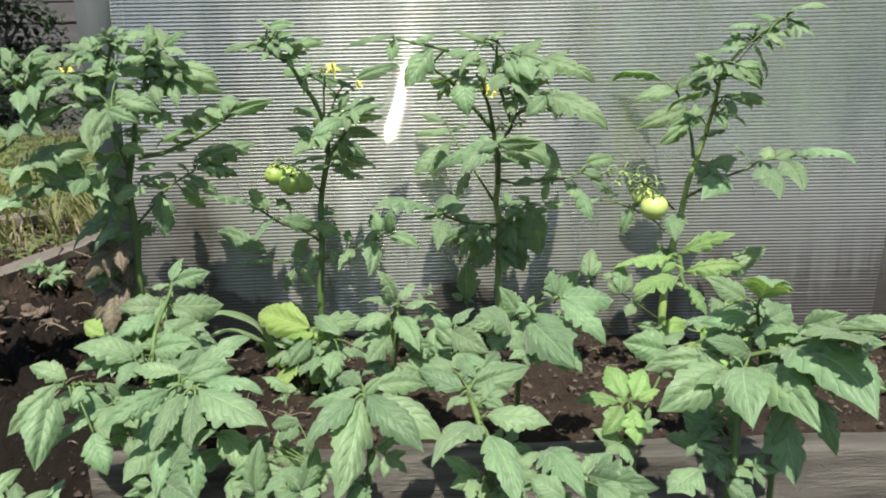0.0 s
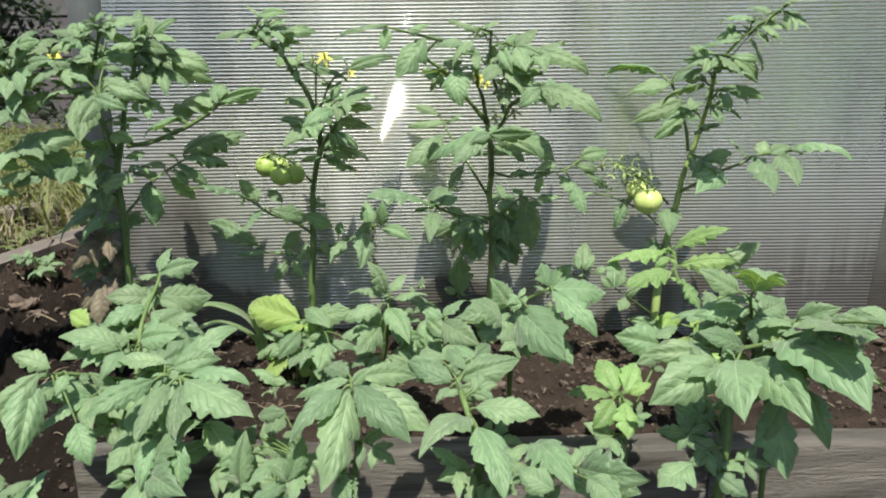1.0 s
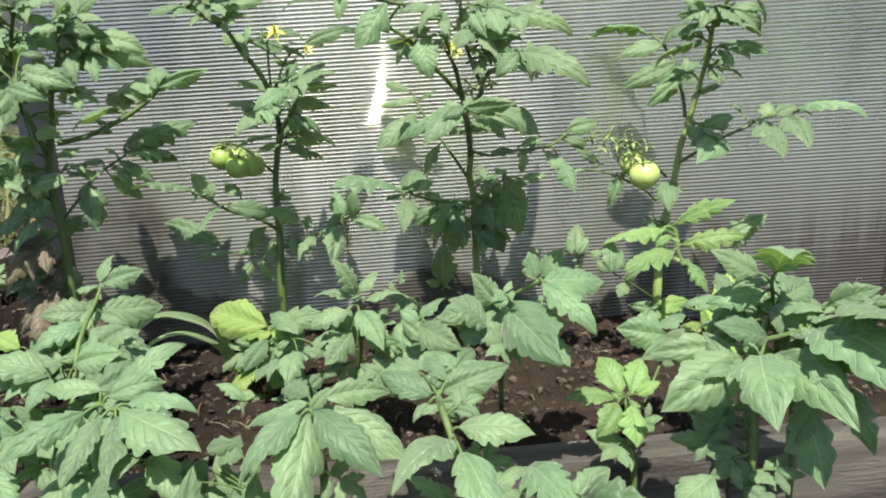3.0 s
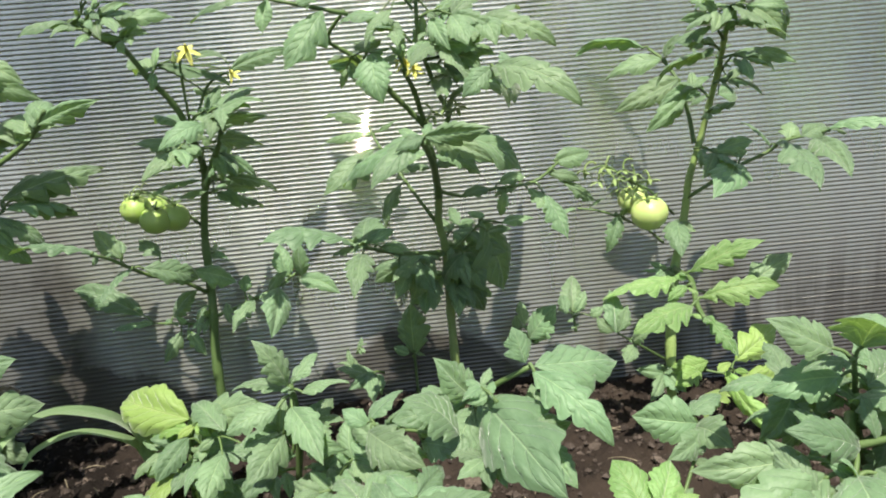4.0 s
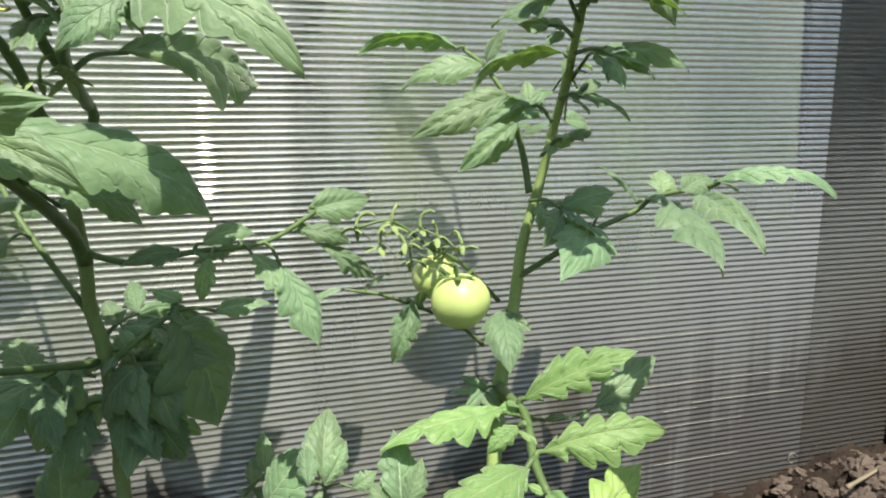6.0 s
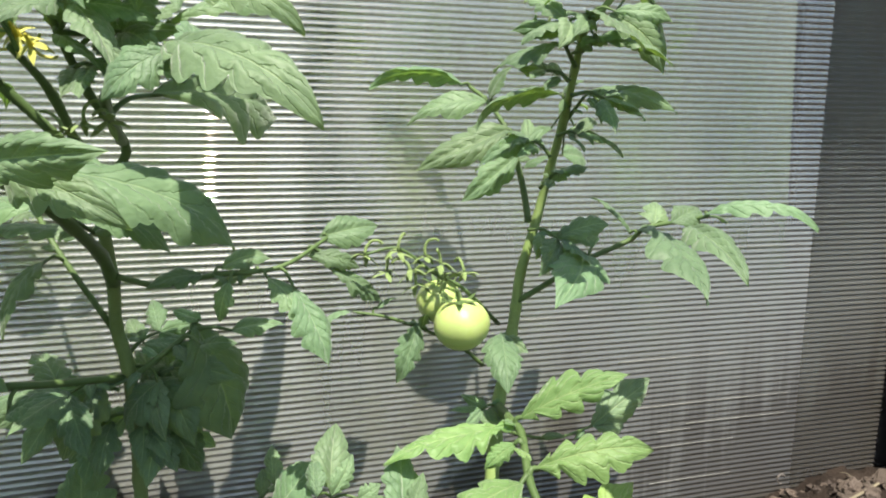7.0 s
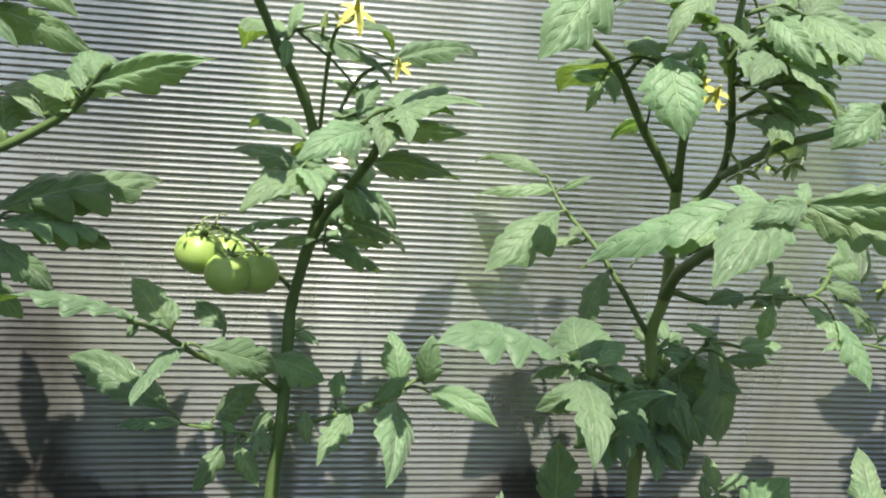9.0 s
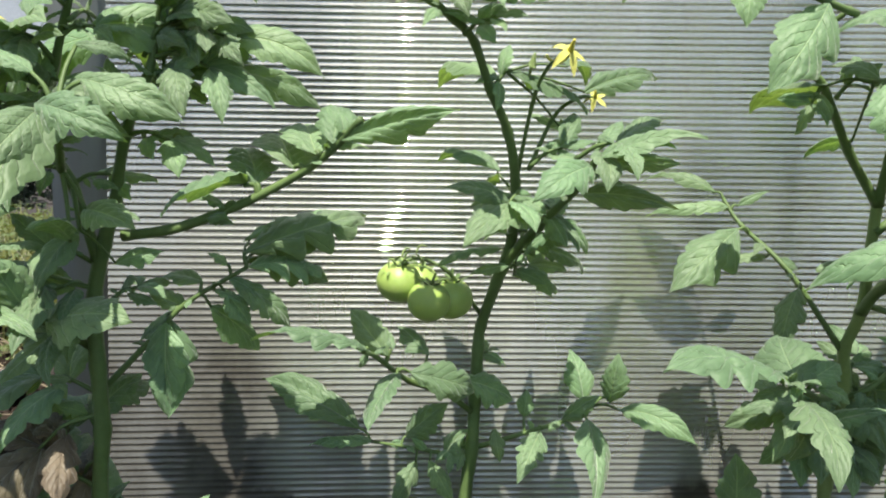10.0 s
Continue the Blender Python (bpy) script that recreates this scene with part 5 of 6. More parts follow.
leaf(S, [(0.213, 1, 0.148), (0.211, 1, 0.167)], [
    (0.211, 1, 0.171, 0.22, 1.03, 0.202, 0.6, 0, 0),
    (0.21, 0.99, 0.172, 0.225, 1, 0.192, 0.55, 0, 0),
    (0.201, 0.99, 0.172, 0.202, 1.01, 0.189, 0.5, 0, 0),
    (0.227, 0.99, 0.167, 0.241, 0.99, 0.175, 0.8, 0, 0)], 0.0018)
compound(S, (-0.04, 1.1, 0.116), (-0.027, 1.09, 0.132), 1)
compound(S, (-0.037, 1.1, 0.09), (-0.062, 1.09, 0.112), 1)
compound(S, (-0.009, 1.1, 0.087), (-0.048, 1.05, 0.096), 1)
compound(S, (0.157, 1.15, 0.088), (0.212, 1.16, 0.13), 0.8)

P1 = plant("tomato_plant", (-0.34, 0.7, -0.12), "young bushy tomato plant beside the weathered bed board", "young tomato plants in front of the bed board")
stalk(P1, [(-0.353, 0.69, -0.16), (-0.353, 0.69, 0.006), (-0.355, 0.7, 0.063), (-0.355, 0.74, 0.119), (-0.367, 0.8, 0.166), (-0.368, 0.86, 0.198), (-0.371, 0.88, 0.208)], 0.0038, 0.0016, "stem")
leaf(P1, [(-0.369, 0.85, 0.186), (-0.371, 0.88, 0.208)], [
    (-0.371, 0.88, 0.208, -0.322, 0.888, 0.22, 0.45, 0, 0),
    (-0.372, 0.88, 0.209, -0.36, 0.9, 0.237, 0.5, 0, 0),
    (-0.371, 0.87, 0.207, -0.397, 0.87, 0.205, 0.5, 0, 0),
    (-0.37, 0.86, 0.183, -0.311, 0.9, 0.171, 0.5, 0, 0),
    (-0.377, 0.86, 0.179, -0.432, 0.85, 0.184, 0.5, 0, 0),
    (-0.362, 0.85, 0.182, -0.331, 0.84, 0.17, 0.5, 0, 0),
    (-0.37, 0.83, 0.178, -0.419, 0.8, 0.16, 0.5, 0, 0),
    (-0.363, 0.82, 0.174, -0.293, 0.8, 0.142, 0.5, 0, 0)], 0.0018)
leaf(P1, [(-0.351, 0.74, 0.126), (-0.309, 0.7, 0.143), (-0.275, 0.665, 0.151)], [
    (-0.27, 0.66, 0.153, -0.19, 0.62, 0.132, 0.45, 0, 0),
    (-0.273, 0.66, 0.15, -0.262, 0.6, 0.118, 0.38, 0, 0),
    (-0.285, 0.66, 0.15, -0.299, 0.6, 0.119, 0.38, 0, 0),
    (-0.303, 0.67, 0.15, -0.357, 0.62, 0.131, 0.38, 0, 0),
    (-0.268, 0.67, 0.154, -0.204, 0.66, 0.15, 0.35, 0, 0),
    (-0.292, 0.69, 0.153, -0.246, 0.71, 0.156, 0.4, 0, 0),
    (-0.308, 0.7, 0.156, -0.27, 0.74, 0.162, 0.45, 0, 0),
    (-0.301, 0.7, 0.155, -0.353, 0.7, 0.16, 0.45, 0, 0)], 0.003)
leaf(P1, [(-0.357, 0.75, 0.136), (-0.368, 0.73, 0.165)], [
    (-0.362, 0.73, 0.161, -0.423, 0.72, 0.182, 0.5, 0, 0),
    (-0.355, 0.72, 0.162, -0.369, 0.69, 0.142, 0.5, 0, 0),
    (-0.365, 0.76, 0.16, -0.405, 0.74, 0.155, 0.5, 0, 0),
    (-0.359, 0.77, 0.156, -0.305, 0.76, 0.169, 0.5, 0, 0)], 0.0018)
leaf(P1, [(-0.355, 0.73, 0.123), (-0.395, 0.68, 0.154), (-0.411, 0.65, 0.163)], [
    (-0.407, 0.65, 0.168, -0.446, 0.62, 0.128, 0.45, 0, 0),
    (-0.414, 0.65, 0.162, -0.411, 0.6, 0.101, 0.45, 0, 0),
    (-0.401, 0.66, 0.169, -0.438, 0.66, 0.184, 0.5, 0, 0),
    (-0.398, 0.66, 0.15, -0.417, 0.63, 0.141, 0.45, 0, 0),
    (-0.372, 0.64, 0.119, -0.353, 0.62, 0.083, 0.6, 0, 0),
    (-0.39, 0.67, 0.158, -0.396, 0.65, 0.143, 0.5, 0, 0)], 0.0026)
leaf(P1, [(-0.348, 0.69, 0.075), (-0.301, 0.65, 0.102), (-0.271, 0.63, 0.106)], [
    (-0.293, 0.63, 0.107, -0.3, 0.6, 0.066, 0.4, 0, 0),
    (-0.262, 0.62, 0.108, -0.264, 0.6, 0.059, 0.45, 0, 0),
    (-0.254, 0.65, 0.107, -0.212, 0.66, 0.081, 0.4, 0, 0),
    (-0.251, 0.66, 0.108, -0.217, 0.63, 0.073, 0.4, 0, 0)], 0.0018)
leaf(P1, [(-0.371, 0.78, 0.138), (-0.419, 0.8, 0.16)], [
    (-0.428, 0.8, 0.166, -0.463, 0.82, 0.176, 0.5, 0, 0)], 0.002, leaf_pale)
compound(P1, (-0.364, 0.8, 0.159), (-0.296, 0.76, 0.156), 1)
compound(P1, (-0.364, 0.78, 0.152), (-0.426, 0.72, 0.16), 0.8)
compound(P1, (-0.371, 0.78, 0.138), (-0.433, 0.84, 0.161), 1)
compound(P1, (-0.364, 0.82, 0.166), (-0.421, 0.88, 0.162), 1)
compound(P1, (-0.217, 0.68, 0.001), (-0.246, 0.72, 0.077), 0.8)
compound(P1, (-0.251, 0.66, 0.049), (-0.197, 0.62, 0.085), 1)
compound(P1, (-0.352, 0.72, 0.107), (-0.367, 0.68, 0.14), 1)
compound(P1, (-0.353, 0.73, 0.116), (-0.285, 0.66, 0.122), 1)
compound(P1, (-0.349, 0.7, 0.09), (-0.376, 0.66, 0.092), 1)
compound(P1, (-0.35, 0.71, 0.099), (-0.283, 0.64, 0.075), 1)
compound(P1, (-0.364, 0.79, 0.155), (-0.335, 0.78, 0.172), 1)
compound(P1, (-0.351, 0.72, 0.121), (-0.409, 0.64, 0.12), 1)
compound(P1, (-0.352, 0.73, 0.13), (-0.231, 0.68, 0.133), 1)
compound(P1, (-0.359, 0.75, 0.136), (-0.295, 0.82, 0.149), 1)
compound(P1, (-0.362, 0.77, 0.149), (-0.398, 0.71, 0.154), 1)
compound(P1, (-0.339, 0.66, 0.038), (-0.247, 0.57, 0.092), 1.1)
compound(P1, (-0.195, 0.62, 0.037), (-0.215, 0.58, 0.097), 1.1)

# low plant, mostly out of view, placed to shade the soil at left
P0 = plant("tomato_plant", (-0.47, 0.6, -0.12), "low shaded tomato plant past the end of the bed board", "young tomato plants in front of the bed board")
stalk(P0, [(-0.47, 0.6, -0.16), (-0.468, 0.6, -0.05), (-0.462, 0.59, 0.02), (-0.455, 0.58, 0.05)], 0.004, 0.0024, "stem")
for b, t, size in (
        ((-0.468, 0.6, -0.06), (-0.55, 0.55, 0.0), 1), ((-0.466, 0.6, -0.04), (-0.39, 0.56, 0.02), 1),
        ((-0.464, 0.59, -0.01), (-0.56, 0.62, 0.045), 1), ((-0.463, 0.59, 0.01), (-0.37, 0.6, 0.05), 0.9),
        ((-0.462, 0.59, 0.02), (-0.52, 0.5, 0.05), 1), ((-0.460, 0.585, 0.03), (-0.42, 0.5, 0.055), 1),
        ((-0.457, 0.58, 0.045), (-0.5, 0.64, 0.07), 1), ((-0.455, 0.58, 0.05), (-0.41, 0.62, 0.075), 0.9),
        ((-0.468, 0.6, -0.07), (-0.44, 0.68, -0.01), 1.1), ((-0.468, 0.6, -0.06), (-0.53, 0.68, -0.01), 1.1)):
    compound(P0, b, t, size)

P2 = plant("tomato_plant", (-0.1, 0.6, -0.12), "young tomato plant with a drooping fan of leaflets", "young tomato plants in front of the bed board")
stalk(P2, [(-0.096, 0.6, -0.16), (-0.096, 0.6, 0.044), (-0.091, 0.61, 0.106), (-0.092, 0.605, 0.168)], 0.004, 0.003, "stem")
leaf(P2, [(-0.092, 0.607, 0.143), (-0.093, 0.6, 0.171)], [
    (-0.091, 0.6, 0.171, -0.037, 0.55, 0.14, 0.4, 0, 0),
    (-0.096, 0.6, 0.167, -0.113, 0.53, 0.106, 0.38, 0, 0),
    (-0.101, 0.6, 0.167, -0.147, 0.56, 0.135, 0.4, 0, 0),
    (-0.086, 0.61, 0.168, -0.017, 0.58, 0.132, 0.42, 0, 0),
    (-0.096, 0.61, 0.171, -0.153, 0.62, 0.149, 0.35, 0, 0),
    (-0.088, 0.63, 0.165, -0.032, 0.66, 0.152, 0.4, 0, 0),
    (-0.097, 0.62, 0.173, -0.125, 0.66, 0.163, 0.5, 0, 0)], 0.003)
leaf(P2, [(-0.093, 0.6, 0.093), (-0.142, 0.6, 0.095)], [
    (-0.153, 0.6, 0.095, -0.185, 0.56, 0.095, 0.5, 0, 0),
    (-0.16, 0.62, 0.136, -0.191, 0.63, 0.127, 0.5, 0, 0),
    (-0.139, 0.58, 0.095, -0.145, 0.55, 0.08, 0.5, 0, 0),
    (-0.183, 0.64, 0.098, -0.176, 0.68, 0.112, 0.5, 0, 0),
    (-0.223, 0.68, 0.087, -0.251, 0.66, 0.079, 0.5, 0, 0),
    (-0.201, 0.64, 0.092, -0.231, 0.62, 0.079, 0.5, 0, 0)], 0.0018)
compound(P2, (-0.172, 0.62, 0.033), (-0.192, 0.66, 0.113), 0.8)
compound(P2, (-0.141, 0.58, 0.059), (-0.165, 0.56, 0.119), 1)
compound(P2, (-0.093, 0.61, 0.118), (-0.133, 0.62, 0.126), 1)
compound(P2, (-0.093, 0.6, 0.117), (-0.054, 0.58, 0.104), 1)
compound(P2, (-0.092, 0.6, 0.075), (-0.119, 0.55, 0.107), 1)
compound(P2, (-0.092, 0.61, 0.142), (-0.071, 0.62, 0.148), 1)

P3 = plant("tomato_plant", (0.06, 0.6, -0.12), "young tomato plant with broad toothed leaves", "young tomato plants in front of the bed board")
stalk(P3, [(0.025, 0.6, -0.16), (0.025, 0.6, 0.037), (0.024, 0.595, 0.099), (0.016, 0.6, 0.135), (0.007, 0.64, 0.152)], 0.0038, 0.0028, "stem")
leaf(P3, [(0.016, 0.6, 0.135), (0.008, 0.645, 0.152)], [
    (0.008, 0.65, 0.153, 0.072, 0.66, 0.17, 0.45, 0, 0),
    (0.021, 0.6, 0.146, 0.08, 0.58, 0.148, 0.5, 0, 0),
    (0.015, 0.59, 0.14, -0.031, 0.53, 0.14, 0.45, 0, 0),
    (0.021, 0.57, 0.142, 0.039, 0.5, 0.116, 0.5, 0, 0),
    (0.002, 0.65, 0.15, -0.045, 0.68, 0.163, 0.5, 0, 0),
    (0.006, 0.64, 0.148, 0.038, 0.63, 0.149, 0.45, 0, 0),
    (-0.001, 0.64, 0.149, -0.016, 0.63, 0.137, 0.6, 0, 0)], 0.003)
leaf(P3, [(0.024, 0.58, 0.066), (0.071, 0.57, 0.106)], [
    (0.072, 0.58, 0.118, 0.094, 0.5, 0.126, 0.5, 0, 0),
    (0.103, 0.53, 0.124, 0.147, 0.48, 0.142, 0.6, 0, 0),
    (0.078, 0.5, 0.122, 0.051, 0.52, 0.131, 0.6, 0, 0),
    (0.105, 0.5, 0.132, 0.122, 0.46, 0.132, 0.6, 0, 0),
    (0.098, 0.53, 0.119, 0.133, 0.56, 0.125, 0.5, 0, 0)], 0.0018)
compound(P3, (0.025, 0.6, 0.078), (-0.015, 0.56, 0.101), 1)
compound(P3, (0.016, 0.6, 0.108), (0.067, 0.6, 0.113), 1)
compound(P3, (0.024, 0.59, 0.072), (0.054, 0.54, 0.097), 1)
compound(P3, (0.012, 0.62, 0.146), (0.046, 0.63, 0.158), 1)
compound(P3, (0.114, 0.53, 0.08), (0.143, 0.56, 0.119), 1)
compound(P3, (0.087, 0.54, 0.074), (0.066, 0.54, 0.113), 1)
compound(P3, (0.01, 0.64, 0.148), (-0.029, 0.72, 0.166), 1)
compound(P3, (0.008, 0.645, 0.152), (0.045, 0.7, 0.175), 1)
compound(P3, (0.024, 0.595, 0.093), (0.069, 0.56, 0.107), 1)

P4 = plant("tomato_plant", (0.12, 0.74, -0.1), "young tomato plant with smooth broad leaflets", "young tomato plants in front of the bed board")
stalk(P4, [(0.088, 0.9, -0.03), (0.086, 0.87, 0.06), (0.08, 0.8, 0.14), (0.073, 0.75, 0.19)], 0.0038, 0.0024, "stem")
leaf(P4, [(0.074, 0.76, 0.18), (0.078, 0.735, 0.203), (0.109, 0.709, 0.229)], [
    (0.075, 0.735, 0.199, 0.109, 0.624, 0.184, 0.38, 0, 0),
    (0.068, 0.74, 0.197, 0.012, 0.73, 0.192, 0.52, 0, 0),
    (0.07, 0.735, 0.202, 0.046, 0.72, 0.238, 0.56, 0, 0),
    (0.07, 0.73, 0.196, 0.05, 0.695, 0.177, 0.6, 0, 0),
    (0.106, 0.71, 0.231, 0.1, 0.716, 0.256, 0.66, 0, 0),
    (0.111, 0.708, 0.229, 0.177, 0.735, 0.217, 0.44, 0, 0),
    (0.109, 0.705, 0.227, 0.15, 0.662, 0.192, 0.42, 0, 0)], 0.0028)
leaf(P4, [(0.089, 0.71, 0.167), (0.055, 0.71, 0.184), (0, 0.74, 0.185)], [
    (0.057, 0.7, 0.19, 0.024, 0.7, 0.221, 0.8, 0, 0),
    (-0.006, 0.74, 0.182, 0.032, 0.7, 0.171, 0.5, 0, 0),
    (-0.006, 0.75, 0.185, 0.021, 0.76, 0.202, 0.5, 0, 0),
    (0.031, 0.72, 0.178, 0.057, 0.7, 0.178, 0.6, 0, 0),
    (-0.006, 0.75, 0.182, -0.025, 0.76, 0.192, 0.5, 0, 0)], 0.0018)
compound(P4, (0.089, 0.71, 0.167), (0.052, 0.68, 0.174), 1)
compound(P4, (0.084, 0.7, 0.191), (0.113, 0.66, 0.198), 1)
compound(P4, (-0.013, 0.78, 0.113), (0.019, 0.78, 0.185), 0.9)
compound(P4, (-0.033, 0.78, 0.114), (-0.073, 0.76, 0.123), 1)
compound(P4, (-0.041, 0.8, 0.113), (-0.005, 0.78, 0.155), 1)
compound(P4, (0.084, 0.7, 0.21), (0.065, 0.72, 0.223), 1)
compound(P4, (0.094, 0.72, 0.15), (0.133, 0.7, 0.196), 1)

P6 = plant("tomato_plant", (-0.06, 0.86, 0), "young tomato plant with upright dark green leaves", "young tomato plants in front of the bed board")
stalk(P6, [(-0.089, 0.87, -0.03), (-0.089, 0.87, 0.052), (-0.078, 0.85, 0.117), (-0.072, 0.83, 0.17), (-0.072, 0.82, 0.192)], 0.0036, 0.0026, "stem")
leaf(P6, [(-0.072, 0.825, 0.179), (-0.072, 0.82, 0.193)], [
    (-0.074, 0.82, 0.192, -0.095, 0.81, 0.237, 0.5, 0, 0),
    (-0.07, 0.82, 0.194, -0.049, 0.834, 0.213, 0.5, 0, 0),
    (-0.064, 0.82, 0.184, -0.023, 0.81, 0.194, 0.4, 0, 0),
    (-0.076, 0.82, 0.188, -0.119, 0.82, 0.195, 0.5, 0, 0),
    (-0.081, 0.81, 0.177, -0.124, 0.8, 0.165, 0.5, 0, 0),
    (-0.072, 0.81, 0.177, -0.044, 0.76, 0.15, 0.4, 0, 0),
    (-0.082, 0.82, 0.151, -0.108, 0.78, 0.13, 0.5, 0, 0),
    (-0.068, 0.82, 0.143, -0.029, 0.78, 0.15, 0.45, 0, 0),
    (-0.077, 0.83, 0.125, -0.119, 0.82, 0.133, 0.45, 0, 0)], 0.0026)
compound(P6, (-0.078, 0.85, 0.117), (-0.109, 0.84, 0.16), 1)
compound(P6, (-0.077, 0.84, 0.136), (-0.032, 0.82, 0.161), 1)
compound(P6, (-0.075, 0.85, 0.101), (-0.02, 0.78, 0.121), 1)
compound(P6, (-0.083, 0.86, 0.097), (-0.122, 0.83, 0.095), 1)

P5 = plant("tomato_plant", (-0.2, 0.99, 0), "young pale green tomato plant in the soil bed", "young tomato plants in front of the bed board")
stalk(P5, [(-0.222, 0.98, -0.023), (-0.219, 0.975, 0.044), (-0.211, 0.97, 0.091), (-0.202, 0.97, 0.109)], 0.0032, 0.0024, "stem")
leaf(P5, [(-0.211, 0.97, 0.091), (-0.203, 0.97, 0.107)], [
    (-0.212, 0.98, 0.105, -0.298, 1.043, 0.112, 0.42, 0, 0),
    (-0.211, 0.97, 0.098, -0.26, 1, 0.081, 0.4, 0, 0)], 0.0022, leaf_pale)
leaf(P5, [(-0.214, 0.97, 0.073), (-0.171, 0.93, 0.105)], [
    (-0.197, 0.97, 0.108, -0.137, 0.95, 0.127, 0.5, 0, 0),
    (-0.207, 0.95, 0.098, -0.232, 0.92, 0.072, 0.5, 0, 0),
    (-0.159, 0.9, 0.099, -0.167, 0.85, 0.079, 0.5, 0, 0),
    (-0.143, 0.9, 0.107, -0.087, 0.88, 0.13, 0.5, 0, 0),
    (-0.161, 0.92, 0.113, -0.2, 0.97, 0.126, 0.45, 0, 0)], 0.0022)
leaf(P5, [(-0.218, 0.97, 0.037), (-0.24, 0.97, 0.042)], [
    (-0.229, 0.98, 0.042, -0.278, 0.97, 0.01, 0.5, 0, 0),
    (-0.221, 0.98, 0.033, -0.177, 0.95, 0.025, 0.5, 0, 0),
    (-0.232, 0.98, 0.052, -0.284, 1, 0.045, 0.4, 0, 0)], 0.002, leaf_pale)
compound(P5, (-0.212, 0.97, 0.073), (-0.157, 0.9, 0.07), 1)
compound(P5, (-0.219, 0.975, 0.053), (-0.273, 1, 0.082), 1)
compound(P5, (-0.214, 0.97, 0.064), (-0.241, 1, 0.104), 1)
compound(P5, (-0.217, 0.975, 0.035), (-0.167, 0.95, 0.089), 1)
compound(P5, (-0.216, 0.96, 0.014), (-0.277, 0.92, 0.012), 1)
compound(P5, (-0.219, 0.96, 0.005), (-0.141, 0.88, 0.024), 1)
compound(P5, (-0.215, 0.97, 0.055), (-0.148, 0.93, 0.083), 1)

P8 = plant("tomato_plant", (0.2, 0.73, -0.1), "small young tomato plant with rounded leaves", "young tomato plants in front of the bed board")
stalk(P8, [(0.202, 0.72, -0.16), (0.202, 0.72, 0.013), (0.197, 0.72, 0.056), (0.193, 0.72, 0.097)], 0.003, 0.0024, "stem")
leaf(P8, [(0.195, 0.72, 0.078), (0.193, 0.72, 0.097)], [
    (0.188, 0.72, 0.102, 0.176, 0.757, 0.128, 0.6, 0, 0),
    (0.198, 0.72, 0.102, 0.22, 0.75, 0.125, 0.6, 0, 0),
    (0.182, 0.72, 0.098, 0.13, 0.73, 0.094, 0.55, 0, 0),
    (0.182, 0.71, 0.098, 0.157, 0.69, 0.074, 0.65, 0, 0),
    (0.196, 0.71, 0.095, 0.193, 0.68, 0.065, 0.6, 0, 0),
    (0.204, 0.72, 0.099, 0.228, 0.72, 0.112, 0.5, 0, 0)], 0.0024, leaf_fresh)
leaf(P8, [(0.197, 0.72, 0.056), (0.246, 0.77, 0.11), (0.259, 0.79, 0.13)], [
    (0.259, 0.79, 0.131, 0.205, 0.794, 0.142, 0.6, 0, 0),
    (0.251, 0.79, 0.139, 0.283, 0.8, 0.15, 0.5, 0, 0),
    (0.255, 0.79, 0.128, 0.268, 0.75, 0.129, 0.6, 0, 0),
    (0.259, 0.78, 0.128, 0.222, 0.76, 0.119, 0.5, 0, 0)], 0.0018)
compound(P8, (0.197, 0.72, 0.049), (0.157, 0.68, 0.059), 1)
compound(P8, (0.196, 0.72, 0.064), (0.224, 0.7, 0.087), 1)

P7 = plant("tomato_plant", (0.24, 0.62, -0.12), "large young tomato plant in front of the bed board", "young tomato plants in front of the bed board")
stalk(P7, [(0.258, 0.6, -0.16), (0.258, 0.6, 0.036), (0.267, 0.61, 0.101), (0.271, 0.62, 0.138), (0.274, 0.625, 0.175), (0.299, 0.66, 0.193)], 0.0045, 0.0035, "stem")
leaf(P7, [(0.272, 0.622, 0.155), (0.268, 0.61, 0.184)], [
    (0.268, 0.61, 0.184, 0.237, 0.521, 0.172, 0.5, 0, 0),
    (0.287, 0.62, 0.18, 0.295, 0.52, 0.165, 0.45, 0, 0),
    (0.259, 0.62, 0.18, 0.185, 0.6, 0.146, 0.5, 0, 0),
    (0.252, 0.63, 0.187, 0.188, 0.64, 0.18, 0.45, 0, 0),
    (0.289, 0.65, 0.182, 0.269, 0.68, 0.193, 0.5, 0, 0),
    (0.285, 0.63, 0.187, 0.235, 0.62, 0.21, 0.5, 0, 0)], 0.0032)
leaf(P7, [(0.285, 0.64, 0.183), (0.313, 0.62, 0.199)], [
    (0.313, 0.62, 0.196, 0.328, 0.5, 0.188, 0.5, 0, 0),
    (0.329, 0.64, 0.194, 0.361, 0.54, 0.191, 0.4, 0, 0),
    (0.299, 0.66, 0.19, 0.334, 0.64, 0.206, 0.5, 0, 0),
    (0.312, 0.63, 0.198, 0.324, 0.58, 0.19, 0.5, 0, 0)], 0.003)
leaf(P7, [(0.269, 0.615, 0.129), (0.307, 0.62, 0.143), (0.333, 0.6, 0.161)], [
    (0.313, 0.62, 0.137, 0.315, 0.58, 0.074, 0.6, 0, 0),
    (0.334, 0.6, 0.158, 0.337, 0.56, 0.118, 0.5, 0, 0),
    (0.318, 0.61, 0.145, 0.29, 0.6, 0.1, 0.5, 0, 0)], 0.003)
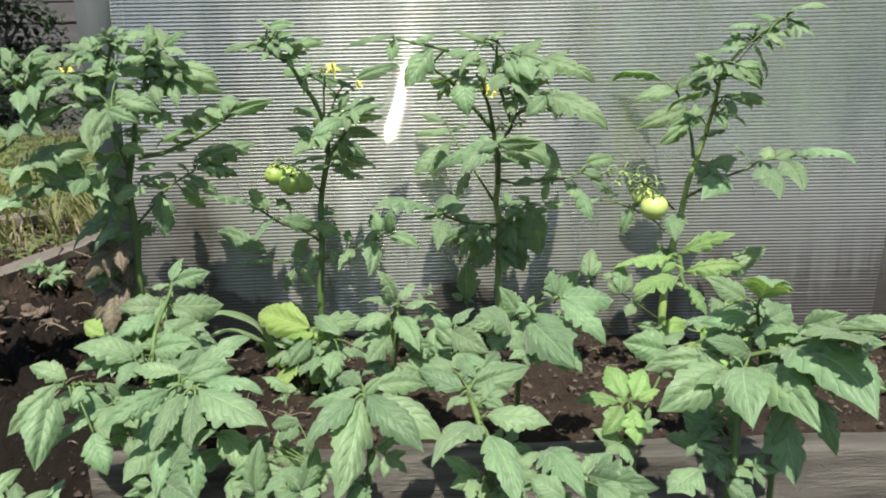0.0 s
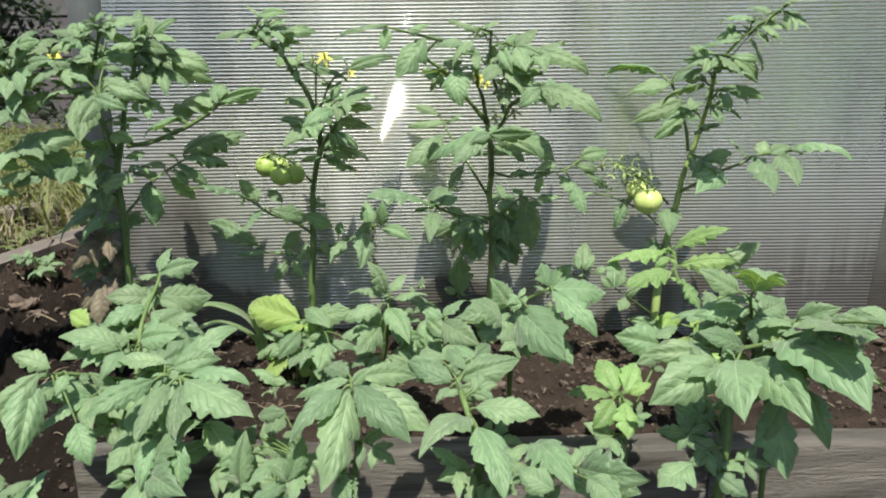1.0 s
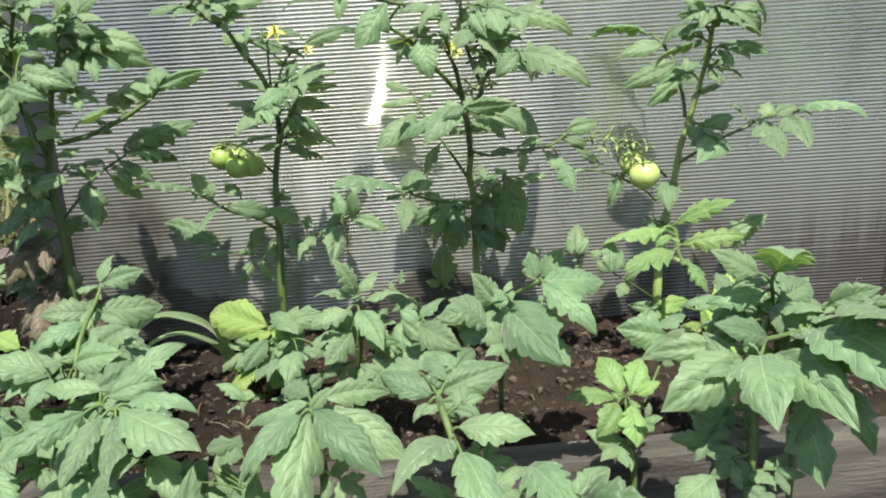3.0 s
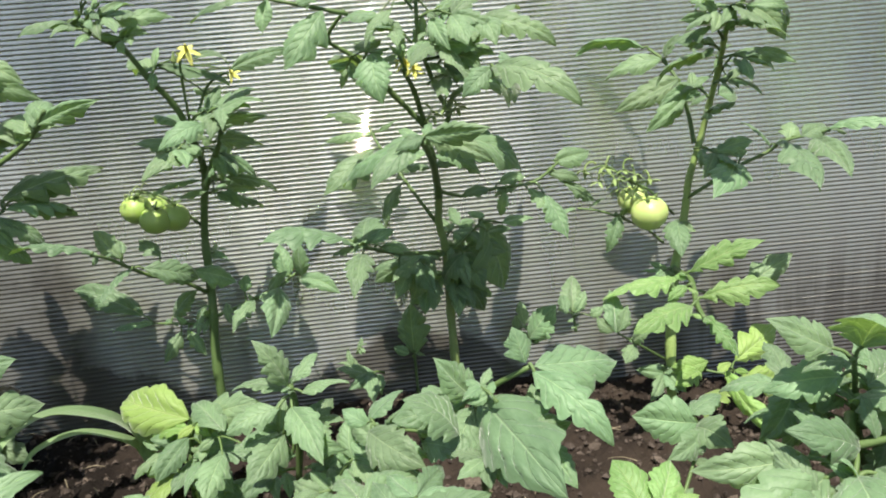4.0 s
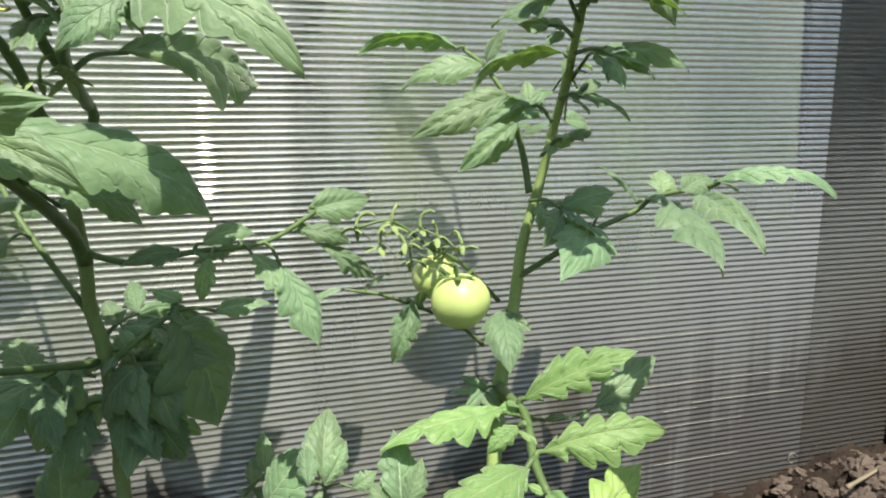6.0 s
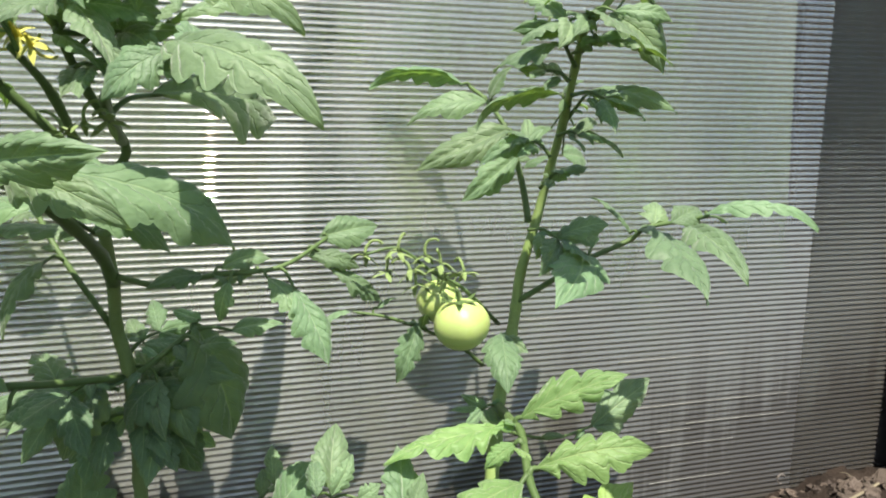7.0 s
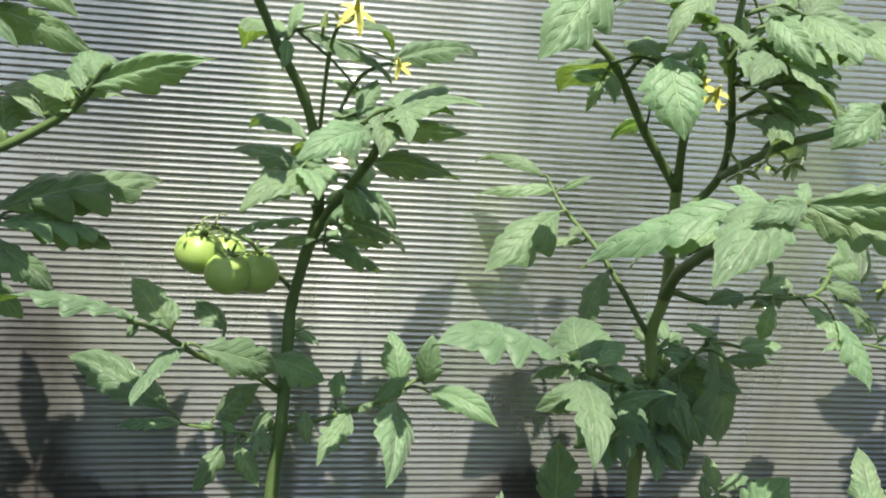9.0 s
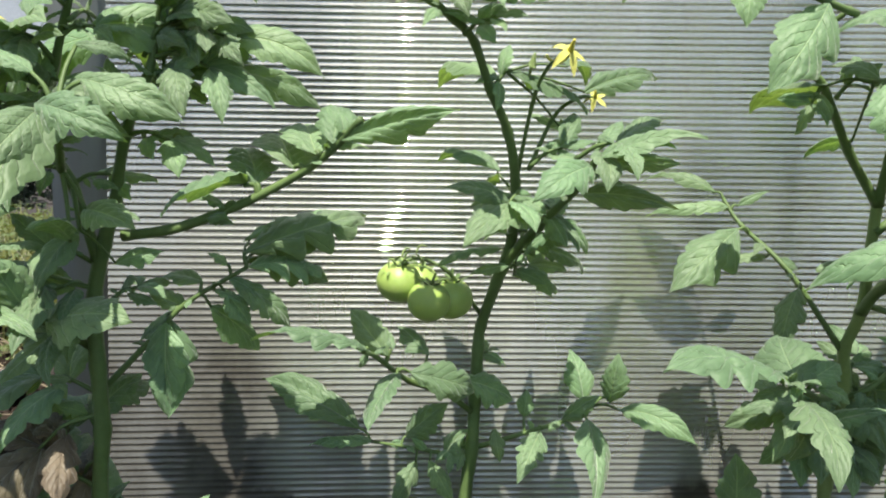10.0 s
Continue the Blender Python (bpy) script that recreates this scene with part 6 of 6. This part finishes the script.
leaf(P7, [(0.263, 0.605, 0.086), (0.23, 0.6, 0.084)], [
    (0.23, 0.6, 0.084, 0.191, 0.58, 0.072, 0.75, 0, 0),
    (0.258, 0.6, 0.083, 0.272, 0.58, 0.084, 0.65, 0, 0),
    (0.249, 0.62, 0.096, 0.222, 0.64, 0.086, 0.5, 0, 0),
    (0.257, 0.63, 0.109, 0.237, 0.66, 0.104, 0.45, 0, 0),
    (0.249, 0.59, 0.077, 0.273, 0.57, 0.065, 0.6, 0, 0)], 0.0018)
compound(P7, (0.299, 0.66, 0.187), (0.359, 0.7, 0.199), 1)
compound(P7, (0.314, 0.62, 0.185), (0.323, 0.55, 0.184), 1)
compound(P7, (0.265, 0.62, 0.102), (0.23, 0.66, 0.12), 1)
compound(P7, (0.266, 0.62, 0.089), (0.207, 0.64, 0.102), 0.8)
compound(P7, (0.268, 0.62, 0.102), (0.265, 0.68, 0.123), 1)
compound(P7, (0.272, 0.62, 0.162), (0.219, 0.6, 0.178), 1)
compound(P7, (0.277, 0.63, 0.17), (0.284, 0.57, 0.179), 1)
compound(P7, (0.263, 0.605, 0.08), (0.297, 0.58, 0.094), 1)
compound(P7, (0.267, 0.61, 0.095), (0.225, 0.6, 0.084), 1)

P9 = plant("tomato_plant", (0.27, 0.72, -0.1), "young tomato plant with bright toothed leaves", "young tomato plants in front of the bed board")
stalk(P9, [(0.353, 0.7, -0.16), (0.353, 0.7, 0.07), (0.328, 0.69, 0.149), (0.312, 0.68, 0.211)], 0.0036, 0.0026, "stem")
leaf(P9, [(0.32, 0.685, 0.184), (0.304, 0.665, 0.225)], [
    (0.294, 0.67, 0.233, 0.251, 0.671, 0.258, 0.5, 0, 0),
    (0.304, 0.66, 0.236, 0.286, 0.6, 0.27, 0.65, 0, 0),
    (0.299, 0.66, 0.227, 0.267, 0.66, 0.226, 0.5, 0, 0),
    (0.309, 0.66, 0.211, 0.348, 0.68, 0.219, 0.6, 0, 0),
    (0.301, 0.67, 0.214, 0.253, 0.68, 0.206, 0.5, 0, 0)], 0.0026)
leaf(P9, [(0.324, 0.685, 0.171), (0.328, 0.62, 0.216), (0.335, 0.6, 0.222)], [
    (0.328, 0.62, 0.212, 0.297, 0.66, 0.204, 0.55, 0, 0),
    (0.327, 0.62, 0.218, 0.357, 0.6, 0.238, 0.5, 0, 0),
    (0.332, 0.6, 0.221, 0.32, 0.51, 0.242, 0.55, 0, 0),
    (0.334, 0.61, 0.211, 0.331, 0.56, 0.209, 0.5, 0, 0),
    (0.335, 0.5, 0.256, 0.309, 0.5, 0.271, 0.6, 0, 0)], 0.0028)
compound(P9, (0.32, 0.685, 0.184), (0.295, 0.7, 0.204), 1)
compound(P9, (0.323, 0.685, 0.183), (0.357, 0.7, 0.222), 1)
compound(P9, (0.328, 0.69, 0.156), (0.34, 0.62, 0.202), 1)
compound(P9, (0.336, 0.69, 0.129), (0.293, 0.68, 0.154), 1)
compound(P9, (0.339, 0.62, 0.207), (0.346, 0.55, 0.246), 1)
compound(P9, (0.324, 0.69, 0.169), (0.261, 0.72, 0.171), 1)
compound(P9, (0.322, 0.69, 0.182), (0.252, 0.74, 0.189), 1)
compound(P9, (0.331, 0.62, 0.184), (0.353, 0.55, 0.205), 1)
compound(P9, (0.334, 0.6, 0.204), (0.362, 0.55, 0.233), 1)
compound(P9, (0.328, 0.69, 0.149), (0.339, 0.62, 0.154), 1)
TWIG = [(0.718, 1.08, 0.042), (0.786, 1.1, 0.043), (0.857, 1.12, 0.047)]
CURL = (0.69, 1.12, 0.059)

STRAPS = [
    ([(-0.288, 1.05, 0.018), (-0.292, 1.045, 0.058), (-0.307, 1, 0.11), (-0.334, 0.95, 0.14), (-0.336, 0.88, 0.151), (-0.342, 0.85, 0.135)], 0.009),
    ([(-0.288, 1.05, 0.018), (-0.3, 1.04, 0.057), (-0.328, 0.99, 0.099), (-0.344, 0.93, 0.113), (-0.349, 0.9, 0.103)], 0.006)]

# ---- strap leaves ----
def strap(pts, width):
    line = spline(pts, 24)
    bm = bmesh.new()
    uvl = bm.loops.layers.uv.new("UVMap")
    rows = []
    for i, c in enumerate(line):
        u = i / 24
        d = (line[min(i + 1, 24)] - line[max(i - 1, 0)]).normalized()
        side = d.cross(Vector((0.1, -0.6, 0.8))).normalized()
        up = side.cross(d).normalized()
        h = width * (1 - u ** 3) * (0.7 + 0.3 * min(1, u * 5))
        rows.append([bm.verts.new(c + side * h * v + up * h * 0.35 * v * v) for v in (-1, -0.5, 0, 0.5, 1)])
    for i, (a, b2) in enumerate(zip(rows, rows[1:])):
        for j in range(4):
            f = bm.faces.new((a[j], b2[j], b2[j + 1], a[j + 1]))
            for lp, (uu, vv) in zip(f.loops, ((i, j), (i + 1, j), (i + 1, j + 1), (i, j + 1))):
                lp[uvl].uv = (uu / 96, vv / 4)
    return mesh_of("strap_leaf", bm, strap_green)


st = tagged(new("onion_plant"), "pale arching strap leaves growing from the dark soil", "plant")
for pts, wd in STRAPS:
    part("strap_leaf", strap(pts, wd), st)


# ---- loose soil, straw and weeds ----
crumb_soil = rough_material("crumb_soil", (0.035, 0.026, 0.023), (0.13, 0.10, 0.088), 30, 0.95, 240, 0.8, 0.003, spec=0.15)


def clod_mesh(seed):
    bm = bmesh.new()
    bmesh.ops.create_icosphere(bm, subdivisions=3, radius=1)
    for v in bm.verts:
        v.co *= 1 + 0.45 * noise.noise(v.co * 1.3 + Vector((seed * 7, 0, 0))) + 0.3 * noise.noise(v.co * 2.9 + Vector((0, seed * 5, 0))) + 0.16 * noise.noise(v.co * 7 + Vector((0, 0, seed * 3)))
        v.co.z *= 0.7
    return mesh_of("clod", bm, clod_dry, False)


clods = [clod_mesh(i) for i in range(6)]
rng = random.Random(11)


def scatter_clods(count, cx, cy, sx, sy, lo, hi):
    for _ in range(count):
        x, y = rng.gauss(cx, sx), min(rng.gauss(cy, sy), WALL - 0.02)
        s = lo + (hi - lo) * rng.random() ** 3
        ob = new("clod", rng.choice(clods))
        ob.matrix_basis = Matrix.LocRotScale((x, y, ground_height(x, y) + s * 0.35), Euler((rng.uniform(-0.5, 0.5), rng.uniform(-0.5, 0.5), rng.uniform(0, 6))), (s, s * rng.uniform(0.7, 1), s * rng.uniform(0.6, 1)))
        tagged(ob, "dry brown lump of soil", "clod", "clods on the bed")


scatter_clods(150, 0.81, 1.09, 0.06, 0.05, 0.003, 0.013)
scatter_clods(110, 0.25, 0.97, 0.35, 0.09, 0.003, 0.011)
scatter_clods(110, -0.8, 1.25, 0.14, 0.2, 0.004, 0.024)


def litter():
    bm = bmesh.new()
    for _ in range(300):
        if rng.random() < 0.5:
            x, y = rng.uniform(-0.6, 1.0), rng.uniform(0.8, 1.19)
        else:
            x, y = rng.uniform(-1.5, -0.6), rng.uniform(0.9, 2.4)
        z = ground_height(x, y) + 0.006
        a, ln = rng.uniform(0, 6.28), rng.uniform(0.005, 0.02)
        d = Vector((math.cos(a), math.sin(a), rng.uniform(-0.15, 0.25))) * ln
        p = Vector((x, y, z))
        tube(bm, [p - d, p + Vector((0, 0, 0.003)), p + d], 0.0007, 0.0005, 4)
    for _ in range(45):
        x, y = rng.uniform(-1.15, -0.5), rng.uniform(0.9, 1.6)
        p = Vector((x, y, ground_height(x, y) + 0.008))
        a, ln = rng.uniform(0, 6.28), rng.uniform(0.02, 0.05)
        d = Vector((math.cos(a), math.sin(a), rng.uniform(-0.1, 0.5))) * ln
        tube(bm, [p - d, p + Vector((0, 0, rng.uniform(0.004, 0.015))), p + d * 0.7, p + d + Vector((0, 0, -0.01))], 0.0014, 0.0007, 5)
    return mesh_of("litter", bm, straw)


def crumbs():
    """Fine crumbs of soil all over the bed."""
    r = random.Random(21)
    verts, faces = [], []
    shape = [Vector(q) for q in ((1, 0, 0), (-1, 0, 0), (0, 1, 0), (0, -1, 0), (0, 0, 1), (0, 0, -1))]
    tris = [(0, 2, 4), (2, 1, 4), (1, 3, 4), (3, 0, 4), (2, 0, 5), (1, 2, 5), (3, 1, 5), (0, 3, 5)]
    for _ in range(9000):
        if r.random() < 0.75:
            x, y = r.uniform(-0.6, 1.0), r.uniform(0.79, 1.19)
        else:
            x, y = r.uniform(-1.3, -0.6), r.uniform(0.85, 1.9)
        s = 0.0012 + 0.005 * r.random() ** 4
        o = Vector((x, y, ground_height(x, y) + s * 0.4))
        turn = Euler((r.uniform(0, 6), r.uniform(0, 6), r.uniform(0, 6))).to_matrix()
        k = len(verts)
        verts += [tuple(o + turn @ (q * s * r.uniform(0.6, 1.3))) for q in shape]
        faces += [tuple(k + n for n in t) for t in tris]
    me = bpy.data.meshes.new("crumbs")
    me.from_pydata(verts, [], faces)
    me.materials.append(crumb_soil)
    return me


tagged(new("soil_crumbs", crumbs()), "fine brown crumbs of loose soil on the bed", "soil", kind="stuff")
tagged(new("straw_litter", litter()), "bits of dry straw lying on the soil", "straw", kind="stuff")


def weed_mass(name, count, area, size, height, material, seed, lift=0.0):
    """Upright weeds: many small pointed leaves on short stalks."""
    r = random.Random(seed)
    verts, faces, uvs = [], [], []
    x0, x1, y0, y1 = area
    for _ in range(count):
        cx, cy = r.uniform(x0, x1), r.uniform(y0, y1)
        base = ground_height(cx, cy) + lift
        tall = height * r.uniform(0.3, 1.0)
        for _ in range(9):
            a = r.uniform(0, 6.28)
            z = base + tall * r.random()
            ln = size * r.uniform(0.6, 1.3)
            d = Vector((math.cos(a), math.sin(a), r.uniform(-0.3, 0.7))).normalized() * ln
            s = d.cross(Vector((0, 0, 1))).normalized() * ln * r.uniform(0.16, 0.3)
            o = Vector((cx + r.uniform(-0.3, 0.3) * size, cy + r.uniform(-0.3, 0.3) * size, z))
            k = len(verts)
            dz = Vector((0, 0, -0.12 * ln))
            verts += [o, o + d * 0.45 + s, o + d * 0.5 + dz * -0.6, o + d * 0.45 - s, o + d + dz]
            faces += [(k, k + 1, k + 2), (k, k + 2, k + 3), (k + 1, k + 4, k + 2), (k + 2, k + 4, k + 3)]
    me = bpy.data.meshes.new(name)
    me.from_pydata([tuple(v) for v in verts], [], faces)
    me.uv_layers.new(name="UVMap")
    me.materials.append(material)
    return me


def grass_mass(name, count, area, height, width, material, seed, lean=0.6):
    """Thin bent blades of grass, three lengths to a blade."""
    r = random.Random(seed)
    verts, faces = [], []
    x0, x1, y0, y1 = area
    for _ in range(count):
        o = Vector((r.uniform(x0, x1), r.uniform(y0, y1), 0))
        o.z = ground_height(o.x, o.y) - 0.01
        a, tall, bow = r.uniform(0, 6.28), height * r.uniform(0.35, 1.0), lean * r.uniform(0.2, 1.3)
        out = Vector((math.cos(a), math.sin(a), 0))
        side = Vector((-math.sin(a), math.cos(a), 0)) * width * r.uniform(0.6, 1.3)
        k = len(verts)
        for f, wd in ((0, 0.8), (0.4, 1.0), (0.75, 0.7), (1.0, 0.08)):
            c = o + out * (tall * bow * f * f) + Vector((0, 0, tall * (f - 0.3 * bow * f * f)))
            verts += [tuple(c - side * wd), tuple(c + side * wd)]
        faces += [(k + n, k + n + 1, k + n + 3, k + n + 2) for n in (0, 2, 4)]
    me = bpy.data.meshes.new(name)
    me.from_pydata(verts, [], faces)
    me.uv_layers.new(name="UVMap")
    me.materials.append(material)
    return me


grass_yellow = leaf_material("grass_yellow", (0.10, 0.125, 0.04), (0.21, 0.225, 0.08), (0.24, 0.27, 0.12), (1.4, 1.4, 0.5))
tagged(new("weeds", weed_mass("weeds", 90, (-1.9, -0.72, 1.55, 2.3), 0.035, 0.10, weed_green, 1)), "low green weeds beyond the soil bed", "weeds", kind="stuff")
tagged(new("tall_weeds", weed_mass("tall_weeds", 1300, (-5.0, -0.8, 2.4, 6.0), 0.05, 0.3, weed_green, 2)), "overgrown yellow-green weeds in the garden", "weeds", kind="stuff")
tagged(new("grass", grass_mass("grass", 5200, (-4.2, -0.72, 1.75, 5.5), 0.34, 0.0035, grass_yellow, 3)), "long yellow-green grass growing wild in the garden", "grass", kind="stuff")
tagged(new("dry_grass", grass_mass("dry_grass", 2200, (-3.4, -0.68, 1.45, 4.2), 0.16, 0.003, straw, 4, 1.6)), "dry bleached grass stalks among the weeds", "grass", kind="stuff")

# the second clump is added to dim the sheet's lower left
for k, (x0, x1, y0, y1, n, h) in enumerate(((0.9, 2.0, 1.5, 1.8, 60, 0.6), (-0.5, -0.12, 1.36, 1.5, 150, 0.36), (-0.55, -0.05, 1.55, 1.8, 60, 0.5), (0.12, 0.34, 1.5, 1.75, 50, 0.75), (0.45, 0.9, 1.7, 2.1, 60, 0.35), (0.9, 2.2, 1.6, 2.4, 120, 0.7), (-0.5, 0.3, 2.2, 2.8, 100, 0.9), (0.6, 2.4, 2.6, 3.3, 150, 1.0))):
    tagged(new("greenhouse_crop", weed_mass("crop", n, (x0, x1, y0, y1), 0.09, h, leaf_green, 20 + k)), "green crop growing inside the greenhouse, blurred by its wall", "crop", kind="stuff")


def shrub(x, y, h, w, seed):
    ob = tagged(new("shrub"), "dark green shrub in front of a house wall", "shrub")
    ob.location = (x, y, -0.1)
    bm = bmesh.new()
    r = random.Random(seed)
    for k in range(7):
        a = k * 0.9
        tube(bm, [(0, 0, 0), (math.cos(a) * w * 0.2, math.sin(a) * w * 0.2, h * 0.4), (math.cos(a) * w * 0.45, math.sin(a) * w * 0.45, h * r.uniform(0.75, 0.95))], 0.03, 0.008, 6)
    part("branches", mesh_of("branches", bm, board_wood), ob)
    verts, faces = [], []
    for _ in range(9000):
        a, rr, z = r.uniform(0, 6.28), w * 0.55 * r.random() ** 0.4, h * r.uniform(0.12, 1.0)
        rr *= max(0.15, 1 - (z / h) ** 3) * (0.8 + 0.35 * math.sin(3 * a + 5 * z))
        o = Vector((math.cos(a) * rr, math.sin(a) * rr, z))
        d = Vector((r.uniform(-1, 1), r.uniform(-1, 1), r.uniform(-0.6, 0.8))).normalized() * r.uniform(0.06, 0.12)
        s = d.cross(Vector((r.uniform(-1, 1), r.uniform(-1, 1), 1))).normalized() * d.length * 0.28
        k = len(verts)
        verts += [o, o + d * 0.5 + s, o + d, o + d * 0.5 - s]
        faces.append((k, k + 1, k + 2, k + 3))
    me = bpy.data.meshes.new("foliage")
    me.from_pydata([tuple(v) for v in verts], [], faces)
    me.uv_layers.new(name="UVMap")
    me.materials.append(shrub_green)
    part("foliage", me, ob)
    return ob


shrub(-4.6, 6.9, 2.2, 2.0, 4)
shrub(-6.3, 7.4, 2.6, 2.2, 9)

# ---- far house wall ----
house = tagged(new("house"), "grey boarded house wall with a pale upper part", "house")
house.location = (-8, 9.5, -0.15)
for i in range(8):
    part("siding_board", box_mesh("siding_board", (0, 0.012 * (i % 2), 0.26 * i), (9, 0.14, 0.26 * i + 0.25), siding, 0.012), house)
part("upper_wall", box_mesh("upper_wall", (0, 0.03, 2.08), (9, 0.16, 4.2), white_paint, 0.01), house)

# ---- lying planks ----
def plank(p0, p1, width, thick, seed):
    p0, p1 = Vector(p0), Vector(p1)
    d = p1 - p0
    bm = bmesh.new()
    box(bm, (0, -width / 2, 0), (d.length, width / 2, thick), 0)
    bmesh.ops.subdivide_edges(bm, edges=[e for e in bm.edges if abs(e.verts[0].co.x - e.verts[1].co.x) > 0.1], cuts=16)
    for v in bm.verts:
        v.co.z += 0.004 * noise.noise(Vector((v.co.x * 6, v.co.y * 10, seed)))
        v.co.y += 0.004 * noise.noise(Vector((v.co.x * 8, v.co.z * 30, seed + 3)))
    ob = new("plank", mesh_of("plank", bm, plank_wood, False))
    ob.matrix_basis = Matrix.Translation(p0) @ d.to_track_quat("X", "Z").to_matrix().to_4x4()
    return tagged(ob, "grey weathered plank lying on the soil", "plank", "old planks")


plank((-1.02, 1.42, 0.05), (-0.90, 1.84, 0.075), 0.06, 0.018, 2)
plank((-1.75, 2.1, 0.03), (-1.33, 2.33, 0.05), 0.10, 0.022, 6)


# ---- twig and shaving on the heap ----
bm = bmesh.new()
tube(bm, TWIG, 0.0022, 0.0012, 6, 0.6, 4)
tagged(new("twig", mesh_of("twig", bm, straw)), "thin dry twig leaning on the heap of soil", "twig")
bm = bmesh.new()
tube(bm, [Vector(CURL) + Vector((math.cos(a) * 0.005, 0, math.sin(a) * 0.005)) for a in (0.3 + 0.65 * k for k in range(8))], 0.0012, 0.0008, 5)
tagged(new("wood_shaving", mesh_of("shaving", bm, plank_wood)), "pale curled shaving on top of the soil heap", "shaving")
